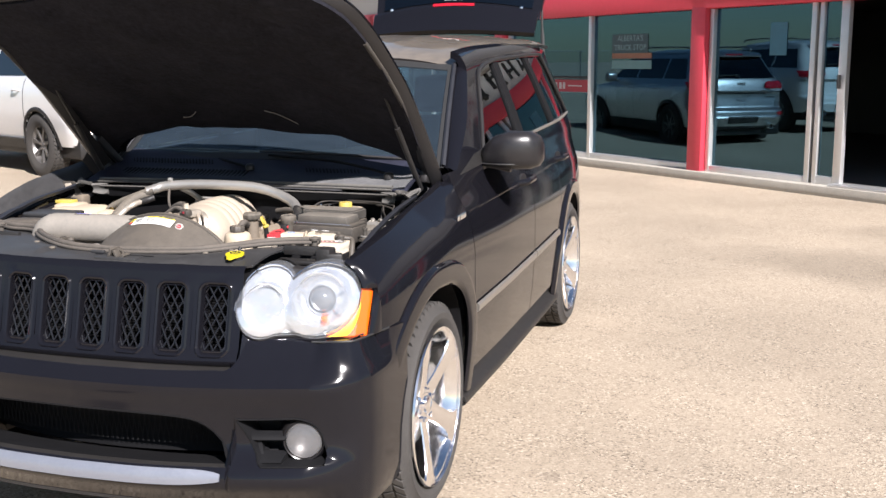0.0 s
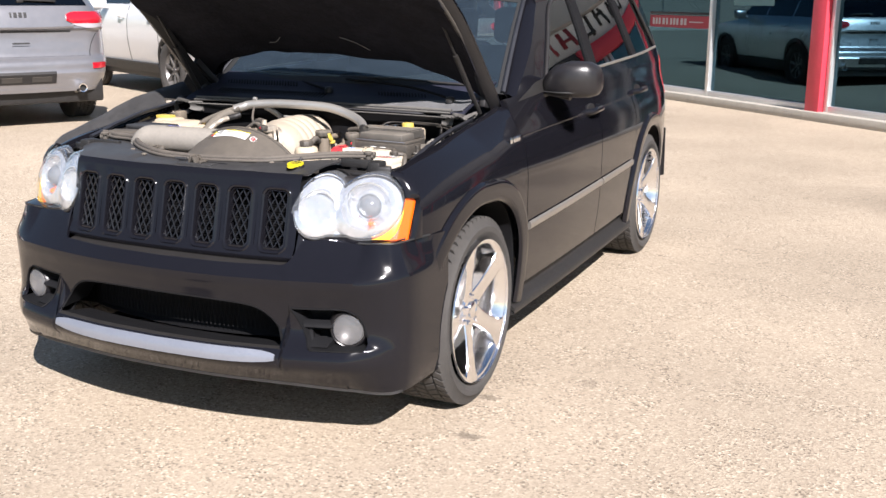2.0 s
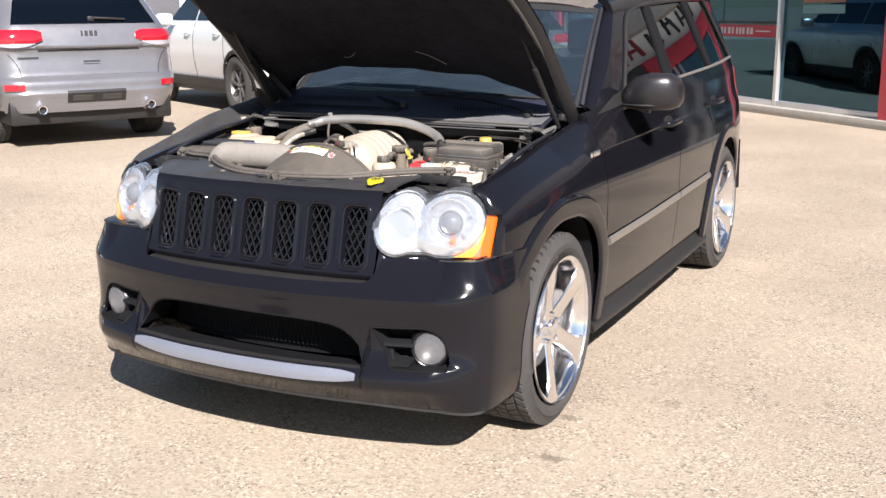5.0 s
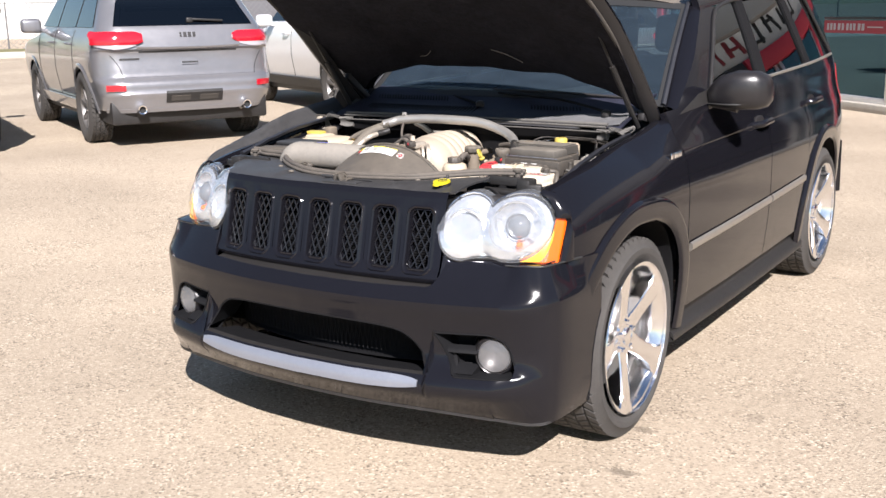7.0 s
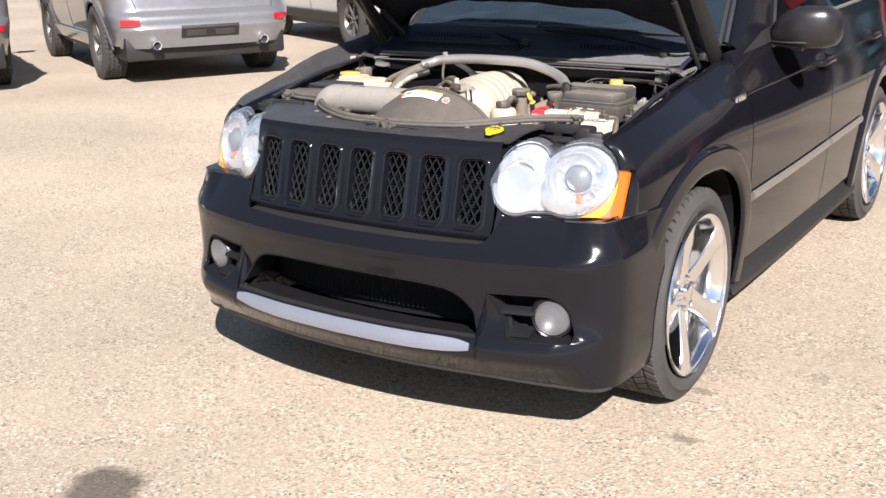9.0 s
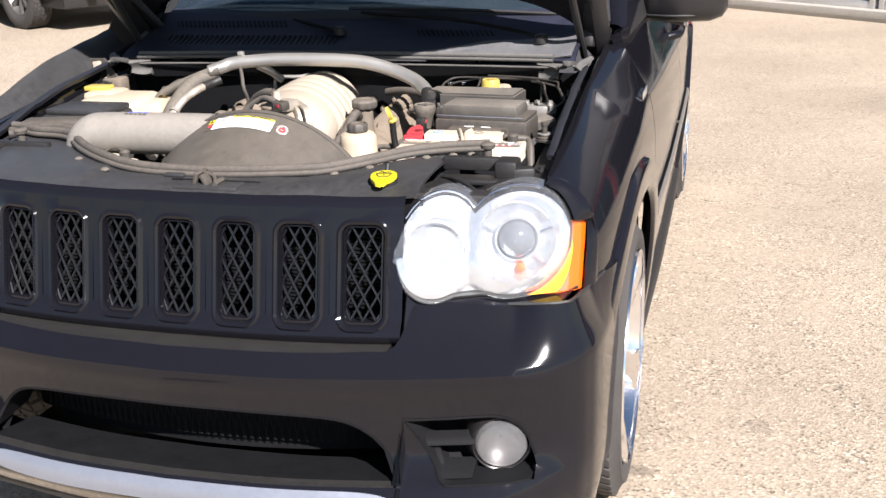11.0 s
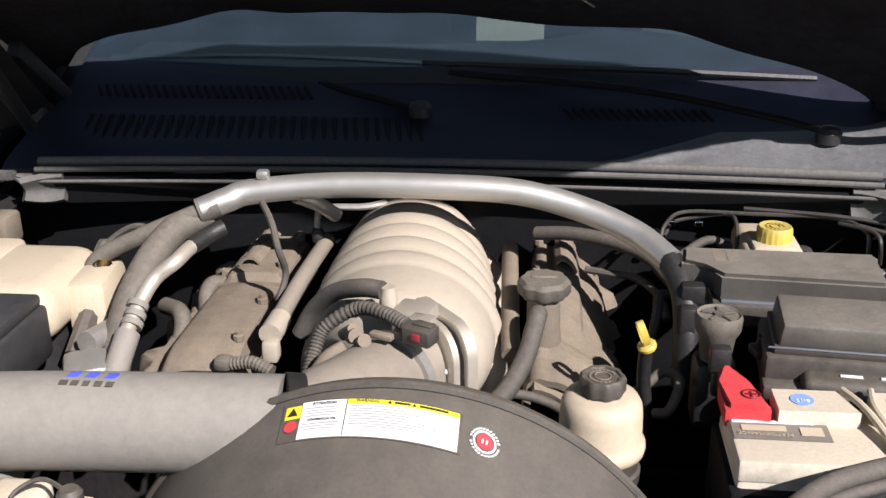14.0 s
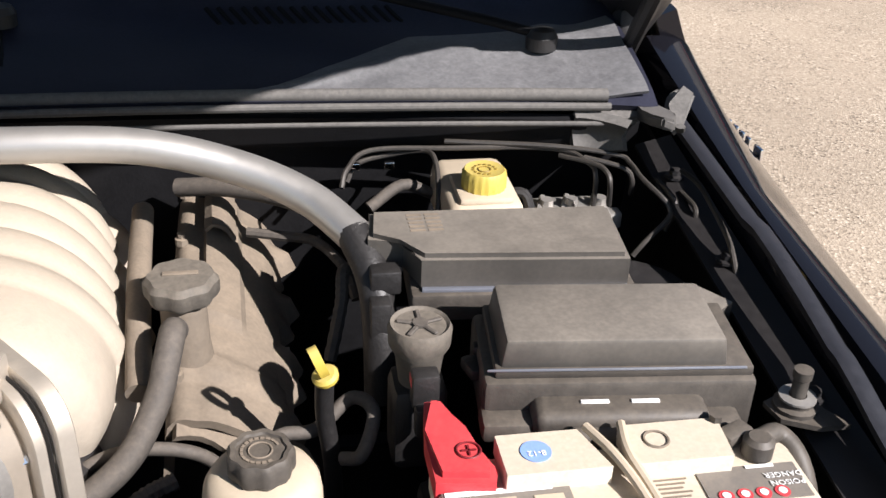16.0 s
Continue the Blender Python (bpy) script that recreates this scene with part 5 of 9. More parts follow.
bm = bmesh.new()
sheet(bm, 30, 50, gate_f, 0.05)
gate = part("tailgate", bm, M_PAINT, car, "raised black tailgate", sharp=50)
bm = bmesh.new()
sheet(bm, 24, 10, lambda u, v: gate_f(0.05 + 0.90 * u, 0.19 + 0.36 * v, 0.006), 0.004)
part("gate_glass", bm, M_BGGLASS, gate, "dark tailgate glass")
bm = bmesh.new()
sheet(bm, 12, 1, lambda u, v: gate_f(0.375 + 0.25 * u, 0.140 + 0.016 * v, 0.004), 0.008)
part("brake_light", bm, M_REDLENS, gate, "red high brake light")
bm = bmesh.new()
for q, w in ((0.455, 0.085), (0.548, 0.02)):
    sheet(bm, 3, 1, lambda u, v: gate_f(q + w * u - 0.03, 0.205 + 0.022 * v, 0.010), 0.003)
part("glass_decal", bm, M_WHITE, gate)
for q in (0.105, 0.895):
    bm = bmesh.new()
    revolve(bm, [(0.012, 0.0), (0.012, 0.016), (0.006, 0.022), (0.001, 0.023)], 12, Matrix.Translation(gate_f(q, 0.172, 0.004)) @ Matrix.Rotation(radians(58), 4, "X"))
    part("glass_hinge", bm, M_CHROME, gate)
for s in (1, -1):
    bm = bmesh.new()
    top_end = gate_f(0.5 + s * 0.44, 0.45, -0.06)
    cyl(bm, (s * 0.60, 3.42, 1.40), top_end, 0.008, seg=8)
    cyl(bm, (s * 0.60, 3.42, 1.40), Vector((s * 0.60, 3.42, 1.40)).lerp(top_end, 0.5), 0.013, seg=8)
    part("gate_strut", bm, M_PLASTIC, gate)

# ---- front bumper ----
plan = interp([0.0, 0.25, 0.47, 0.60, 0.70, 0.78, 0.835, 0.866, 0.884, 0.893], [-0.815, -0.803, -0.768, -0.737, -0.707, -0.676, -0.640, -0.60, -0.52, -0.30])
lean = interp([0.22, 0.26, 0.30, 0.345, 0.37, 0.40, 0.43, 0.47, 0.52, 0.58, 0.625, 0.637, 0.643, 0.70, 0.76], [0.045, 0.012, -0.018, -0.054, -0.056, -0.040, -0.004, 0.010, 0.006, -0.004, -0.014, -0.014, -0.008, 0.045, 0.090])
row_d = 0.402  # top of the lip
brow = interp([0.0, 0.25, 0.36, 0.41, 0.455, 0.485, 0.497, 0.507, 0.52, 0.60, 0.66, 0.70, 0.735, 0.755, 0.77, 0.84], [0.552, 0.549, 0.540, 0.522, 0.482, 0.432, 0.404, 0.532, 0.534, 0.536, 0.538, 0.534, 0.512, 0.474, 0.425, 0.408])
pocket_low = interp([0.0, 0.49, 0.497, 0.507, 0.515, 0.555, 0.582, 0.60, 0.9], [0.402, 0.402, 0.402, 0.530, 0.522, 0.450, 0.408, 0.402, 0.402])


def bump_x(u):
    """Half-width along the bumper for u in -1..1, denser at the corner."""
    a = abs(u)
    return math.copysign(0.893 * interp([0, 0.5, 0.8, 1.0], [0, 0.62, 0.955, 1.0])(a), u)


def bump_pt(x, z, off=0.0):
    k = 1.0 if abs(x) < 0.72 else max(0.0, 1 - (abs(x) - 0.72) / 0.165)
    low = interp([0.22, 0.30, 0.45], [0.02, 0.005, 0.0])(z) * (1 if abs(x) > 0.7 else 0)
    if z > 0.64 and abs(x) > 0.72:
        low += 0.5 * max(0.0, lean(z)) * min(1.0, 1.6 * (1 - k)) * min(1.0, max(0.0, (-0.36 - plan(abs(x))) / 0.12))
    return Vector((x - math.copysign(low, x), plan(abs(x)) + lean(z) * k - off, z))


def top_z(x):
    a = abs(x)
    return interp([0.0, 0.44, 0.49, 0.52, 0.70, 0.84, 0.89], [0.676, 0.680, 0.692, 0.765, 0.752, 0.757, 0.757])(a)


def lowz(x):
    return interp([0.0, 0.5, 0.75, 0.86, 0.89], [0.270, 0.264, 0.244, 0.236, 0.24])(abs(x))


ROWS = 40


def bump_f(u, v):
    x = bump_x(2 * u - 1)
    low = pocket_low(abs(x))
    b0 = max(brow(abs(x)), low + 0.0015)
    if v < 0.25:
        z = lowz(x) + (low - lowz(x)) * v / 0.25
    elif v < 0.5:
        z = low + (b0 - low) * (v - 0.25) / 0.25
    else:
        t = (v - 0.5) / 0.5
        z = b0 + (0.637 - b0) * t / 0.5 if t < 0.5 else 0.637 + (top_z(x) - 0.637) * (t - 0.5) / 0.5
    return bump_pt(x, z)


def bump_keep(u, v):
    x = abs(bump_x(2 * u - 1))
    return not (0.25 < v < 0.5 and (x < 0.492 or 0.510 < x < 0.768))


bm = bmesh.new()
sheet(bm, 220, ROWS, bump_f, 0.012, bump_keep)
bumper = part("front_bumper", bm, M_PAINT, car, "glossy black front bumper with wide lower intake", sharp=40)
# shelf below the grille
bm = bmesh.new()
sheet(bm, 40, 4, lambda u, v: bump_pt((2 * u - 1) * 0.47, 0.676, 0.0) + Vector((0, 0.10 * v, 0.012 * v)), 0.01)
part("bumper_shelf", bm, M_PLASTIC, bumper)
# flange from the bumper's top edge back under the lamps
for s in (1, -1):
    bm = bmesh.new()

    def under(u, v):
        x = 0.500 + 0.345 * u
        return bump_pt(s * x, top_z(x), 0.0).lerp(Vector((s * min(x, 0.835), lamp_plan(x) + 0.012, min(lamp_low(x), 0.80) - 0.003)), v)
    sheet(bm, 30, 4, under, 0.006)
    part("bumper_flange", bm, M_PAINT, bumper)
# silver lip insert
bm = bmesh.new()


def lip_f(u, v):
    x = (2 * u - 1) * 0.482
    e = abs(2 * u - 1)
    z0 = 0.350 + 0.016 * e**6
    z1 = 0.398 - 0.010 * e**14
    return bump_pt(x, z0 + (z1 - z0) * v, 0.006)


sheet(bm, 50, 4, lip_f, 0.01)
part("lip_insert", bm, M_SILVERLIP, bumper, "satin silver lip insert")
# intake: shelf, dark duct with mesh, pocket walls
bm = bmesh.new()
sheet(bm, 40, 4, lambda u, v: bump_pt((2 * u - 1) * 0.49, row_d, 0.0) + Vector((0, 0.022 * v, 0.003 * v)), 0.008)
part("intake_floor", bm, M_PLASTIC, bumper)
bm = bmesh.new()
sheet(bm, 40, 4, lambda u, v: bump_pt((2 * u - 1) * 0.49, row_d, 0.0) + Vector((0, 0.022 + 0.148 * v, 0.001 - 0.03 * v)), 0.008)
part("intake_duct", bm, M_DEEP, bumper)
bm = bmesh.new()
sheet(bm, 30, 4, lambda u, v: ((2 * u - 1) * 0.52, -0.66 + 0.10 * abs(2 * u - 1) ** 2, 0.37 + 0.20 * v), 0.01)
part("intake_back", bm, M_DEEP, bumper)
bm = bmesh.new()
for k in range(-26, 27):
    for sg in (1, -1):
        x = k * 0.018
        if abs(x) < 0.44:
            cyl(bm, (x - 0.012 * sg, -0.682 + 0.08 * (x / 0.52) ** 2, 0.405), (x + 0.012 * sg, -0.682 + 0.08 * (x / 0.52) ** 2, 0.545), 0.0016, seg=4)
part("intake_mesh", bm, M_DEEP, bumper)
bm = bmesh.new()
sheet(bm, 40, 4, lambda u, v: bump_pt((2 * u - 1) * 0.49, max(brow(0.49 * abs(2 * u - 1)), row_d + 0.002), 0.0) + Vector((0, 0.13 * v, 0.01 * v)), 0.006)
part("intake_brow", bm, M_DEEP, bumper)


def fog_unit(s):
    """Pocket with two slats and a round clear lamp, deep in a hollow bezel."""
    bm = bmesh.new()
    sheet(bm, 14, 6, lambda u, v: bump_pt(s * (0.50 + 0.275 * u), 0.385 + 0.165 * v, -0.085), 0.008 * s)
    part("fog_pocket", bm, M_DEEP, bumper)
    for top in (False, True):
        bm = bmesh.new()
        sheet(bm, 18, 3, lambda u, v: bump_pt(s * (0.508 + 0.255 * u), brow(0.508 + 0.255 * u) if top else pocket_low(0.508 + 0.255 * u), 0.085 * (v - 1) + 0.002), 0.005 * s)
        part("pocket_wall", bm, M_DEEP, bumper)
    for z, x0 in ((0.470, 0.535), (0.412, 0.570)):
        bm = bmesh.new()
        sheet(bm, 8, 4, lambda u, v: bump_pt(s * (x0 + (0.645 - x0) * u), z + 0.020 * v, -0.004 - 0.030 * v * v), 0.03 * s)
        part("pocket_slat", bm, M_DEEP, bumper)
    bm = bmesh.new()
    sheet(bm, 3, 6, lambda u, v: bump_pt(s * (0.553 + 0.012 * u + 0.022 * (1 - v)), 0.412 + 0.06 * v, -0.020), 0.03 * s)
    part("pocket_strut", bm, M_DEEP, bumper)
    c = bump_pt(s * 0.676, 0.465, -0.012)
    ax = Vector((s * 0.30, -1.0, 0.0)).normalized()
    m = Matrix.Translation(c) @ ax.to_track_quat("Z", "Y").to_matrix().to_4x4()
    m = m @ Matrix.Translation((s * 0.020, 0, 0.0))
    bm = bmesh.new()
    revolve(bm, [(0.084, -0.075), (0.082, -0.060), (0.078, -0.045), (0.069, -0.012), (0.064, -0.001), (0.061, 0.002), (0.058, 0.0), (0.0575, -0.012)], 44, m, caps=False)
    part("fog_bezel", bm, M_SATIN, bumper, "black tapered lamp pod")
    bm = bmesh.new()
    revolve(bm, [(0.057, -0.05), (0.057, -0.004), (0.054, 0.0), (0.050, -0.004), (0.040, -0.016), (0.022, -0.026), (0.002, -0.03)], 32, m, caps=False)
    lamp = part("fog_lamp", bm, M_GREYALLOY, bumper, "round clear fog lamp")
    bm = bmesh.new()
    revolve(bm, [(0.0555, 0.0), (0.050, 0.010), (0.034, 0.017), (0.016, 0.020), (0.0005, 0.021)], 32, m, caps=False)
    part("fog_lens", bm, M_FOGLENS, lamp).visible_shadow = False


for s in (1, -1):
    fog_unit(s)
    # small lower air dam by the wheel
    bm = bmesh.new()
    sheet(bm, 8, 3, lambda u, v: (s * (0.66 + 0.17 * u), -0.47 + 0.06 * u, 0.195 + 0.06 * v), 0.01)
    part("air_dam", bm, M_PLASTIC, bumper)
bm = bmesh.new()
sheet(bm, 60, 4, lambda u, v: bump_pt(bump_x(2 * u - 1) * 0.97, lowz(bump_x(2 * u - 1)) + 0.004, 0.0) + Vector((0, 0.22 * v, -0.01 * v)), 0.01)
part("undertray", bm, M_PLASTIC, bumper)
bm = bmesh.new()
sheet(bm, 12, 10, lambda u, v: ((2 * u - 1) * 0.62, -0.58 + 1.10 * v, 0.275 - 0.02 * math.sin(math.pi * v)), 0.012)
part("belly_pan", bm, M_PLASTIC, car)
# seam between bumper and wing
for s in (1, -1):
    bm = bmesh.new()
    tube(bm, [bump_pt(s * x, top_z(x) + 0.001, -0.001) for x in (0.70, 0.76, 0.82, 0.855, 0.875, 0.889)], 0.0035, 6, 4)
    part("bumper_seam", bm, M_INK, bumper)

# ---- grille ----
M_MESHWIRE = mat("gloss_black_mesh", (0.009, 0.009, 0.011), 0.24, 0.0, 0.1, 30, spec=0.6)
SLOT_W, SLOT_P, SLOT_Z = 0.083, 0.1365, 0.820


def grille_pt(x, z, off=0.0):
    """On the grille's face: bowed in plan, leaning back."""
    a = abs(x)
    y = interp([0.0, 0.2, 0.35, 0.46, 0.53], [-0.692, -0.687, -0.674, -0.658, -0.642])(a)
    y += interp([0.68, 0.705, 0.722, 0.745, 0.925, 0.95, 0.965, 0.975], [-0.060, -0.058, -0.048, -0.036, 0.006, 0.012, 0.018, 0.026])(z)
    return Vector((x, y - off, z))


def slot_ring(x0, k, n, grow=0.0):
    """Point k of n round a rounded slot."""
    w, h, r = SLOT_W / 2 + grow, 0.099 + grow, 0.020 + grow
    zc = SLOT_Z
    q = 4 * k / n
    side, t = int(q) % 4, q - int(q)
    cx, cz = ((w - r), (h - r))
    cs = ((cx, cz), (-cx, cz), (-cx, -cz), (cx, -cz))[side]
    a = math.pi / 2 * (side + t)
    return x0 + cs[0] + r * math.cos(a), zc + cs[1] + r * math.sin(a)


bm = bmesh.new()
N = 40
XE = 0.492
bounds = [-XE] + [(-2.5 + k) * SLOT_P for k in range(6)] + [XE]


def cell_ring(xa, xb, za, zb, k, n, x0):
    """Point k of n round a cell's border; each quarter turns the cell's corner."""
    q = 4 * k / n
    side, t = int(q) % 4, q - int(q)
    w, h = SLOT_W / 2 - 0.020, 0.079
    ex, ez = (xb, xa, xa, xb)[side], (zb, zb, za, za)[side]
    ix, iz = x0 + (w, -w, -w, w)[side], SLOT_Z + (h, h, -h, -h)[side]
    if side % 2 == 0:
        return (ex, iz + (ez - iz) * 2 * t) if t < 0.5 else (ex + (ix - ex) * (2 * t - 1), ez)
    return (ix + (ex - ix) * 2 * t, ez) if t < 0.5 else (ex, ez + (iz - ez) * (2 * t - 1))


for c in range(7):
    x0 = (c - 3) * SLOT_P
    xa, xb = bounds[c], bounds[c + 1]
    rings = []
    rings.append([grille_pt(*cell_ring(xa, xb, 0.700, 0.955, k, N, x0)) for k in range(N)])
    rings.append([grille_pt(*slot_ring(x0, k, N, 0.014), -0.001) for k in range(N)])
    rings.append([grille_pt(*slot_ring(x0, k, N, 0.009), 0.004) for k in range(N)])
    rings.append([grille_pt(*slot_ring(x0, k, N, 0.003), 0.001) for k in range(N)])
    rings.append([grille_pt(*slot_ring(x0, k, N, 0.0), -0.012) for k in range(N)])
    rings.append([grille_pt(*slot_ring(x0, k, N, 0.0), -0.045) for k in range(N)])
    ring_mesh(bm, rings, caps=False)
bmesh.ops.remove_doubles(bm, verts=bm.verts, dist=0.0003)
grille = part("grille", bm, M_PAINT, car, "black seven-slot grille", sharp=38)
bm = bmesh.new()
sheet(bm, 40, 6, lambda u, v: grille_pt((2 * u - 1) * XE, 0.955 + 0.020 * v), 0.004)
part("grille_top_rail", bm, M_PAINT, grille)
bm = bmesh.new()
sheet(bm, 40, 4, lambda u, v: grille_pt((2 * u - 1) * XE, 0.700 - 0.03 * v, -0.04 * v * v), 0.004)
part("grille_lower_rail", bm, M_PAINT, grille)
for c in range(7):
    x0 = (c - 3) * SLOT_P
    bm = bmesh.new()
    ax, az = SLOT_W / 2 - 0.001, 0.098
    for sg in (1, -1):
        sl = 1.75 * sg
        k = -14
        while k <= 14:
            # bars z = sl * (x - x0) + b, clipped to the slot
            b0 = k * 0.047
            pts = []
            for xx in (-ax, ax):
                zz = sl * xx + b0
                if -az <= zz <= az:
                    pts.append((xx, zz))
            for zz in (-az, az):
                xx = (zz - b0) / sl
                if -ax < xx < ax:
                    pts.append((xx, zz))
            if len(pts) >= 2:
                (xa, za), (xb, zb) = pts[0], pts[1]
                if math.hypot(xa - xb, za - zb) > 0.012:
                    o = 0.014 + (0.004 if sg > 0 else 0.0)
                    cyl(bm, grille_pt(x0 + xa, SLOT_Z + za, -o), grille_pt(x0 + xb, SLOT_Z + zb, -o), 0.0028, seg=6)
            k += 1
    part("grille_mesh", bm, M_MESHWIRE, grille, "black diamond mesh")
    bm = bmesh.new()
    ring_mesh(bm, [[grille_pt(*slot_ring(x0, k, N, g), o) for k in range(N)] for g, o in ((0.0005, -0.006), (-0.004, -0.004), (-0.005, -0.012), (0.0005, -0.014))], caps=False)
    part("slot_bezel", bm, M_PAINT, grille)
bm = bmesh.new()
sheet(bm, 20, 4, lambda u, v: ((2 * u - 1) * 0.52, -0.60, 0.70 + 0.26 * v), 0.01)
part("grille_backing", bm, M_DEEP, grille)
# radiator face behind the mesh
bm = bmesh.new()
for k in range(26):
    box(bm, (0, -0.607, 0.715 + 0.009 * k), (0.94, 0.006, 0.004))
part("radiator_core", bm, M_DEEP, grille)

# ---- headlamps ----


def headlamp(s):
    def mir(p):
        return Vector((s * p.x, p.y, p.z))
    x0, xe = 0.474, 0.808

    def span(u, v, lo, hi):
        x = x0 + (xe - x0) * u
        return x, lamp_low(x) + lo + (lamp_top(x) - hi - lamp_low(x) - lo) * v
    def dome(x, z):
        """How far the two rounded lobes of the lens stand forward."""
        e = max(0.0, 1 - ((x - 0.703) ** 2 + (z - 0.872) ** 2) / 0.118**2) ** 0.75 * 0.046
        f = max(0.0, 1 - ((x - 0.552) ** 2 + (z - 0.866) ** 2) / 0.104**2) ** 0.75 * 0.026
        return max(e, f)
    # bright inner shell round the bowls, close behind the lens
    BOWLS = ((0.550, 0.864, 0.064, 0.022, False), (0.703, 0.874, 0.084, 0.034, True))

    def behind(x, z):
        return mir(lamp_pt(x, z, 0.014 - 0.9 * dome(x, z)))

    def outside(u, v):
        x, z = span(u, v, 0.004, 0.016)
        return all(math.hypot(x - cx, z - cz) > r - 0.004 for cx, cz, r, d, q in BOWLS)
    bm = bmesh.new()
    sheet(bm, 100, 60, lambda u, v: behind(*span(u, v, 0.004, 0.016)), 0.003 * s, outside)
    lamp = part("headlamp", bm, M_LAMPCHROME, car, "clear headlamp with two round reflectors", sharp=50)
    for cx, cz, r, deep, proj in BOWLS:
        ax = Vector((s * 0.24, -1.0, 0.18)).normalized()
        c = behind(cx, cz) - ax * deep
        m = Matrix.Translation(c) @ ax.to_track_quat("Z", "Y").to_matrix().to_4x4()
        n = 48
        rings = [[behind(cx + r * math.cos(2 * math.pi * k / n), cz + r * math.sin(2 * math.pi * k / n)) for k in range(n)]]
        ex, ez = Vector((s, 0, 0)), Vector((0, 0, 1))
        ex = (ex - ax * ex.dot(ax)).normalized()
        ez = (ez - ax * ez.dot(ax)).normalized()
        for q, h in ((0.96, 0.006), (0.90, -0.002), (0.75, -0.012), (0.5, -0.022), (0.3, -0.027), (0.01, -0.029)):
            rings.append([c + ex * (q * r * math.cos(2 * math.pi * k / n)) + ez * (q * r * math.sin(2 * math.pi * k / n)) + ax * h for k in range(n)])
        bm = bmesh.new()
        ring_mesh(bm, rings, caps=False)
        part("reflector_bowl", bm, M_LAMPCHROME, lamp, sharp=60)
        if proj:
            bm = bmesh.new()
            revolve(bm, [(0.046, -0.03), (0.047, -0.004), (0.043, 0.000), (0.040, -0.004)], 32, m, caps=False)
            part("projector_ring", bm, M_LAMPCHROME, lamp)
            bm = bmesh.new()
            revolve(bm, [(0.040, -0.010), (0.037, 0.006), (0.028, 0.018), (0.015, 0.025), (0.0005, 0.027)], 32, m)
            part("projector_lens", bm, M_PROJ, lamp, "dark glass projector ball")
            # raised ridges that part the reflector
            bm = bmesh.new()
            for q in (20, 160, 225, 318):
                e = ex * math.cos(radians(q)) + ez * math.sin(radians(q))
                cyl(bm, c + e * 0.046 - ax * 0.010, c + e * (r * 0.95) + ax * 0.002, 0.0022, seg=6)
            part("reflector_ridge", bm, M_CHROME, lamp)
            bm = bmesh.new()
            revolve(bm, [(0.011, -0.012), (0.011, 0.002), (0.006, 0.010), (0.001, 0.012)], 16, Matrix.Translation(c - ez * 0.060 + ex * 0.006) @ ax.to_track_quat("Z", "Y").to_matrix().to_4x4())
            part("side_bulb", bm, M_AMBER, lamp, "small amber bulb")
        else:
            for k in range(-9, 10):
                w = math.sqrt(max(0, (r * 0.92) ** 2 - (k * r * 0.100) ** 2))
                if w > 0.014:
                    bm = bmesh.new()
                    cyl(bm, c + ex * (k * r * 0.10) - ez * w - ax * 0.008, c + ex * (k * r * 0.10) + ez * w * 0.80 - ax * 0.008, 0.0031, seg=6)
                    part("bowl_flute", bm, M_LAMPCHROME, lamp)
        # dark brow at the bowl's upper edge
        bm = bmesh.new()
        tube(bm, [c + ex * (0.94 * r * math.cos(radians(q))) + ez * (0.94 * r * math.sin(radians(q))) + ax * 0.004 for q in range(35, 150, 10)], 0.0035, 8, 2)
        part("bowl_brow", bm, M_ALU, lamp)
    # moulded ribs along the lens's top edge
    for lo, back, mate in ((0.006, 0.004, M_CHROME), (0.012, 0.022, M_ALU)):
        bm = bmesh.new()
        tube(bm, [mir(lamp_pt(0.49 + 0.30 * k / 30, lamp_top(0.49 + 0.30 * k / 30) - lo, back)) for k in range(31)], 0.0022, 6, 2)
        part("lens_rib", bm, mate, lamp)
    # turn lamp in the corner: orange at the side, yellow below
    bm = bmesh.new()

    def turn(u, v):
        z = 0.762 + 0.134 * v - 0.006 * u
        xi = min(0.812, 0.702 + max(0.02, lobe(z, 0.870, 0.112, 0.112)))
        return mir(lamp_pt(xi + (0.838 - xi) * u, z, 0.002 + 0.008 * u * u))
    sheet(bm, 12, 14, turn, 0.02 * s)
    part("turn_lamp", bm, M_AMBER, lamp, "orange side turn lamp")
    bm = bmesh.new()

    def low_amber(u, v):
        z = 0.763 + 0.098 * v
        xi = min(0.812, 0.702 + max(0.02, lobe(z, 0.870, 0.112, 0.112)))
        w = u * 0.52 * (1 - v**1.6)
        return mir(lamp_pt(xi + (0.838 - xi) * w, z, -0.003 + 0.008 * w * w))
    sheet(bm, 8, 14, low_amber, 0.004 * s)
    part("turn_reflector", bm, mat("yellow_lens", (0.80, 0.45, 0.02), 0.2, 0, 0.06, 30, coat=1.0), lamp, "yellow turn reflector")
    # lens, with its top edge rolled back over the bowls
    bm = bmesh.new()

    def lens(u, v):
        x = 0.472 + (0.812 - 0.472) * u
        a, b = lamp_low(x), lamp_top(x) - 0.010
        if v <= 0.8:
            z = a + (b - a) * v / 0.8
            return mir(lamp_pt(x, z, -dome(x, z)))
        t = (v - 0.8) / 0.2
        return mir(lamp_pt(x, b + 0.010 * math.sin(t * math.pi / 2), -dome(x, b) * (1 - t)) + Vector((0, 0.040 * (1 - math.cos(t * math.pi / 2)), 0)))
    sheet(bm, 60, 24, lens, 0.003 * s)
    part("lens", bm, M_LENS, lamp, "clear plastic lens", sharp=60).visible_shadow = False
    # dark backing and surround
    bm = bmesh.new()
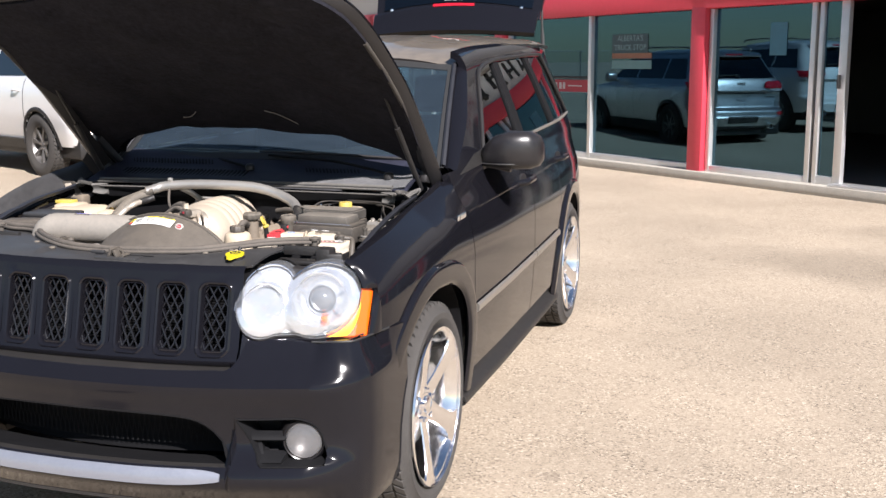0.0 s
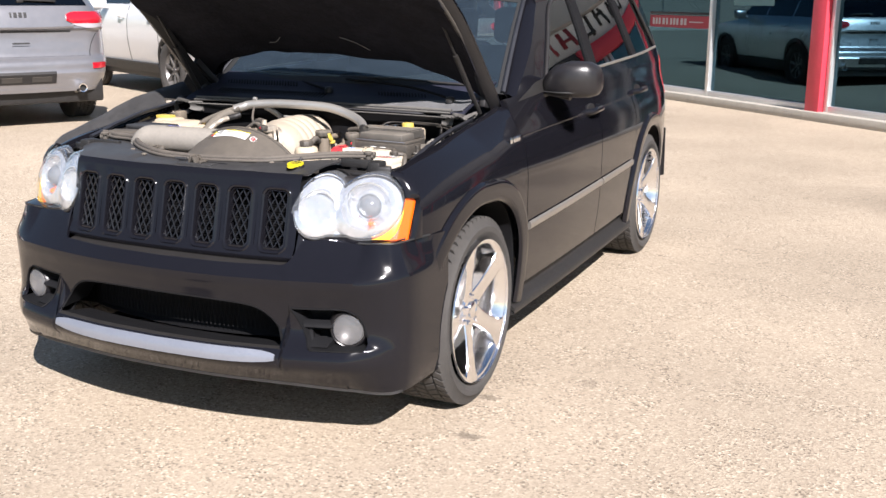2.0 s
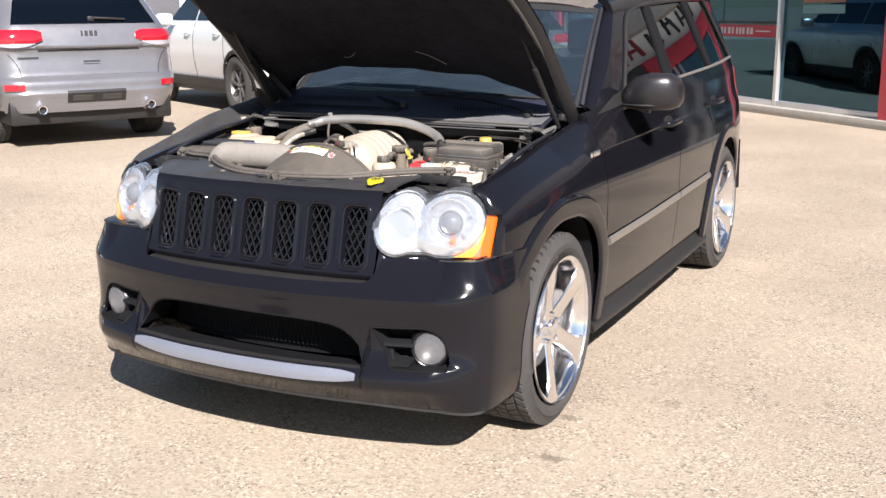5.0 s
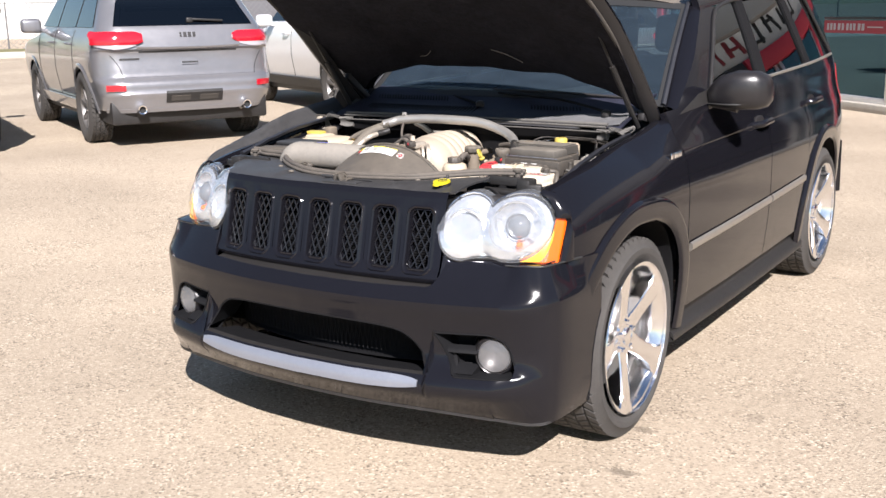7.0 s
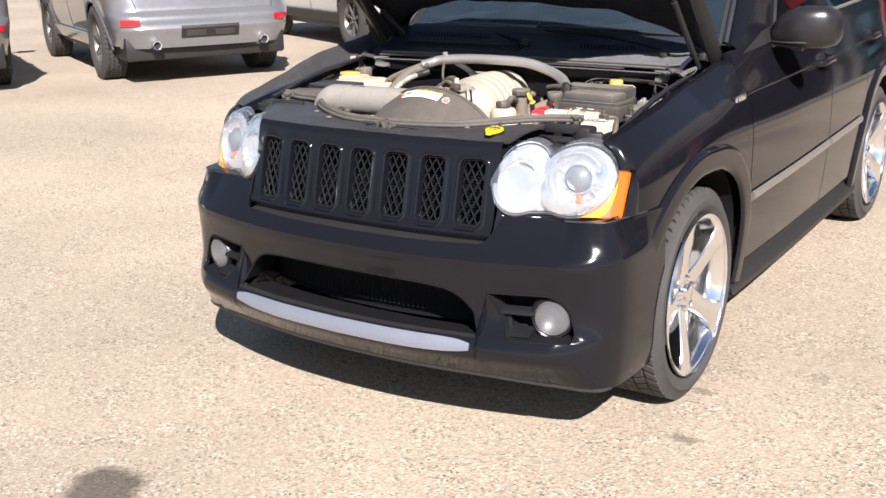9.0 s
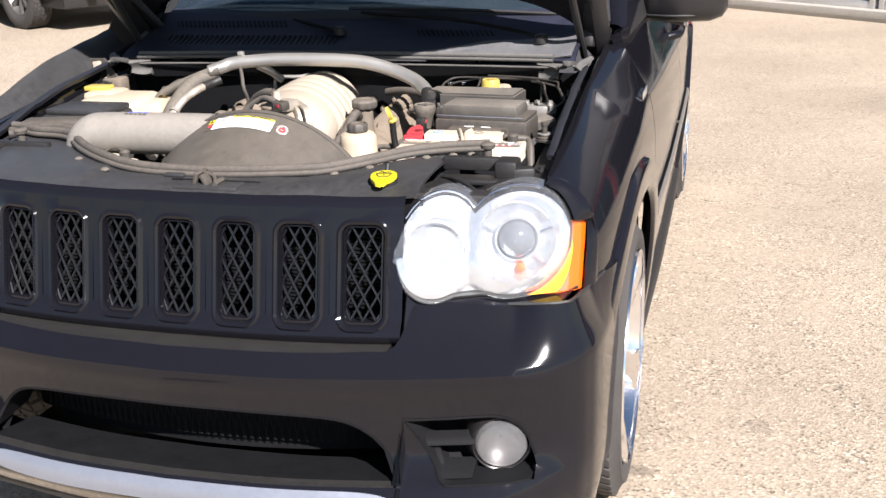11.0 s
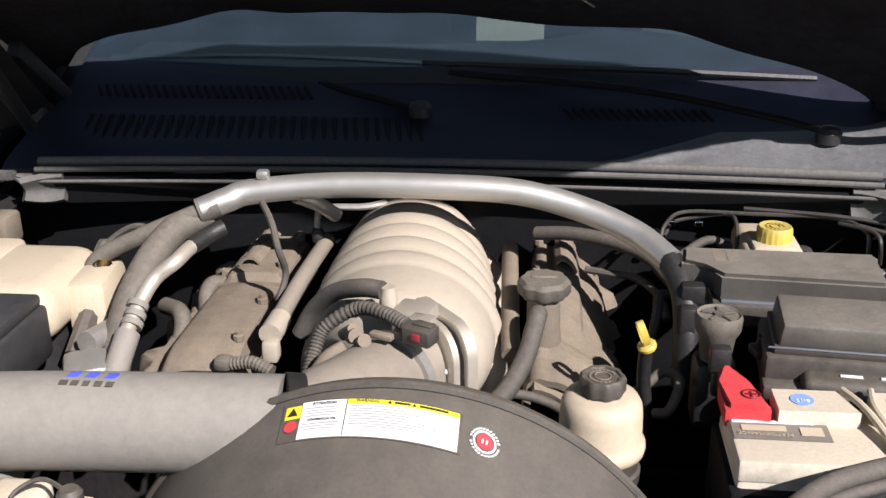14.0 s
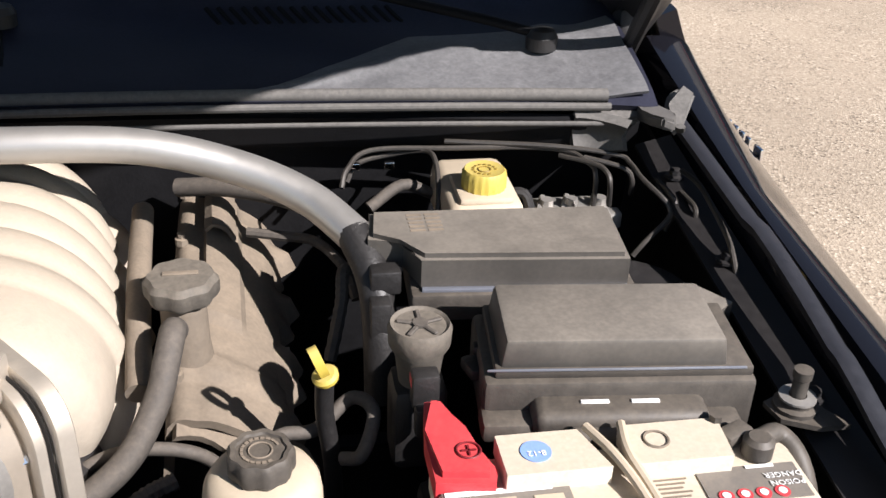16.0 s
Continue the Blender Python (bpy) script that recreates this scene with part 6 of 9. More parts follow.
    sheet(bm, 20, 4, lambda u, v: mir(lamp_pt(0.47 + 0.38 * u, 0.77 + 0.17 * v, 0.14)), 0.01)
    part("lamp_housing", bm, M_PLASTIC, lamp)
    bm = bmesh.new()
    sheet(bm, 40, 4, lambda u, v: mir(lamp_pt(x0 + (xe - x0) * u, lamp_top(x0 + (xe - x0) * u) - 0.014 - 0.004 * v, 0.070 + 0.06 * v)), 0.004)
    part("housing_top", bm, M_PLASTIC, lamp)
    bm = bmesh.new()
    tube(bm, [mir(lamp_pt(0.480 + 0.35 * k / 22, min(lamp_low(0.480 + 0.35 * k / 22), 0.86) - 0.004, 0.012)) for k in range(23)], 0.005, 6, 2)
    part("lamp_seal", bm, M_PLASTIC, lamp)


M_PROJ = mat("projector_glass", (0.13, 0.135, 0.145), 0.08, 0.0, 0.03, 30, coat=1.0)
for s in (1, -1):
    headlamp(s)

# ---- door mirrors ----


def door_mirror(s):
    bm = bmesh.new()
    # housing: lofted rings from the foot outwards
    rings = []
    for t, w, h, dz, dy in ((0.0, 0.030, 0.032, -0.030, 0.0), (0.08, 0.060, 0.048, -0.018, -0.005), (0.25, 0.088, 0.070, -0.002, -0.01), (0.5, 0.098, 0.082, 0.006, -0.005), (0.8, 0.092, 0.080, 0.006, 0.010), (0.94, 0.072, 0.064, 0.002, 0.025), (1.0, 0.035, 0.036, -0.002, 0.035)):
        x = 0.830 + 0.262 * t
        ring = []
        for k in range(20):
            a = 2 * math.pi * k / 20
            ca, sa = math.cos(a), math.sin(a)
            ex = math.copysign(abs(ca) ** 0.7, ca), math.copysign(abs(sa) ** 0.62, sa)
            ring.append(Vector((s * x, 0.90 + dy + w * ex[0] * 0.75, 1.205 + dz + h * ex[1])))
        rings.append(ring)
    ring_mesh(bm, rings)
    mir = part("door_mirror", bm, M_SATIN, car, "black door mirror with grey base", sharp=50)
    bm = bmesh.new()
    tube(bm, [(s * 0.76, 0.86, 1.135), (s * 0.82, 0.88, 1.135), (s * 0.86, 0.90, 1.15), (s * 0.96, 0.90, 1.130)], lambda u: 0.030 - 0.008 * u, 10, 6, flat=0.7)
    part("mirror_foot", bm, M_DUSTPLASTIC, mir)
    bm = bmesh.new()
    tube(bm, [(s * (0.840 + 0.245 * q), 0.90 - 0.072 * math.sin(math.pi * min(1, 0.2 + 0.8 * q)) , 1.155) for q in (0, 0.25, 0.5, 0.75, 0.95)], 0.004, 6, 4)
    part("mirror_seam", bm, M_INK, mir)


for s in (1, -1):
    door_mirror(s)

# ---- wheels ----
first_wheel = None
for s, y, steer in ((1, 0.0, 0.0), (-1, 0.0, 0.0), (1, 2.78, 0.0), (-1, 2.78, 0.0)):
    w = empty("wheel", pose(s * 0.770, y, HUB, 0, 0, steer + (0 if s > 0 else 180)))
    w.parent = car
    w["label"] = "polished five-spoke alloy wheel"
    if first_wheel is None:
        wheel_mesh_parts(w, HUB, 0.262, 0.278, "sport", 0.035)
        first_wheel = w
    else:
        for o in first_wheel.children:
            q = o.copy()
            scene.collection.objects.link(q)
            q.parent = w

# ---- raised hood ----
HA = radians(37.0)
HINGE = Vector((0, 0.60, 1.150))
HD, HN = Vector((0, -math.cos(HA), math.sin(HA))), Vector((0, math.sin(HA), math.cos(HA)))


def hood_pt(x, a, h):
    return Vector((x, 0, 0)) + HINGE + HD * a + HN * h


def hood_w(a):
    return interp([0.0, 0.10, 0.5, 0.75, 0.95, 1.08, 1.16, 1.20], [0.768, 0.772, 0.768, 0.756, 0.738, 0.70, 0.62, 0.50])(a)


def hood_h(x, a):
    e = abs(x) / 0.74
    skew = -0.075 * x * max(0.0, 1 - a / 0.6)
    return skew + (0.028 + 0.097 * max(0.0, 1 - a / 0.9)) * (1 - e ** (2 + 0.6 * max(0.0, 1 - a / 0.6))) - 0.050 * (a / 1.2) ** 3 + 0.012 * math.exp(-((abs(x) - 0.36) / 0.07) ** 2)


def hood_rear(x):
    """The hood's rear edge is cut back in the middle."""
    return 0.19 * max(0.0, 1 - (abs(x) / 0.765) ** 8)


def hood_top(u, v, low=0.0, inset=0.0, rear=-0.05):
    w0 = 0.765 - inset
    xr = (2 * v - 1) * w0
    a0 = max(0.0, hood_rear(xr) + rear)
    a = a0 + (1.20 - a0) * u
    x = (2 * v - 1) * (hood_w(a) - inset)
    return hood_pt(x, a, hood_h(x, a) - low)


bm = bmesh.new()
sheet(bm, 40, 44, lambda u, v: hood_top(u, v), 0.006)
hood = part("hood", bm, M_PAINT, car, "raised black hood", sharp=50)
bm = bmesh.new()


def pad(u, v):
    q = hood_top(0.95 * u, v, 0.035, 0.030, 0.0)
    bulge = 0.012 * math.sin(math.pi * u) * abs(math.sin(3 * math.pi * v)) + 0.010 * noise.noise((u * 9, v * 9, 0.3))
    return q - HN * bulge


sheet(bm, 50, 60, pad, 0.012)
part("hood_insulation", bm, M_HOODPAD, hood, "quilted black hood insulation")
# pale scuffs on the insulation
M_SCUFF = mat("pale_scuff", (0.16, 0.15, 0.14), 0.8, 0, 0.2, 40)
for marks in (((-0.287, 0.307), (-0.247, 0.318), (-0.200, 0.362)), ((0.113, 0.386), (0.166, 0.355), (0.221, 0.293))):
    bm = bmesh.new()
    tube(bm, [hood_pt(x, a, hood_h(x, a) - 0.060) for x, a in marks], 0.0016, 5, 6)
    part("scuff", bm, M_SCUFF, hood)
for s in (1, -1):
    bm = bmesh.new()
    sheet(bm, 40, 4, lambda u, v: hood_pt(s * (hood_w(0.02 + 1.17 * u) - 0.075 * v), 0.02 + 1.17 * u, hood_h(hood_w(0.02 + 1.17 * u), 0.02 + 1.17 * u) - 0.010 - 0.028 * math.sin(math.pi * v)), 0.006)
    part("hood_frame", bm, M_METALDARK, hood)
    bm = bmesh.new()
    tube(bm, [hood_pt(s * (hood_w(a) - 0.035), a, hood_h(0.7, a) - 0.045) for a in (0.12, 0.3, 0.5, 0.7, 0.9)], 0.008, 6, 4)
    part("hood_seal", bm, M_RUBBER, hood)
    bm = bmesh.new()
    low_end, top_end = Vector((s * 0.705, 0.44, 1.09)), hood_pt(s * 0.675, 0.62, -0.035)
    cyl(bm, low_end, low_end.lerp(top_end, 0.62), 0.011, seg=10)
    cyl(bm, low_end.lerp(top_end, 0.62), top_end, 0.005, seg=8)
    part("hood_strut", bm, M_PLASTIC, hood, "black gas strut")
    # hinge
    bm = bmesh.new()
    box(bm, (s * 0.715, 0.52, 1.125), (0.03, 0.16, 0.05), 0.008, Matrix.Rotation(radians(-12), 4, "X"))
    box(bm, hood_pt(s * 0.70, 0.14, -0.035), (0.025, 0.22, 0.03), 0.006, Matrix.Rotation(-HA, 4, "X"))
    part("hood_hinge", bm, M_METALDARK, hood)
# dark hinge cover at the passenger-side corner
bm = bmesh.new()
prism(bm, [(-0.700, 1.070), (-0.880, 1.075), (-0.880, 1.155), (-0.845, 1.205), (-0.790, 1.235), (-0.715, 1.225)], lambda x, z, h: (x, 0.485 + h - 0.10 * (x + 0.70), z), 0.030)
bmesh.ops.bevel(bm, geom=bm.edges[:], offset=0.006, segments=2, affect="EDGES")
part("hinge_cover", bm, M_DEEP, hood)
bm = bmesh.new()
sheet(bm, 4, 40, lambda u, v: hood_top(0.94 + 0.055 * u, v, 0.012 + 0.03 * math.sin(math.pi * u), 0.01), 0.006)
part("hood_front_frame", bm, M_METALDARK, hood)


# ---- engine bay: tub and panels ----
for s in (1, -1):
    bm = bmesh.new()
    sheet(bm, 30, 10, lambda u, v: (s * interp([0, 0.3, 0.45, 1.0], [0.735, 0.725, 0.69, 0.60])(v), -0.52 + 1.0 * u, (fender_top(-0.52 + 1.0 * u) - 0.075) * (1 - v) + 0.50 * v), 0.006)
    part("inner_wing", bm, M_APRON, car, "dark inner wing panel")
    # ledge where the wing bolts on
    bm = bmesh.new()
    sheet(bm, 30, 3, lambda u, v: (s * (0.738 - 0.045 * v), -0.40 + 0.72 * u, fender_top(-0.40 + 0.72 * u) - 0.040 - 0.012 * v), 0.006)
    part("wing_rail", bm, M_METALDARK, car)
    for y in (-0.32, -0.12, 0.08, 0.24):
        bm = bmesh.new()
        revolve(bm, [(0.012, 0), (0.012, 0.003), (0.007, 0.004), (0.007, 0.010), (0.004, 0.011)], 8, pose(s * 0.715, y, fender_top(y) - 0.046))
        part("wing_bolt", bm, M_METALDARK, car)
for s in (1, -1):
    path = smooth_path([(0.728, 0.300, 1.084), (0.728, 0.150, 1.0685), (0.728, 0.0, 1.0515), (0.728, -0.141, 1.022), (0.728, -0.207, 1.004), (0.728, -0.30, 0.982)], 5)
    bm = bmesh.new()
    n = len(path) - 1

    def strip(u, v):
        i = min(int(u * n), n - 1)
        p = path[i].lerp(path[i + 1], u * n - i)
        return (s * (p.x + (0.004 if u > 0.30 else 0.0) + 0.018 * (v - 0.5)), p.y, p.z + 0.002 * math.sin(math.pi * v) + (0.003 if u > 0.55 else 0.0))
    sheet(bm, 40, 4, strip, 0.012)
    part("wing_edge_strip", bm, M_EDGE, car, "worn blue-grey edge strip")
bm = bmesh.new()
sheet(bm, 20, 6, lambda u, v: ((2 * u - 1) * 0.71, 0.365 + 0.10 * v, 1.055 - 0.55 * v), 0.01)
part("firewall", bm, M_DEEP, car, "dark bulkhead")
bm = bmesh.new()
box(bm, (0, -0.05, 0.47), (1.35, 1.0, 0.03))
part("bay_floor", bm, M_METALDARK, car)
bm = bmesh.new()
box(bm, (0, -0.52, 0.74), (1.30, 0.05, 0.44), 0.01)
part("radiator", bm, M_METALDARK, car)

# passenger-side apron shield above the wing, with a pale bracket and a small box
apron_reach = interp([-0.475, -0.44, -0.40, -0.34, -0.20], [0.060, 0.078, 0.096, 0.108, 0.110])
apron_z = interp([-0.475, -0.44, -0.40, -0.34, -0.10, 0.0, 0.12, 0.26, 0.46], [0.960, 0.976, 0.992, 1.012, 1.072, 1.102, 1.128, 1.150, 1.176])
bm = bmesh.new()


def apron(u, v):
    y = -0.475 + 0.935 * u
    x = -0.735 - apron_reach(y) * v - 0.010 * math.sin(math.pi * v)
    z = (fender_top(y) - 0.05) * (1 - v) + apron_z(y) * v + 0.003 * noise.noise((10.5 * u, 4 * v, 0.7))
    return (x, y, z - 0.012 * max(0.0, v - 0.8) / 0.2)


sheet(bm, 40, 10, apron, 0.012)
part("apron_shield", bm, M_PANEL, car, "dusty dark shield above the inner wing")
bm = bmesh.new()
prism(bm, [(-0.800, 0.98), (-0.800, 1.10), (-0.748, 1.10), (-0.690, 1.015), (-0.685, 0.98)], lambda x, z, h: (x, 0.262 + h, z), 0.008)
shield_end = part("apron_end", bm, M_DUSTPLASTIC, car, "grey triangular end panel")
bm = bmesh.new()
box(bm, (-0.766, 0.255, 1.050), (0.028, 0.010, 0.086), 0.003, Matrix.Rotation(radians(-5), 4, "Y"))
box(bm, (-0.772, 0.252, 1.058), (0.050, 0.010, 0.012), 0.002)
box(bm, (-0.752, 0.252, 1.040), (0.018, 0.012, 0.010), 0.002)
part("apron_bracket", bm, M_MANIFOLD, shield_end, "pale bracket")
bm = bmesh.new()
box(bm, (-0.728, 0.245, 1.026), (0.034, 0.028, 0.034), 0.006, seg=3)
part("apron_box", bm, M_DUSTIER, shield_end)

# front panel between grille and rubber seal
seal_y = interp([-0.72, -0.681, -0.62, -0.509, -0.395, -0.298, -0.19, -0.094, 0.083, 0.252, 0.298, 0.357, 0.422, 0.498, 0.584, 0.62], [-0.235, -0.244, -0.275, -0.299, -0.404, -0.477, -0.535, -0.552, -0.549, -0.520, -0.492, -0.428, -0.352, -0.310, -0.283, -0.278])


def front_panel(u, v):
    x = -0.655 + 1.165 * u
    y0 = seal_y(x) - 0.004
    y1 = grille_pt(max(-0.50, x), 0.975).y + 0.003 + 1.25 * max(0.0, -0.50 - x)
    y = y0 + (y1 - y0) * v
    return (x, y, 0.984 - 0.002 * v + 0.008 * math.sin(math.pi * v) * (abs(x) > 0.25) - 0.007 * v**6 + 0.003 * noise.noise((x * 9, y * 9, 0)))


bm = bmesh.new()
sheet(bm, 70, 16, front_panel, -0.006)
part("radiator_cover", bm, M_PANEL, car, "dusty black plastic panel behind the grille", sharp=60)
bm = bmesh.new()
box(bm, (0.055, -0.600, 0.9825), (0.21, 0.004, 0.006), 0.001)
part("panel_seam", bm, M_DEEP, car)
# weather strip: a double rubber bead
bm = bmesh.new()
tube(bm, [(x, seal_y(x), 0.992 + 0.012 * min(1, abs(x) / 0.5)) for x in [-0.72 + 1.31 * k / 44 for k in range(45)]], 0.0105, 10, 2)
tube(bm, [(x, seal_y(x) - 0.016, 0.986 + 0.010 * min(1, abs(x) / 0.5)) for x in [-0.72 + 1.31 * k / 44 for k in range(45)]], 0.0065, 8, 2)
part("hood_weather_strip", bm, M_RUBBER, car, "dusty curved rubber weather strip")
# rivets along the panel
for x, d in ((-0.36, 0.05), (-0.24, 0.05), (0.30, 0.035), (0.36, 0.04), (0.46, 0.035), (0.515, 0.03), (0.555, 0.03)):
    bm = bmesh.new()
    revolve(bm, [(0.010, 0), (0.010, 0.003), (0.006, 0.006), (0.001, 0.0065)], 10, pose(x, seal_y(x) - d, 0.986))
    part("panel_rivet", bm, M_DUSTIER, car)
# hood latch in the panel
bm = bmesh.new()
box(bm, (0.055, -0.630, 0.979), (0.15, 0.050, 0.012), 0.003)
box(bm, (-0.055, -0.575, 0.986), (0.05, 0.022, 0.010), 0.004)
part("latch_plate", bm, M_PANEL, car)
bm = bmesh.new()
box(bm, (0.022, -0.612, 0.985), (0.010, 0.050, 0.05), 0.003, Matrix.Rotation(radians(20), 4, "Y"))
box(bm, (0.050, -0.617, 0.985), (0.010, 0.045, 0.045), 0.003, Matrix.Rotation(radians(-25), 4, "Y"))
box(bm, (0.070, -0.622, 0.980), (0.012, 0.040, 0.030), 0.003, Matrix.Rotation(radians(30), 4, "Y"))
tube(bm, [(0.025, -0.585, 1.0), (0.035, -0.61, 1.005), (0.06, -0.615, 0.998), (0.075, -0.64, 0.985)], 0.004, 6, 4)
part("hood_latch", bm, M_DUSTPLASTIC, car, "dark hood latch with bent hook")

# washer filler: yellow flap
m = pose(0.427, -0.566, 0.996, 5, 0, 8)
bm = bmesh.new()
shield = [(0.0275 * math.cos(a), 0.0275 * math.sin(a)) for a in (math.pi * k / 16 for k in range(17))]
shield += [(-0.0265, -0.014), (-0.020, -0.030), (-0.012, -0.042), (-0.009, -0.054), (0.0, -0.058), (0.009, -0.054), (0.012, -0.042), (0.020, -0.030), (0.0265, -0.014)]
prism(bm, shield, lambda x, y, h: m @ Vector((x, y, h)), 0.006)
cap = part("washer_cap", bm, M_LIME, car, "yellow washer cap with black symbol")
bm = bmesh.new()
tube(bm, [m @ Vector((x, y, 0.0068)) for x, y in ((-0.017, 0.004), (-0.010, -0.011), (0.010, -0.011), (0.017, 0.004), (0.0, 0.008), (-0.017, 0.004))], 0.0011, 5, 1)
tube(bm, [m @ Vector((x, y, 0.0068)) for x, y in ((0.0, -0.004), (0.0, 0.010), (-0.006, 0.016), (-0.012, 0.013))], 0.0009, 5, 3)
tube(bm, [m @ Vector((x, y, 0.0068)) for x, y in ((0.0, 0.010), (0.006, 0.016), (0.012, 0.013))], 0.0009, 5, 3)
part("cap_symbol", bm, M_INK, cap)
bm = bmesh.new()
cyl(bm, m @ Vector((0, 0, -0.03)), m @ Vector((0, 0, -0.002)), 0.029, seg=24)
cyl(bm, m @ Vector((0, 0.025, -0.01)), m @ Vector((0, 0.048, 0.012)), 0.005, seg=8)
part("cap_neck", bm, M_PLASTIC, cap)

# brackets over the driver's headlamp
for s in (1, -1):
    bm = bmesh.new()
    box(bm, (s * 0.575, -0.385, 0.985), (0.135, 0.020, 0.030), 0.004)
    box(bm, (s * 0.575, -0.415, 0.955), (0.150, 0.050, 0.012), 0.003)
    part("lamp_crossmember", bm, M_PLASTIC, car)
    bm = bmesh.new()
    box(bm, (s * 0.655, -0.395, 0.975), (0.050, 0.060, 0.050), 0.008)
    box(bm, (s * 0.690, -0.405, 0.960), (0.050, 0.030, 0.050), 0.006, Matrix.Rotation(radians(20 * s), 4, "Z"))
    box(bm, (s * 0.655, -0.455, 0.945), (0.040, 0.080, 0.020), 0.005)
    part("lamp_bracket", bm, M_PLASTIC, car, "black lamp bracket")
    bm = bmesh.new()
    tube(bm, [(s * 0.515, -0.43, 0.965), (s * 0.56, -0.455, 0.965), (s * 0.61, -0.49, 0.95)], 0.004, 6, 4)
    part("lamp_wire", bm, M_PLASTIC, car)
    bm = bmesh.new()
    revolve(bm, [(0.018, 0.0), (0.018, 0.006), (0.010, 0.009), (0.009, 0.028), (0.016, 0.030), (0.017, 0.038), (0.012, 0.042), (0.001, 0.043)], 16, pose(s * 0.603, -0.362, 0.985))
    part("hood_buffer", bm, M_RUBBER, car, "black rubber hood buffer")

# ---- cowl below the windscreen ----
cowl_z = interp([0.27, 0.30, 0.34, 0.42, 0.50, 0.58, 0.64, 0.75], [1.085, 1.098, 1.104, 1.116, 1.134, 1.172, 1.198, 1.20])


def cowl(u, v):
    x = -0.70 + 1.40 * u
    y = 0.285 + 0.03 * (1 - (x / 0.7) ** 2) + (0.300 + 0.070 * (x / 0.7) ** 2) * v
    edge = 0.018 * max(0.0, (abs(x) - 0.58) / 0.12) ** 2 * math.sin(math.pi * v)
    return (x, y, cowl_z(y) + edge + 0.004 * math.sin(6 * v))


bm = bmesh.new()
sheet(bm, 60, 20, cowl, -0.008)
cowl_ob = part("cowl_panel", bm, M_COWL, car, "dusty black cowl panel with slotted vents, hood's shade in its colour", sharp=60)
for k in range(34):
    x = -0.64 + 0.0178 * k
    bm = bmesh.new()
    box(bm, (x, 0.440, cowl_z(0.440) + 0.0085), (0.0085, 0.094, 0.010), 0.002, Matrix.Rotation(radians(12), 4, "X") @ Matrix.Rotation(radians(11), 4, "Z"), seg=1)
    part("vent_slat", bm, M_DEEP, cowl_ob)
for x0, y0, count, tilt in ((-0.66, 0.556, 27, 25), (0.19, 0.511, 16, 22)):
    for k in range(count):
        x = x0 + 0.0152 * k
        bm = bmesh.new()
        box(bm, (x, y0, cowl_z(y0) + 0.005), (0.0065, 0.038, 0.008), 0.0015, Matrix.Rotation(radians(tilt), 4, "X") @ Matrix.Rotation(radians(28), 4, "Z"), seg=1)
        part("vent_slat", bm, M_DEEP, cowl_ob)
# end piece over the driver's side, with moulded folds; its paler colour paints in sunlight
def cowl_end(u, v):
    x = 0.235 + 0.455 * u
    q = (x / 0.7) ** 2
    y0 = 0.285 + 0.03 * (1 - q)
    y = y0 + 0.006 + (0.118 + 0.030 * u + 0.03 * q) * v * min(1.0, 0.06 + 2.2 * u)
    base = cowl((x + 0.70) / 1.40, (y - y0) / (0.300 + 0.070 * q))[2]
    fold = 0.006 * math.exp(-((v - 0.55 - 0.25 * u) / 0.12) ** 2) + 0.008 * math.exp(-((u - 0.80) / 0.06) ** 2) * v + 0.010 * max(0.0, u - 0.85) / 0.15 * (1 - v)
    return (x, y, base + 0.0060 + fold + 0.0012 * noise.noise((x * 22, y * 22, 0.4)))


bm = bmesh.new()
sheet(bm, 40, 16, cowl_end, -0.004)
part("cowl_end", bm, M_COWL_SUNLIT, cowl_ob, "grey cowl end piece, sunlight put into its colour", sharp=60)
# seal beads on the bulkhead edge
for y, z, r in ((0.293, 1.111, 0.0082), (0.277, 1.103, 0.0048), (0.270, 1.085, 0.0030)):
    bm = bmesh.new()
    tube(bm, [(x, y + 0.030 * (1 - (x / 0.64) ** 2), z) for x in (-0.64, -0.45, -0.2, 0.0, 0.2, 0.45, 0.64)], r, 10, 6)
    part("cowl_seal", bm, M_SEALBEAD, cowl_ob, "dusty rubber seal")
bm = bmesh.new()
sheet(bm, 24, 5, lambda u, v: ((2 * u - 1) * 0.64, 0.283 + 0.050 * (1 - (2 * u - 1) ** 2) + 0.02 * v, 1.090 - 0.045 * v), 0.01)
part("cowl_lip", bm, M_DEEP, cowl_ob)
for x in (0.345, 0.385):
    bm = bmesh.new()
    box(bm, (x, 0.288, 1.035), (0.012, 0.006, 0.008), 0.001)
    part("foil_tag", bm, M_CHROME, car)
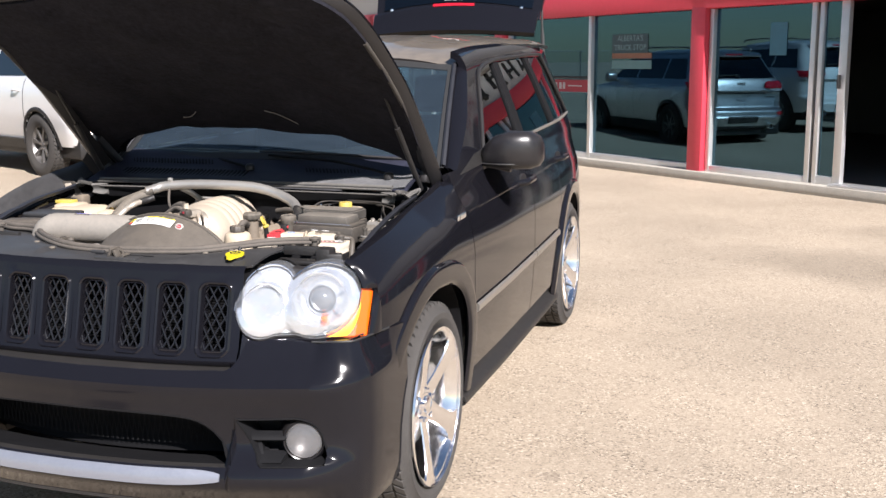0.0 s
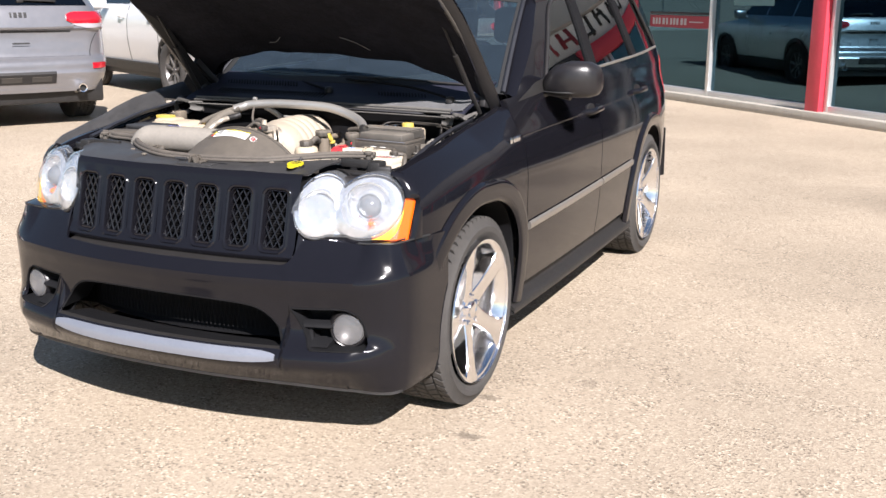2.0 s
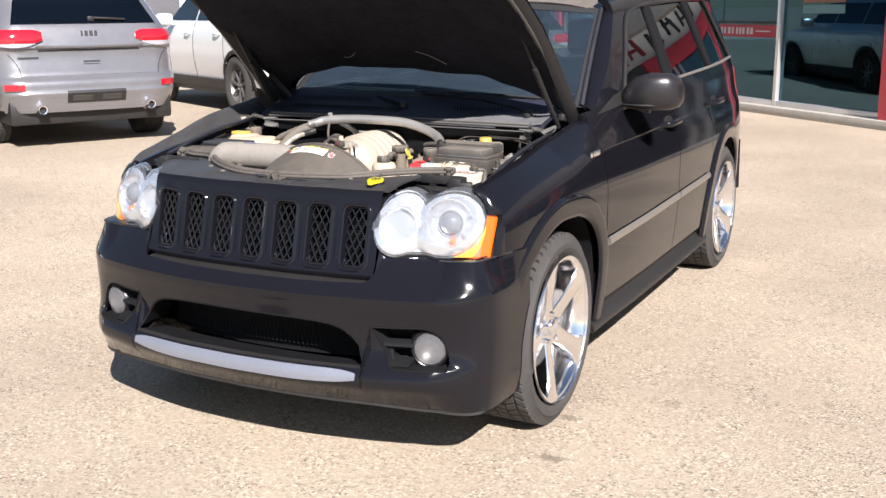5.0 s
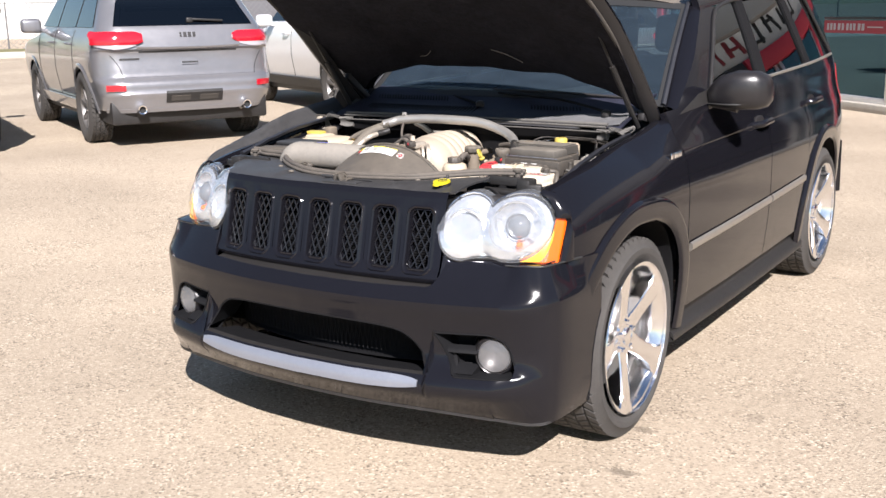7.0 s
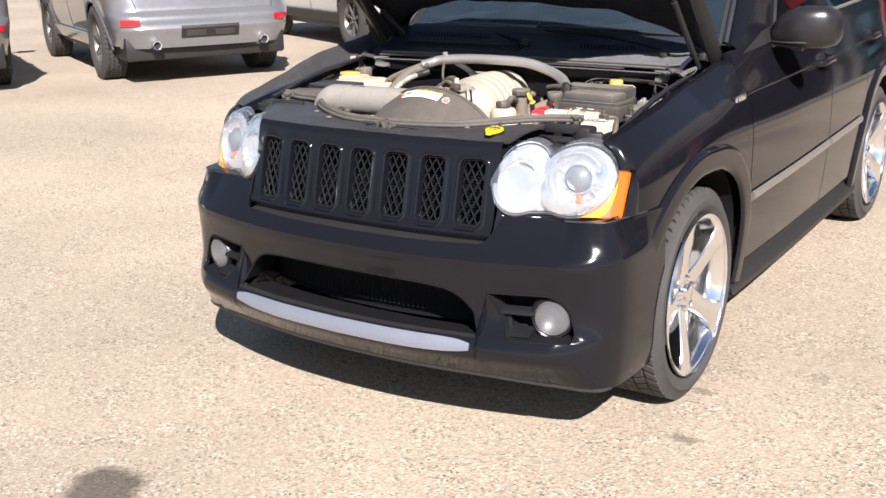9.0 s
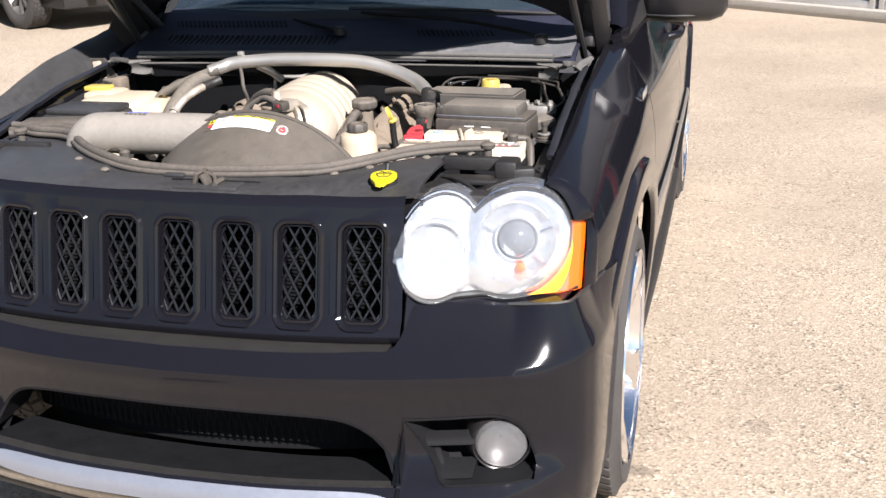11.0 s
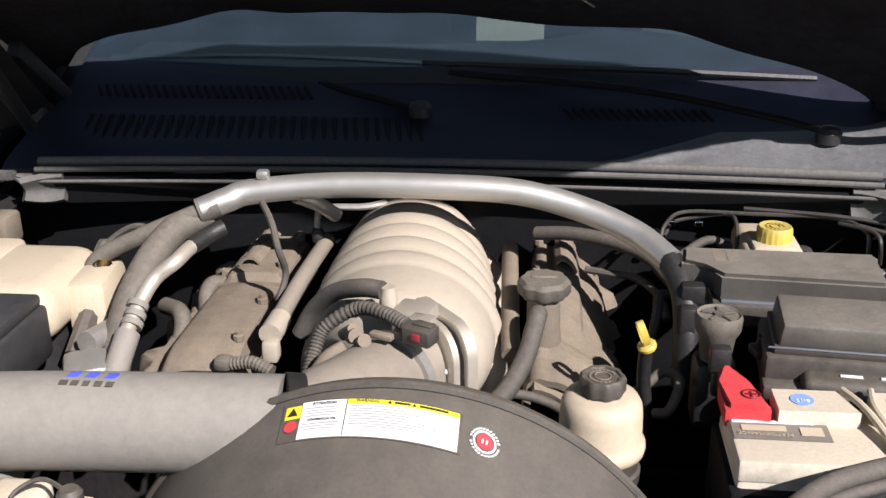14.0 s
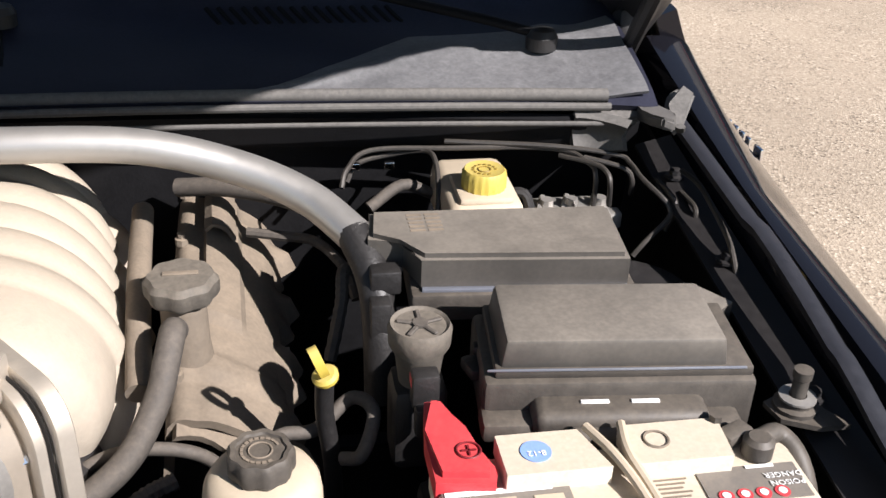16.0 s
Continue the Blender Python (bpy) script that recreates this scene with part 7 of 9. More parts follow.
for s in (1, -1):
    bm = bmesh.new()
    sheet(bm, 10, 5, lambda u, v: (s * (0.600 + 0.060 * u), 0.286 - 0.030 * u * u + 0.012 * math.sin(3 * v), 1.098 - 0.004 * u - (0.050 + 0.010 * u) * v * (1 - 0.35 * u * u)), 0.012 * s)
    part("seal_end", bm, M_SEALBEAD, cowl_ob)
    bm = bmesh.new()
    for poly, tilt, th in (([(0.622, 0.309), (0.645, 0.332), (0.672, 0.334), (0.691, 0.306), (0.676, 0.276), (0.640, 0.268)], 0.30, 0.010),
                           ([(0.676, 0.312), (0.706, 0.304), (0.700, 0.268), (0.704, 0.240), (0.694, 0.212), (0.678, 0.212), (0.674, 0.240), (0.676, 0.270)], -0.20, 0.014),
                           ([(0.712, 0.288), (0.742, 0.318), (0.752, 0.300), (0.722, 0.254), (0.703, 0.234), (0.703, 0.251)], 0.35, 0.006),
                           ([(0.716, 0.302), (0.728, 0.326), (0.744, 0.328), (0.738, 0.306)], 0.60, 0.005)):
        cy = sum(q[1] for q in poly) / len(poly)
        prism(bm, poly, lambda x, y, h: (s * x, y, h + tilt * (y - cy) + 0.004 * math.sin(170 * x + 60 * y)), th, 1.090)
    bmesh.ops.bevel(bm, geom=bm.edges[:], offset=0.0028, segments=2, affect="EDGES")
    tube(bm, [(s * 0.640, 0.302, 1.098), (s * 0.690, 0.299, 1.098)], 0.004, 6, 2)
    tube(bm, [(s * 0.706, 0.226, 1.098), (s * 0.716, 0.250, 1.082), (s * 0.722, 0.290, 1.080)], 0.006, 8, 4, flat=0.5)
    part("corner_seal", bm, M_SEALBEAD, cowl_ob, "crumpled grey corner seal")
# wipers
for x0, tip in ((0.586, (-0.02, 0.60, 1.195)), (-0.06, (-0.62, 0.66, 1.19))):
    bm = bmesh.new()
    revolve(bm, [(0.019, 0), (0.020, 0.016), (0.015, 0.024), (0.006, 0.027), (0.001, 0.0275)], 18, pose(x0, 0.40 + (0.10 if x0 < 0 else 0), cowl_z(0.40) + (0.020 if x0 > 0 else 0.028)))
    w = part("wiper", bm, M_PLASTIC, car, "black wiper arm on a round pivot")
    y0 = 0.40 + (0.10 if x0 < 0 else 0)
    bm = bmesh.new()
    tube(bm, [(x0, y0, 1.150), (x0 - 0.10, y0 + 0.045, 1.165), (x0 - 0.30, y0 + 0.13, 1.185), tip], 0.0085, 8, 5, flat=0.7)
    part("wiper_arm", bm, M_DEEP, w)
    bm = bmesh.new()
    tube(bm, [(x0 + 0.02, y0 + 0.20, 1.190), (x0 - 0.3, y0 + 0.19, 1.205), (tip[0] - 0.05, tip[1] + 0.02, tip[2] + 0.012)], 0.006, 6, 5)
    part("wiper_blade", bm, M_PLASTIC, w)

# ---- silver brace across the bay ----
bm = bmesh.new()
tube(bm, [(-0.334, 0.158, 1.084), (-0.300, 0.173, 1.095), (-0.265, 0.187, 1.104), (-0.15, 0.2, 1.112), (0.0, 0.2, 1.113), (0.12, 0.2, 1.107), (0.215, 0.190, 1.085), (0.285, 0.160, 1.062), (0.330, 0.112, 1.040)], 0.0185, 20, 8)
brace = part("brace_tube", bm, M_TUBE, car, "silver tubular brace over the engine")
bm = bmesh.new()
tube(bm, [(-0.322, 0.162, 1.086), (-0.36, 0.146, 1.074), (-0.42, 0.132, 1.050), (-0.48, 0.12, 1.02), (-0.50, 0.11, 0.98)], 0.0125, 14, 6)
part("brace_tail", bm, M_DUSTIER, brace)
bm = bmesh.new()
tube(bm, [(-0.312, 0.168, 1.090), (-0.338, 0.157, 1.082)], 0.0192, 18, 2)
part("brace_collar", bm, M_DUSTIER, brace)
bm = bmesh.new()
tube(bm, [(0.326, 0.116, 1.044), (0.342, 0.075, 1.015), (0.346, 0.045, 0.97), (0.346, 0.03, 0.90)], 0.0175, 14, 6)
part("brace_end", bm, M_PLASTIC, brace)
bm = bmesh.new()
box(bm, (-0.248, 0.188, 1.130), (0.018, 0.016, 0.014), 0.004)
part("brace_tab", bm, M_TUBE, brace)
bm = bmesh.new()
tube(bm, [(-0.205, 0.20, 1.095), (-0.18, 0.225, 1.075), (-0.16, 0.26, 1.045)], 0.011, 8, 5)
part("brace_stay", bm, M_TUBE, brace)
bm = bmesh.new()
tube(bm, [(-0.330, 0.172, 1.072), (-0.368, 0.135, 1.060), (-0.391, 0.085, 1.030), (-0.405, 0.030, 0.985), (-0.412, -0.010, 0.93), (-0.41, -0.05, 0.88)], 0.0215, 14, 6)
part("coolant_hose", bm, M_DUSTIER, car, "thick grey coolant hose")
bm = bmesh.new()
tube(bm, [(-0.318, 0.135, 1.055), (-0.335, 0.10, 1.048), (-0.345, 0.065, 1.040), (-0.371, 0.050, 1.020), (-0.384, 0.012, 0.992), (-0.390, -0.058, 0.950), (-0.392, -0.12, 0.90)], 0.0105, 12, 6)
line = part("aluminium_line", bm, M_FLANGE, car, "bent aluminium pipe")
bm = bmesh.new()
tube(bm, [(-0.300, 0.150, 1.062), (-0.318, 0.135, 1.055), (-0.334, 0.104, 1.049)], 0.0125, 10, 4)
part("line_sleeve", bm, M_PLASTIC, line)
bm = bmesh.new()
for y, z in ((0.020, 0.998), (0.008, 0.989), (-0.004, 0.982)):
    cyl(bm, (-0.3835, y, z), (-0.3845, y - 0.007, z - 0.005), 0.0145, seg=14)
cyl(bm, (-0.386, -0.02, 0.972), (-0.392, -0.12, 0.90), 0.0165, seg=14)
part("line_crimp", bm, M_PIPE, line)

# ---- fan shroud with label ----
SC, SR = Vector((0.018, -0.36, 0.764)), 0.315


def shroud_top(x):
    return SC.z + math.sqrt(max(0.0, SR**2 - (x - SC.x) ** 2))


def shroud_at(x, y, h=0.0):
    """On the sloping face of the shroud, h above it."""
    d = -0.300 - y
    roll = 0.006 * max(0.0, 1 - d / 0.02) ** 2
    z = shroud_top(x) - d / 2.3 - roll - 0.012 * (d / 0.2) ** 2
    return Vector((x, y - 0.4 * h, z + 0.92 * h))


bm = bmesh.new()
XS = 0.285
sheet(bm, 56, 18, lambda u, v: shroud_at(SC.x + XS * math.sin((2 * u - 1) * 1.5), -0.300 - 0.235 * v))
sheet(bm, 56, 4, lambda u, v: Vector((SC.x + XS * math.sin((2 * u - 1) * 1.5), -0.300 + 0.030 * v, shroud_top(SC.x + XS * math.sin((2 * u - 1) * 1.5)) - 0.006 - 0.035 * v * v)))
bmesh.ops.remove_doubles(bm, verts=bm.verts, dist=0.0008)
shroud = part("fan_shroud", bm, M_SHROUD, car, "dusty black domed fan shroud", sharp=50)
bm = bmesh.new()
tube(bm, [shroud_at(SC.x + 0.275 * math.sin((2 * k / 30 - 1) * 1.45), -0.312, 0.000) for k in range(31)], 0.0055, 8, 2)
part("shroud_rim", bm, M_DUSTPLASTIC, shroud)
LX, LY, LW, LH = -0.071, -0.326, 0.156, 0.045
LTURN = -0.064


def on_label(x, y, h):
    """A point on the label: x along, y down, h above the shroud."""
    return shroud_at(LX + x, LY - 0.86 * y + LTURN * x, h)


def label_quad(name, x0, y0, x1, y1, mate, h=0.0012, parent=None):
    bm = bmesh.new()
    n = max(2, int((x1 - x0) / 0.005))
    sheet(bm, n, 1, lambda u, v: on_label(x0 + (x1 - x0) * u, y1 + (y0 - y1) * v, h + 0.0008), 0.0008)
    return part(name, bm, mate, parent or shroud)


sticker = label_quad("warning_label", -0.020, -0.0015, LW + 0.003, LH + 0.0015, M_DUSTPLASTIC, 0.0004)
sticker["label"] = "white warning label with yellow head and black print"
label_quad("label_paper", 0.0, 0.0, LW, LH, M_WHITE, 0.0010, sticker)
label_quad("label_head", 0.046, 0.0005, LW, 0.0058, M_YELINK, 0.0018, sticker)
label_quad("hazard_square", -0.0165, 0.003, -0.001, 0.0185, M_YELINK, 0.0010, sticker)
label_quad("label_rule", 0.0452, 0.0005, 0.0457, LH - 0.0005, M_INK, 0.0018, sticker)
bm = bmesh.new()
prism(bm, [(-0.0140, 0.0155), (-0.0035, 0.0155), (-0.00875, 0.0055)], lambda x, y, q: on_label(x, y, q), 0.0006, 0.0024)
part("hazard_triangle", bm, M_INK, sticker)
bm = bmesh.new()
prism(bm, [(-0.0088 + 0.0068 * math.cos(a), 0.0285 + 0.0068 * math.sin(a)) for a in (2 * math.pi * k / 20 for k in range(20))], lambda x, y, q: on_label(x, y, q), 0.0006, 0.0020)
part("hazard_disc", bm, M_REDINK, sticker)


def label_word(text, x, y, size, mate=M_INK):
    """Words laid flat on the label."""
    o = on_label(x, y, 0.0030)
    ex = (on_label(x + 0.01, y, 0.0030) - o).normalized()
    ey = (on_label(x, y - 0.005, 0.0030) - o)
    ey = (ey - ex * ey.dot(ex)).normalized()
    m = Matrix((ex, ey, ex.cross(ey))).transposed().to_4x4()
    lettering("label_word", text, size, mate, sticker, Matrix.Translation(o) @ m, 0.0002)


label_word("ATTENTION", 0.0228, 0.0042, 0.0044)
label_word("WARNING", 0.066, 0.0030, 0.0048)
M_PALEINK = mat("pale_print", (0.34, 0.34, 0.33), 0.6, 0, 0.05, 40)
label_word("COMPRESSOR OIL", 0.0228, 0.0240, 0.0036)
rng = random.Random(7)
for k in range(4):
    label_quad("print_line", 0.004, 0.0085 + 0.0032 * k, 0.004 + rng.uniform(0.031, 0.038), 0.0093 + 0.0032 * k, M_PALEINK, 0.0020, sticker)
for k in range(3):
    label_quad("print_line", 0.003, 0.0278 + 0.0032 * k, 0.003 + rng.uniform(0.034, 0.040), 0.0286 + 0.0032 * k, M_PALEINK, 0.0020, sticker)
for k in range(9):
    label_quad("print_line", 0.050, 0.0085 + 0.0031 * k, 0.050 + rng.uniform(0.06, 0.098), 0.0093 + 0.0031 * k, M_PALEINK, 0.0020, sticker)
for x in (0.088, 0.112):
    bm = bmesh.new()
    prism(bm, [(x - 0.002, 0.0048), (x + 0.002, 0.0048), (x, 0.0012)], lambda a, b, q: on_label(a, b, q), 0.0004, 0.0030)
    part("head_mark", bm, M_INK, sticker)
for x0, x1 in ((0.093, 0.108), (0.117, 0.145)):
    label_quad("print_line", x0, 0.0020, x1, 0.0042, M_INK, 0.0026, sticker)


# round red seal
def disc(name, r0, r1, mate, h, parent):
    bm = bmesh.new()
    ring_mesh(bm, [[on_label(0.181 + r * math.cos(2 * math.pi * k / 28), 0.023 + 1.15 * r * math.sin(2 * math.pi * k / 28), h) for k in range(28)] for r in (r0, max(r1, 0.0003))], caps=False)
    return part(name, bm, mate, parent)


seal_ob = disc("round_seal", 0.0112, 0.0104, M_WHITE, 0.0016, shroud)
seal_ob["label"] = "round red seal with a ring of white print"
disc("seal_ring", 0.0098, 0.0092, M_WHITE, 0.0016, seal_ob)
disc("seal_centre", 0.0078, 0.0, M_REDINK, 0.0018, seal_ob)
bm = bmesh.new()
for k in range(26):
    a = 2 * math.pi * k / 26
    if k not in (0, 13):
        box(bm, on_label(0.181 + 0.0134 * math.cos(a), 0.023 + 1.15 * 0.0134 * math.sin(a), 0.0014), (0.0022, 0.0026, 0.0008), 0, Matrix.Rotation(-a + (0.3 if k % 3 else -0.2), 4, "Z"))
part("seal_print", bm, M_WHITE, seal_ob)
bm = bmesh.new()
for q in (-0.002, 0.002):
    box(bm, on_label(0.181 + q, 0.023, 0.0026), (0.0018, 0.008, 0.0008), 0)
part("seal_mark", bm, M_WHITE, seal_ob)

# ---- intake pipe and throttle ----
bm = bmesh.new()
tube(bm, [(-0.445, -0.315, 0.93), (-0.448, -0.314, 0.975), (-0.425, -0.310, 1.003), (-0.38, -0.305, 1.008), (-0.25, -0.296, 1.008), (-0.105, -0.285, 1.006)], 0.0525, 28, 8)
pipe = part("intake_pipe", bm, M_PIPE, car, "fat grey intake pipe, dusty, with blue paint marks")
for k, x in enumerate((-0.322, -0.302, -0.281)):
    bm = bmesh.new()
    sheet(bm, 3, 4, lambda u, v: (x + 0.012 * u - 0.006 + 0.004 * (0.5 - abs(v - 0.5)), -0.300 + 0.0532 * math.sin(radians(-2 + 16 * v)), 1.008 + 0.0532 * math.cos(radians(-2 + 16 * v))), 0.0006)
    part("paint_mark", bm, M_BLUEINK, pipe)
bm = bmesh.new()
for k, w in enumerate((0.009, 0.008, 0.007, 0.008, 0.008)):
    x = -0.330 + 0.0125 * k
    sheet(bm, 2, 3, lambda u, v: (x + w * u, -0.300 - 0.0532 * math.sin(radians(9 + 8 * v)), 1.008 + 0.0532 * math.cos(radians(9 + 8 * v))), 0.0006)
part("maker_mark", bm, M_DUSTPLASTIC, pipe)
bm = bmesh.new()
tube(bm, [(-0.108, -0.285, 1.006), (-0.09, -0.279, 1.002)], 0.0545, 28, 1)
part("pipe_clamp", bm, M_PLASTIC, pipe)
# elbow, band, throttle
bm = bmesh.new()
tube(bm, [(-0.104, -0.262, 0.992), (-0.078, -0.246, 0.988), (-0.048, -0.206, 0.984), (-0.030, -0.160, 0.981), (-0.012, -0.116, 0.978)], lambda u: 0.050 + 0.010 * math.sin(math.pi * u), 28, 8)
elbow = part("intake_elbow", bm, M_ELBOW, car, "dusty rubber intake elbow")
bm = bmesh.new()
tube(bm, [(-0.021, -0.138, 0.979), (-0.015, -0.124, 0.978)], 0.0605, 32, 1)
part("elbow_band", bm, M_ALU, elbow)
TB = pose(0.008, -0.086, 0.970, 0, 0, -52)


def round_plate(bm, y0, y1, half, corner):
    """A plate with well rounded corners, its thickness along local y."""
    ring = []
    for q in range(4):
        for k in range(7):
            a = math.pi / 2 * (q + k / 6)
            cx, cz = ((1, 1), (-1, 1), (-1, -1), (1, -1))[q]
            ring.append((cx * (half - corner) + corner * math.cos(a), cz * (half - corner) + corner * math.sin(a)))
    ring_mesh(bm, [[TB @ Vector((x * k, y, z * k)) for x, z in ring] for y, k in ((y0, 0.97), (y0 + 0.0015, 1.0), (y1 - 0.0015, 1.0), (y1, 0.97))])


bm = bmesh.new()
round_plate(bm, -0.030, 0.004, 0.062, 0.042)
throttle = part("throttle_body", bm, M_ELBOW, car, "cast aluminium throttle body", sharp=40)
for y0, y1, half in ((0.007, 0.018, 0.072), (0.020, 0.023, 0.070), (0.025, 0.042, 0.074)):
    bm = bmesh.new()
    round_plate(bm, y0, y1, half, 0.040)
    part("throttle_flange", bm, M_FLANGE if half > 0.071 else M_PLASTIC, throttle, sharp=40)
bm = bmesh.new()
revolve(bm, [(0.054, 0), (0.054, 0.034)], 28, TB @ Matrix.Translation((0, -0.028, 0)) @ Matrix.Rotation(radians(90), 4, "X"))
part("throttle_neck", bm, M_ELBOW, throttle)
bm = bmesh.new()
box(bm, (0.008, -0.090, 1.042), (0.046, 0.044, 0.030), 0.004, Matrix.Rotation(radians(-14), 4, "Z"))
box(bm, (0.018, -0.124, 1.046), (0.030, 0.036, 0.022), 0.004, Matrix.Rotation(radians(-14), 4, "Z"))
part("sensor_housing", bm, M_FLANGE, throttle)
for k in range(3):
    bm = bmesh.new()
    a = radians(20 + 55 * k)
    revolve(bm, [(0.006, 0), (0.006, 0.005), (0.004, 0.006)], 6, TB @ Matrix.Translation((0.060 * math.cos(a), 0.006, 0.060 * math.sin(a))) @ Matrix.Rotation(radians(90), 4, "X"))
    part("flange_bolt", bm, M_CHROME, throttle)
bm = bmesh.new()
box(bm, (0.024, -0.163, 1.056), (0.036, 0.026, 0.020), 0.003, Matrix.Rotation(radians(-25), 4, "Z"))
box(bm, (0.028, -0.160, 1.0665), (0.024, 0.012, 0.004), 0.001, Matrix.Rotation(radians(-25), 4, "Z"))
plug_ob = part("sensor_plug", bm, M_DUSTPLASTIC, car, "black sensor plug with red clip")
bm = bmesh.new()
box(bm, (0.020, -0.1765, 1.058), (0.010, 0.005, 0.008), 0.001, Matrix.Rotation(radians(-25), 4, "Z"))
part("plug_clip", bm, mat("dark_red_clip", (0.24, 0.02, 0.03), 0.5), plug_ob)
bm = bmesh.new()
tube(bm, [(-0.112, -0.150, 0.99), (-0.108, -0.127, 1.012), (-0.097, -0.110, 1.035), (-0.058, -0.108, 1.060), (-0.020, -0.133, 1.066), (0.008, -0.155, 1.062)], 0.0078, 10, 16, rib=0.0015, pitch=2)
part("corrugated_hose", bm, M_RUBBER, car, "dusty corrugated breather hose")
bm = bmesh.new()
for c0, c1, r in (((-0.074, -0.118, 1.030), (-0.058, -0.136, 1.046), 0.0075), ((-0.060, -0.134, 1.036), (-0.052, -0.150, 1.044), 0.0095), ((-0.048, -0.146, 1.034), (-0.040, -0.164, 1.046), 0.008)):
    cyl(bm, Vector(c0), Vector(c1), r, seg=12)
box(bm, (-0.022, -0.152, 1.047), (0.030, 0.012, 0.008), 0.003, Matrix.Rotation(radians(-22), 4, "Z"))
tube(bm, [(-0.100, -0.165, 1.00), (-0.085, -0.160, 1.020), (-0.066, -0.150, 1.030)], 0.009, 10, 5)
part("breather_fitting", bm, M_COVER, car)
bm = bmesh.new()
tube(bm, [(-0.150, -0.03, 0.985), (-0.129, -0.03, 1.022), (-0.098, -0.045, 1.052), (-0.058, -0.070, 1.070), (-0.032, -0.080, 1.072)], 0.0115, 12, 6)
part("vacuum_hose", bm, M_RUBBER, car, "dusty rubber hose on the manifold")
bm = bmesh.new()
revolve(bm, [(0.011, 0), (0.011, 0.022), (0.009, 0.030), (0.009, 0.036)], 14, pose(-0.026, -0.077, 1.040))
part("manifold_nipple", bm, M_MANIFOLD, car)

# ---- intake manifold: ribbed barrel ----
bm = bmesh.new()


def barrel(u, v, ribs=True):
    """u from the front to the back, v over the top from side to side."""
    y = -0.055 + 0.440 * u
    a = radians(-118 + 236 * v)
    w = interp([0, 0.06, 0.2, 0.6, 0.92, 1.0], [0.080, 0.108, 0.120, 0.110, 0.092, 0.070])(u)
    h = interp([0, 0.06, 0.2, 0.6, 0.92, 1.0], [0.070, 0.092, 0.104, 0.112, 0.104, 0.085])(u)
    k = (u - 0.20) / 0.118
    rib = (0.0095 + 0.007 * min(1.0, abs(a) / 1.5) ** 3) * abs(math.sin(math.pi * k)) ** 0.6 if 0.20 < u < 0.91 else 0.0045
    cx = -0.022 - 0.030 * u
    cz = 0.952 - 0.010 * u
    sweep = 0.050 * (abs(a) / 2.0) ** 2
    return Vector((cx + (w + rib) * math.sin(a), y + sweep - 0.045 * (a > 0) * (abs(a) / 2.0) ** 2, cz + (h + rib) * math.cos(a)))


sheet(bm, 96, 40, barrel)
front = [barrel(0, j / 40) for j in range(41)]
c = Vector((-0.022, -0.062, 0.95))
vc = bm.verts.new(c)
fv = [bm.verts.new(p) for p in front]
for a, b in zip(fv, fv[1:]):
    bm.faces.new((a, b, vc))
bmesh.ops.remove_doubles(bm, verts=bm.verts, dist=0.0006)
manifold = part("intake_manifold", bm, M_MANIFOLD, car, "pale ribbed plastic intake manifold", sharp=55)
bm = bmesh.new()
box(bm, (-0.02, 0.13, 0.86), (0.20, 0.42, 0.10), 0.02)
part("engine_block", bm, M_METALDARK, car)
# runner skirts on the sides
for s in (1, -1):
    for k in range(4):
        y = 0.045 + 0.085 * k
        bm = bmesh.new()
        tube(bm, [(-0.028 - 0.02 * k / 4 + s * 0.060, y + 0.01, 0.965), (-0.028 - 0.02 * k / 4 + s * 0.098, y, 0.935), (-0.028 - 0.02 * k / 4 + s * 0.106, y - 0.01, 0.895), (-0.02 + s * 0.10, y - 0.01, 0.86)], 0.036, 14, 5, flat=1.0)
        part("manifold_runner", bm, M_MANIFOLD, manifold)

# ---- valve covers, rails, hoses ----


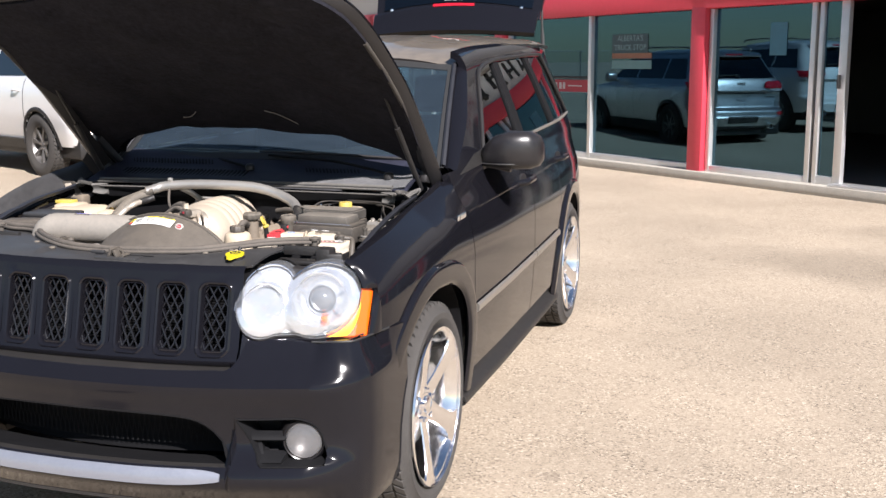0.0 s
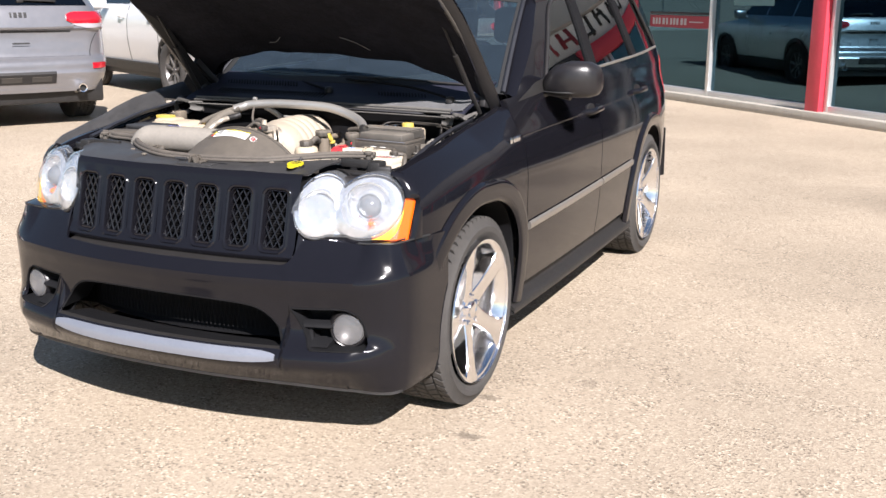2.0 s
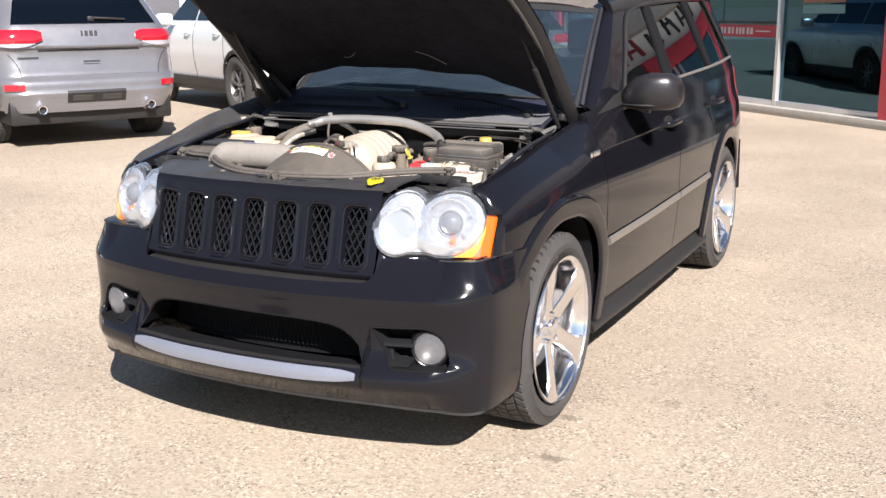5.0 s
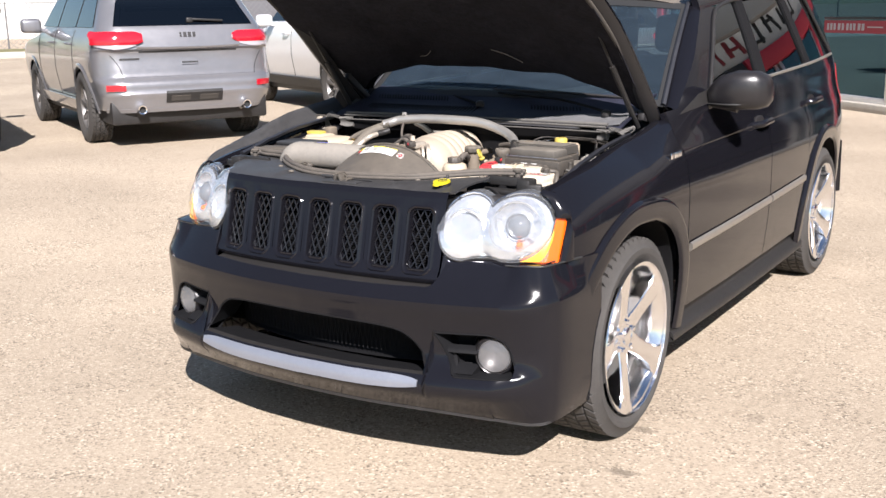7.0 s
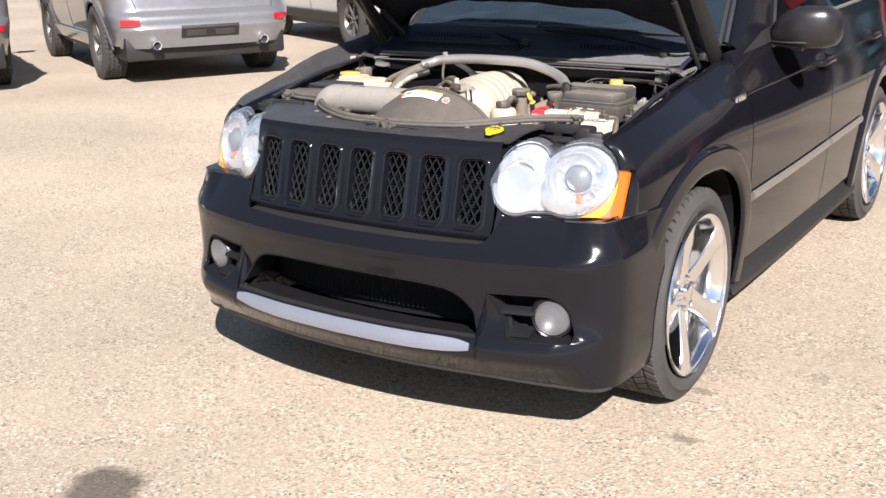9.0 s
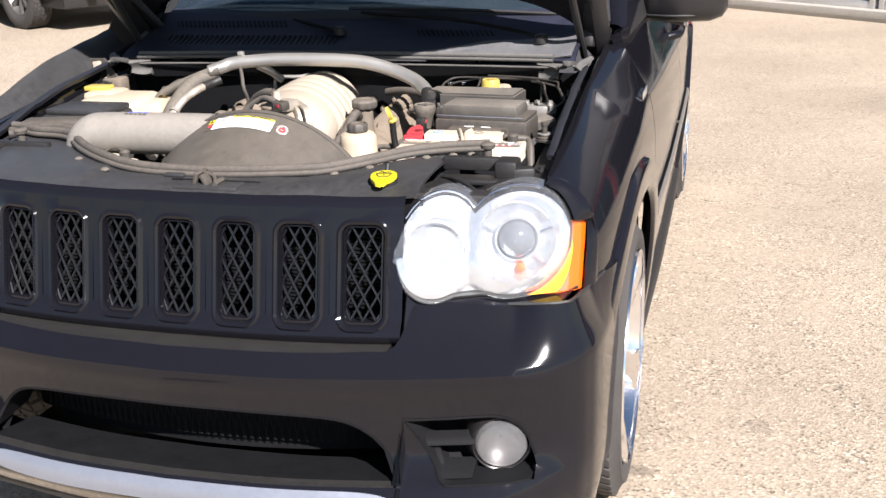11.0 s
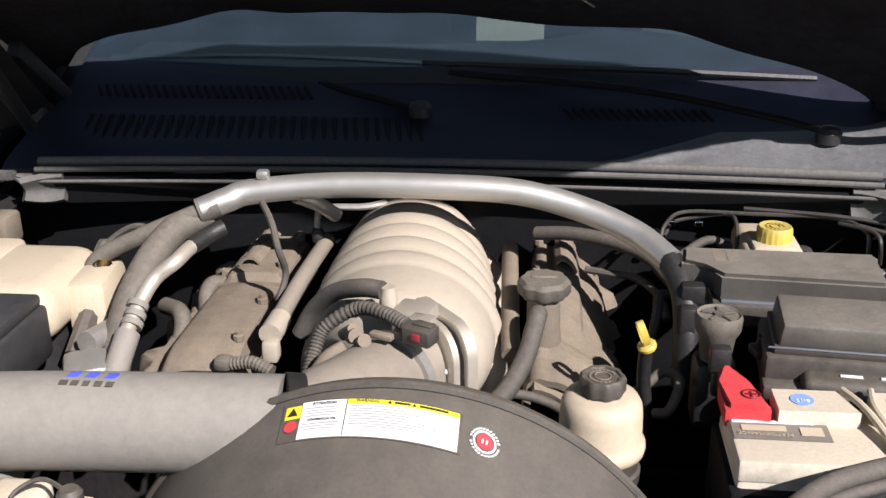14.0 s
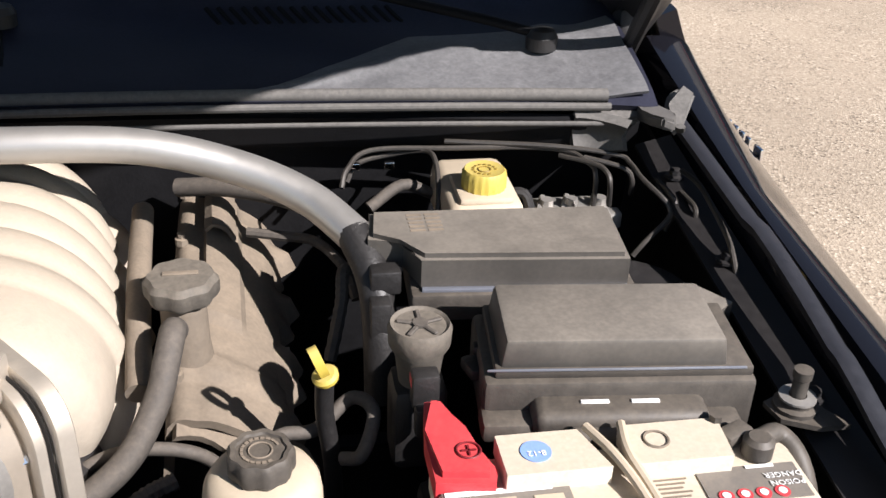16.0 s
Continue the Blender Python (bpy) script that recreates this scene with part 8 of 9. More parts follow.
def valve_cover(s):
    bm = bmesh.new()
    x0, x1 = (0.132, 0.268) if s > 0 else (-0.224, -0.386)
    y0, y1 = (-0.005, 0.43) if s > 0 else (-0.052, 0.42)
    if s > 0:
        across = interp([0, 0.06, 0.3, 0.6, 0.86, 1.0], [0.895, 0.955, 0.962, 0.944, 0.915, 0.875])
    else:
        across = interp([0, 0.05, 0.08, 0.40, 0.66, 0.70, 0.76, 0.96, 1.0], [0.90, 0.950, 0.956, 0.958, 0.950, 0.944, 0.918, 0.912, 0.885])

    def f(u, v):
        y = y0 + (y1 - y0) * u
        xe = x1 - (0.012 * u if s > 0 else 0)
        x = x0 + (xe - x0) * v + (0.010 * math.sin(u * 26) + 0.008 * math.sin(u * 57) if v > 0.9 else 0)
        z = across(v)
        if s > 0:
            z += -0.045 * (1 - u) ** 2 + (0.012 if 0.30 < v < 0.62 and 0.30 < u < 0.86 else 0.0) + 0.006 * (0.12 < u < 0.2)
        else:
            z += -0.020 * max(0.0, 1 - u / 0.15) ** 2 + (0.008 if 0.10 < v < 0.62 and u > 0.56 else 0.0) - (0.004 if 0.53 < u < 0.56 else 0.0)
        return (x, y, z)
    sheet(bm, 60, 30, f, 0.01 * -s)
    vcov = part("valve_cover", bm, M_COVER, car, "dusty valve cover", sharp=40)
    bm = bmesh.new()
    sheet(bm, 16, 4, lambda u, v: Vector(f(0.62 + 0.28 * u, 0.34 + 0.22 * v)) + Vector((0, 0, 0.010 * math.sin(math.pi * v) ** 0.5 + 0.004)), 0.004)
    part("coil_cover", bm, M_COVER, vcov)
    for k in range(4):
        p = Vector(f(0.12 + 0.25 * k, 0.12))
        bm = bmesh.new()
        revolve(bm, [(0.008, 0), (0.008, 0.008), (0.005, 0.009), (0.005, 0.014)], 8, Matrix.Translation(p))
        part("cover_bolt", bm, M_COVER, vcov)


valve_cover(1)
valve_cover(-1)
# driver-side front plate with the filler
bm = bmesh.new()
sheet(bm, 12, 10, lambda u, v: (0.150 + 0.110 * v, -0.020 + 0.16 * u + 0.012 * math.sin(7 * v), 0.948 - 0.060 * v - 0.035 * (1 - u) + 0.010 * math.sin(math.pi * v) * math.sin(math.pi * u)), -0.008)
part("front_cover_plate", bm, M_COVER, car)
# rails beside the manifold
bm = bmesh.new()
tube(bm, [(-0.187, 0.310, 0.985), (-0.189, 0.141, 0.988), (-0.192, -0.017, 0.980)], 0.0122, 14, 4)
rail = part("fuel_rail", bm, M_ELBOW, car, "dusty metal fuel rail")
bm = bmesh.new()
tube(bm, [(-0.1895, 0.02, 0.982), (-0.192, -0.024, 0.979)], 0.0155, 14, 2)
box(bm, (-0.190, -0.030, 0.960), (0.022, 0.02, 0.03), 0.005)
part("rail_end", bm, M_MANIFOLD, rail)
bm = bmesh.new()
tube(bm, [(0.103, 0.310, 0.978), (0.111, 0.140, 0.978), (0.119, 0.000, 0.950)], 0.0125, 12, 4)
part("fuel_rail", bm, M_COVER, car, "dusty metal fuel rail")
bm = bmesh.new()
tube(bm, [(-0.196, 0.284, 0.990), (-0.197, 0.290, 1.020), (-0.193, 0.292, 1.040), (-0.175, 0.293, 1.046), (-0.124, 0.299, 1.046), (-0.09, 0.31, 1.05)], 0.0055, 8, 6)
fuel = part("fuel_line", bm, M_ALU, car, "thin bright fuel line")
bm = bmesh.new()
revolve(bm, [(0.009, 0), (0.010, 0.006), (0.010, 0.016), (0.007, 0.022)], 10, pose(-0.196, 0.284, 0.992))
part("line_clip", bm, M_PLASTIC, fuel)
bm = bmesh.new()
tube(bm, [(-0.250, 0.180, 1.090), (-0.225, 0.135, 1.075), (-0.212, 0.112, 1.045), (-0.206, 0.120, 1.005), (-0.213, 0.098, 0.972)], 0.005, 8, 6)
part("thin_hose", bm, M_RUBBER, car)
# oil filler
bm = bmesh.new()
revolve(bm, [(0.027, -0.085), (0.023, -0.05), (0.022, 0.0), (0.021, 0.004)], 20, pose(0.159, 0.078, 1.004))
filler = part("oil_filler_neck", bm, M_COVER, car, "dusty oil filler neck")
bm = bmesh.new()
revolve(bm, [(0.032, 0), (0.0345, 0.004), (0.0345, 0.017), (0.030, 0.023), (0.010, 0.024), (0.001, 0.0245)], 48, pose(0.159, 0.078, 1.005), lobes=8, depth=0.045)
part("oil_cap", bm, M_DUSTIER, filler, "dusty black oil cap with grip lobes")
bm = bmesh.new()
box(bm, (0.159, 0.078, 1.0295), (0.034, 0.007, 0.002), 0.001)
part("cap_bar", bm, M_COVER, filler)
bm = bmesh.new()
tube(bm, [(0.152, 0.048, 0.985), (0.152, 0.024, 0.998), (0.147, 0.0, 0.985), (0.138, -0.025, 0.960), (0.112, -0.060, 0.925), (0.070, -0.085, 0.900), (0.02, -0.11, 0.88)], 0.0125, 12, 7)
part("breather_hose", bm, M_RUBBER, car, "dusty rubber breather hose")
bm = bmesh.new()
tube(bm, [(0.143, 0.324, 1.0), (0.199, 0.298, 1.010), (0.260, 0.267, 1.010), (0.310, 0.235, 1.0), (0.345, 0.21, 0.97)], 0.011, 10, 6)
part("heater_hose", bm, M_RUBBER, car, "dusty heater hose")
bm = bmesh.new()
tube(bm, [(0.22, 0.29, 0.955), (0.260, 0.276, 0.955), (0.298, 0.258, 0.955), (0.325, 0.204, 0.95), (0.335, 0.17, 0.93)], 0.006, 8, 6)
tube(bm, [(0.30, 0.10, 0.90), (0.315, 0.13, 0.95), (0.32, 0.16, 0.97), (0.335, 0.19, 0.96)], 0.007, 8, 10, rib=0.001)
part("wire_loom", bm, M_RUBBER, car)
# dipstick
bm = bmesh.new()
tilt = Matrix.Translation((0.284, -0.067, 1.006)) @ Matrix.Rotation(radians(12), 4, "Z") @ Matrix.Rotation(radians(-20), 4, "Y") @ Matrix.Rotation(radians(12), 4, "X")
sheet(bm, 28, 2, lambda u, v: tilt @ Vector((0.0042 * (2 * v - 1), 0.0105 * math.cos(2 * math.pi * u), 0.019 + 0.0185 * math.sin(2 * math.pi * u))), 0.0026)
revolve(bm, [(0.007, -0.008), (0.0115, -0.005), (0.0120, -0.001), (0.0095, 0.002), (0.001, 0.003)], 18, tilt)
dip = part("dipstick", bm, M_YELLOW, car, "yellow loop dipstick handle on a flange")
bm = bmesh.new()
tube(bm, [(0.284, -0.066, 1.000), (0.284, -0.058, 0.955), (0.290, -0.055, 0.90), (0.292, -0.05, 0.82)], 0.0085, 10, 4)
part("dipstick_tube", bm, M_PLASTIC, dip)
bm = bmesh.new()
tube(bm, [(0.225, -0.062, 0.925), (0.246, -0.050, 0.930), (0.277, -0.046, 0.930), (0.310, -0.030, 0.950), (0.328, -0.055, 0.952), (0.315, -0.080, 0.925), (0.298, -0.072, 0.915)], 0.0065, 8, 7)
part("looped_hose", bm, M_RUBBER, car, "looped grey hose")
bm = bmesh.new()
tube(bm, [(0.06, -0.04, 0.895), (0.095, -0.035, 0.91), (0.135, -0.034, 0.912), (0.175, -0.036, 0.90), (0.21, -0.07, 0.89)], 0.0065, 8, 6)
tube(bm, [(0.09, -0.11, 0.885), (0.12, -0.075, 0.89), (0.15, -0.06, 0.895)], 0.008, 8, 14, rib=0.0014)
part("steering_hose", bm, M_RUBBER, car)

# ---- power steering reservoir ----
bm = bmesh.new()
revolve(bm, [(0.030, 0.920), (0.045, 0.922), (0.0500, 0.926), (0.0515, 0.932), (0.0508, 0.938), (0.0485, 0.941), (0.0470, 0.946), (0.0465, 0.974), (0.0450, 0.985), (0.0405, 0.993), (0.032, 0.997), (0.001, 0.998)], 40, pose(0.228, -0.172, 0.0))
ps = part("steering_reservoir", bm, M_TANPLASTIC, car, "yellowed steering-fluid reservoir", sharp=45)
bm = bmesh.new()
revolve(bm, [(0.0235, 0.990), (0.0235, 0.999), (0.0255, 1.001), (0.0255, 1.015), (0.023, 1.019), (0.0195, 1.0185), (0.0185, 1.0165), (0.001, 1.0165)], 48, pose(0.228, -0.172, 0.0), lobes=9, depth=0.04)
psc = part("reservoir_cap", bm, M_DUSTPLASTIC, ps, "black lobed reservoir cap")
bm = bmesh.new()
for k in range(16):
    a = 2 * math.pi * k / 20 + 0.5
    box(bm, (0.228 + 0.0142 * math.cos(a), -0.172 + 0.0142 * math.sin(a), 1.0172), (0.0022, 0.0035, 0.001), 0, Matrix.Rotation(a, 4, "Z"))
tube(bm, [(0.228 + 0.009 * math.cos(2 * math.pi * k / 12), -0.172 + 0.009 * math.sin(2 * math.pi * k / 12), 1.0173) for k in range(13)], 0.0008, 5, 2)
part("cap_print", bm, M_COVER, psc)
bm = bmesh.new()
revolve(bm, [(0.018, 0.80), (0.024, 0.845), (0.034, 0.862), (0.0375, 0.872), (0.0395, 0.886), (0.0465, 0.889), (0.0475, 0.903), (0.0440, 0.906), (0.0440, 0.924)], 32, pose(0.228, -0.172, 0.0))
part("reservoir_bracket", bm, M_DUSTPLASTIC, ps)
bm = bmesh.new()
tube(bm, [(0.22, -0.25, 0.84), (0.26, -0.27, 0.875), (0.30, -0.29, 0.87), (0.34, -0.30, 0.84)], 0.028, 12, 5)
part("radiator_hose", bm, M_COVER, car)

# ---- battery ----
BATT_X0, BATT_X1 = 0.356, 0.657
bm = bmesh.new()
box(bm, (0.5085, -0.221, 0.885), (0.296, 0.128, 0.175), 0.006)
box(bm, (0.5085, -0.2285, 0.9755), (0.296, 0.117, 0.026), 0.004)
batt = part("battery", bm, M_WHITEPLASTIC, car, "dirty white battery with labels and red terminal cover")
for x0, x1 in ((0.412, 0.496), (0.515, 0.600)):
    bm = bmesh.new()
    prism(bm, [(x0, -0.212), (x1 if x1 < 0.55 else x1 - 0.004, -0.212), (x1 - (0.016 if x1 < 0.55 else 0), -0.165), (x0 + (0 if x1 < 0.55 else 0.0), -0.165)], lambda x, y, h: (x, y, h), 0.018, 0.988)
    part("battery_lid", bm, M_WHITEPLASTIC, batt)
bm = bmesh.new()
tube(bm, [(0.487, -0.165, 1.008), (0.500, -0.20, 1.008), (0.512, -0.235, 1.0), (0.520, -0.284, 0.991)], 0.004, 8, 4)
tube(bm, [(0.517, -0.165, 1.008), (0.512, -0.20, 1.008), (0.520, -0.235, 1.0), (0.528, -0.284, 0.991)], 0.004, 8, 4)
part("battery_strap", bm, M_TANPLASTIC, batt)


def batt_label(name, x0, y0, x1, y1, mate, h, parent):
    bm = bmesh.new()
    prism(bm, [(x0, y0), (x1, y0), (x1, y1), (x0, y1)], lambda x, y, q: (x, y, q), 0.0008, h)
    return part(name, bm, mate, parent)


M_GREYLABEL = mat("grey_battery_label", (0.12, 0.115, 0.11), 0.5, 0, 0.1, 30, dust=0.35)
lab1 = batt_label("battery_label", 0.362, -0.245, 0.462, -0.208, M_GREYLABEL, 0.9893, batt)
lab1["label"] = "grey battery label with pale print"
batt_label("label_strip", 0.364, -0.214, 0.448, -0.209, M_WHITE, 0.9905, lab1)
lettering("battery_word", "PERFORMANCE", 0.0082, M_TANPLASTIC, lab1, pose(0.395, -0.236, 0.9912, 0, 0, 180), 0.0002)
for x0, x1 in ((0.372, 0.418),):
    batt_label("print_bar", x0, -0.229, x1, -0.219, M_TANPLASTIC, 0.9905, lab1)
batt_label("print_bar", 0.432, -0.236, 0.455, -0.220, M_TANPLASTIC, 0.9905, lab1)
lab2 = batt_label("battery_label", 0.566, -0.247, 0.650, -0.208, M_GREYLABEL, 0.9893, batt)
lab2["label"] = "black warning label with red symbols"
lettering("battery_word", "DANGER", 0.0080, M_WHITE, lab2, pose(0.635, -0.222, 0.9912, 0, 0, 180), 0.0002)
lettering("battery_word", "POISON", 0.0080, M_WHITE, lab2, pose(0.635, -0.231, 0.9912, 0, 0, 180), 0.0002)
batt_label("print_bar", 0.608, -0.212, 0.632, -0.209, M_WHITE, 0.9905, lab2)
for k in range(4):
    bm = bmesh.new()
    revolve(bm, [(0.0062, 0), (0.0062, 0.0008)], 16, pose(0.580 + 0.0155 * k, -0.240, 0.9903))
    d = part("hazard_disc", bm, M_REDINK, lab2)
    bm = bmesh.new()
    revolve(bm, [(0.0035, 0), (0.0035, 0.0006)], 12, pose(0.580 + 0.0155 * k, -0.240, 0.9912))
    part("hazard_mark", bm, M_WHITE, lab2)
pap = batt_label("paper_label", 0.522, -0.252, 0.564, -0.210, M_WHITEPLASTIC, 0.9893, batt)
for k in range(6):
    batt_label("print_bar", 0.526, -0.217 - 0.0048 * k, 0.556 - 0.003 * (k % 3), -0.2155 - 0.0048 * k, M_COVER, 0.9902, pap)
bm = bmesh.new()
revolve(bm, [(0.0125, 0), (0.0125, 0.0008)], 24, pose(0.440, -0.188, 1.0062))
dot = part("date_sticker", bm, mat("blue_white_sticker", (0.22, 0.34, 0.70), 0.5, 0, 0.1, 60), batt, "round blue date sticker")
lettering("date_mark", "8-12", 0.0085, M_WHITE, dot, pose(0.440, -0.191, 1.0075, 0, 0, 180), 0.0002)
bm = bmesh.new()
tube(bm, [(0.540 + 0.010 * math.cos(2 * math.pi * k / 14), -0.186 + 0.010 * math.sin(2 * math.pi * k / 14), 1.0065) for k in range(15)], 0.0013, 5, 2)
part("test_eye", bm, M_COVER, batt)
bm = bmesh.new()
revolve(bm, [(0.010, 0), (0.010, 0.003), (0.006, 0.003), (0.006, 0.0015)], 20, Matrix.Translation((0.462, -0.2868, 0.974)) @ Matrix.Rotation(radians(90), 4, "X"))
part("vent_port", bm, M_COVER, batt)
# red terminal cover
bm = bmesh.new()
vs = [(0.358, -0.206), (0.404, -0.212), (0.408, -0.198), (0.391, -0.150), (0.378, -0.108), (0.364, -0.108), (0.358, -0.15)]
prism(bm, vs, lambda x, y, h: (x, y, h - 0.04 * max(0.0, -0.14 - y) * 0.2), 0.025, 0.981)
bmesh.ops.bevel(bm, geom=[e for e in bm.edges if all(v.co.z > 0.998 for v in e.verts)], offset=0.006, segments=2, affect="EDGES")
red = part("terminal_cover", bm, M_RED, batt, "red plastic terminal cover with plus sign")
bm = bmesh.new()
box(bm, (0.388, -0.180, 1.0068), (0.012, 0.0016, 0.001), 0)
box(bm, (0.388, -0.180, 1.0068), (0.0016, 0.012, 0.001), 0)
tube(bm, [(0.388 + 0.0095 * math.cos(2 * math.pi * k / 14), -0.180 + 0.0095 * math.sin(2 * math.pi * k / 14), 1.0068) for k in range(15)], 0.0009, 5, 2)
part("plus_sign", bm, mat("dark_red_ink", (0.16, 0.01, 0.015), 0.6), red)
# black terminal clamp
bm = bmesh.new()
revolve(bm, [(0.013, 0), (0.013, 0.014), (0.009, 0.018), (0.001, 0.018)], 14, pose(0.625, -0.195, 0.990))
box(bm, (0.612, -0.178, 0.998), (0.030, 0.018, 0.012), 0.004, Matrix.Rotation(radians(25), 4, "Z"))
cyl(bm, (0.598, -0.168, 0.998), (0.598, -0.168, 1.012), 0.006, seg=6)
tube(bm, [(0.630, -0.185, 0.995), (0.655, -0.175, 0.99), (0.668, -0.20, 0.97), (0.675, -0.24, 0.90)], 0.009, 8, 5)
part("terminal_clamp", bm, M_DUSTPLASTIC, batt, "dark terminal clamp and cable")
bm = bmesh.new()
box(bm, (0.5085, -0.222, 0.880), (0.312, 0.146, 0.150), 0.008)
part("battery_tray", bm, M_DEEP, batt)

# ---- fuse boxes ----
bm = bmesh.new()
box(bm, (0.535, -0.075, 0.995), (0.235, 0.110, 0.055), 0.006)
box(bm, (0.538, -0.072, 1.0265), (0.222, 0.102, 0.010), 0.002)
fuse = part("fuse_box", bm, M_DUSTPLASTIC, car, "dusty black fuse box")
bm = bmesh.new()
box(bm, (0.529, -0.072, 1.042), (0.196, 0.096, 0.030), 0.0035, taper=0.955, seg=2)
part("fuse_box_lid", bm, M_LID, fuse)
for y, z, w in ((-0.1195, 1.0290, 0.197), (-0.1232, 1.0312, 0.222)):
    bm = bmesh.new()
    box(bm, (0.531, y, z), (w, 0.0016, 0.0022), 0.0005)
    part("lid_edge", bm, M_SILVERLIP, fuse, "worn pale edge")
bm = bmesh.new()
box(bm, (0.532, -0.138, 0.992), (0.150, 0.040, 0.034), 0.010, seg=3)
box(bm, (0.535, -0.153, 0.984), (0.110, 0.030, 0.028), 0.009, seg=3)
box(bm, (0.440, -0.134, 0.985), (0.050, 0.034, 0.020), 0.006)
box(bm, (0.618, -0.136, 0.985), (0.040, 0.034, 0.020), 0.006)
part("fuse_box_front", bm, M_DUSTPLASTIC, fuse)
for x in (0.510, 0.553):
    bm = bmesh.new()
    box(bm, (x, -0.139, 1.0098), (0.024, 0.004, 0.002), 0.0005)
    part("white_tag", bm, M_WHITE, fuse)
bm = bmesh.new()
box(bm, (0.420, -0.080, 1.005), (0.028, 0.026, 0.012), 0.003, Matrix.Rotation(radians(20), 4, "Z"))
box(bm, (0.425, -0.066, 1.014), (0.022, 0.012, 0.010), 0.003)
box(bm, (0.445, -0.122, 1.010), (0.055, 0.010, 0.008), 0.002)
part("fuse_box_clip", bm, M_PLASTIC, fuse)
fuse.matrix_basis = pose(0.53, -0.074, 0) @ pose(0, 0, 0, 0, 0, -5.5) @ pose(-0.53, 0.074, 0)
# upper control box
bm = bmesh.new()
poly = [(0.384, 0.040), (0.584, 0.022), (0.594, 0.128), (0.345, 0.138), (0.338, 0.085), (0.372, 0.078)]
prism(bm, poly, lambda x, y, h: (x, y, h), 0.034, 1.022)
bmesh.ops.bevel(bm, geom=[e for e in bm.edges if all(v.co.z > 1.05 for v in e.verts)], offset=0.005, segments=2, affect="EDGES")
upper = part("control_box", bm, M_LID, car, "dusty black control box with embossed print")
bm = bmesh.new()
box(bm, (0.487, 0.075, 1.004), (0.222, 0.105, 0.030), 0.004, Matrix.Rotation(radians(-3), 4, "Z"))
part("control_box_base", bm, M_DUSTPLASTIC, upper)
bm = bmesh.new()
box(bm, (0.487, 0.028, 1.0205), (0.206, 0.006, 0.004), 0.001, Matrix.Rotation(radians(-5), 4, "Z"))
part("box_edge_strip", bm, M_SILVERLIP, upper)
bm = bmesh.new()
for k in range(5):
    for j in range(2):
        box(bm, (0.388 + 0.018 * j, 0.122 - 0.008 * k, 1.0562), (0.015, 0.004, 0.0008), 0)
part("embossed_print", bm, M_COVER, upper)
bm = bmesh.new()
box(bm, (0.352, 0.062, 1.020), (0.030, 0.022, 0.026), 0.003)
box(bm, (0.345, 0.040, 0.98), (0.020, 0.020, 0.06), 0.003)
part("box_latch", bm, M_PLASTIC, upper)
bm = bmesh.new()
prism(bm, [(0.610, 0.020), (0.660, 0.035), (0.692, 0.010), (0.650, -0.015), (0.612, -0.01)], lambda x, y, h: (x, y, h + 0.3 * (y - 0.02)), 0.02, 0.985)
part("side_cover", bm, M_LID, car, "dusty angled plastic cover")

# ---- round horn-like siren on a post ----
bm = bmesh.new()
revolve(bm, [(0.018, 0.985), (0.022, 1.015), (0.0275, 1.025), (0.0285, 1.040), (0.026, 1.045), (0.023, 1.0425), (0.001, 1.0425)], 32, pose(0.368, -0.054, 0.0))
siren = part("air_sensor_cap", bm, M_DUSTIER, car, "dark round cap with star ribs")
bm = bmesh.new()
for k in range(5):
    a = 2 * math.pi * k / 5 + 0.3
    box(bm, (0.368 + 0.011 * math.cos(a), -0.054 + 0.011 * math.sin(a), 1.0435), (0.020, 0.0045, 0.003), 0.001, Matrix.Rotation(a, 4, "Z"), seg=1)
revolve(bm, [(0.007, 0), (0.007, 0.004)], 10, pose(0.368, -0.054, 1.0415))
part("star_rib", bm, M_RUBBER, siren)
bm = bmesh.new()
box(bm, (0.368, -0.088, 1.000), (0.024, 0.018, 0.034), 0.003)
box(bm, (0.368, -0.100, 0.975), (0.020, 0.014, 0.030), 0.003)
box(bm, (0.368, -0.05, 0.94), (0.05, 0.05, 0.09), 0.01)
part("sensor_plug", bm, M_PLASTIC, siren)
for x in (0.357, 0.379):
    bm = bmesh.new()
    box(bm, (x, -0.086, 1.008), (0.003, 0.012, 0.010), 0.001)
    part("plug_clip", bm, M_RED, siren)

# ---- brake reservoir and lines ----
bm = bmesh.new()
box(bm, (0.478, 0.240, 1.005), (0.086, 0.135, 0.060), 0.014, seg=3)
box(bm, (0.478, 0.215, 1.036), (0.060, 0.070, 0.010), 0.004)
res = part("brake_reservoir", bm, M_TANPLASTIC, car, "yellowed brake-fluid reservoir")
bm = bmesh.new()
revolve(bm, [(0.0225, 1.038), (0.0245, 1.040), (0.0245, 1.058), (0.022, 1.062), (0.017, 1.0605), (0.001, 1.0605)], 60, pose(0.480, 0.212, 0), lobes=20, depth=0.02)
rc = part("brake_cap", bm, M_YELLOW, res, "yellow ribbed cap")
bm = bmesh.new()
for k in range(12):
    a = 2 * math.pi * k / 14
    box(bm, (0.480 + 0.0125 * math.cos(a), 0.212 + 0.0125 * math.sin(a), 1.0612), (0.002, 0.003, 0.001), 0, Matrix.Rotation(a, 4, "Z"))
tube(bm, [(0.480 + 0.007 * math.cos(2 * math.pi * k / 12), 0.212 + 0.007 * math.sin(2 * math.pi * k / 12), 1.0612) for k in range(13)], 0.0008, 5, 2)
part("cap_print", bm, mat("brown_print", (0.25, 0.17, 0.03), 0.6), rc)
bm = bmesh.new()
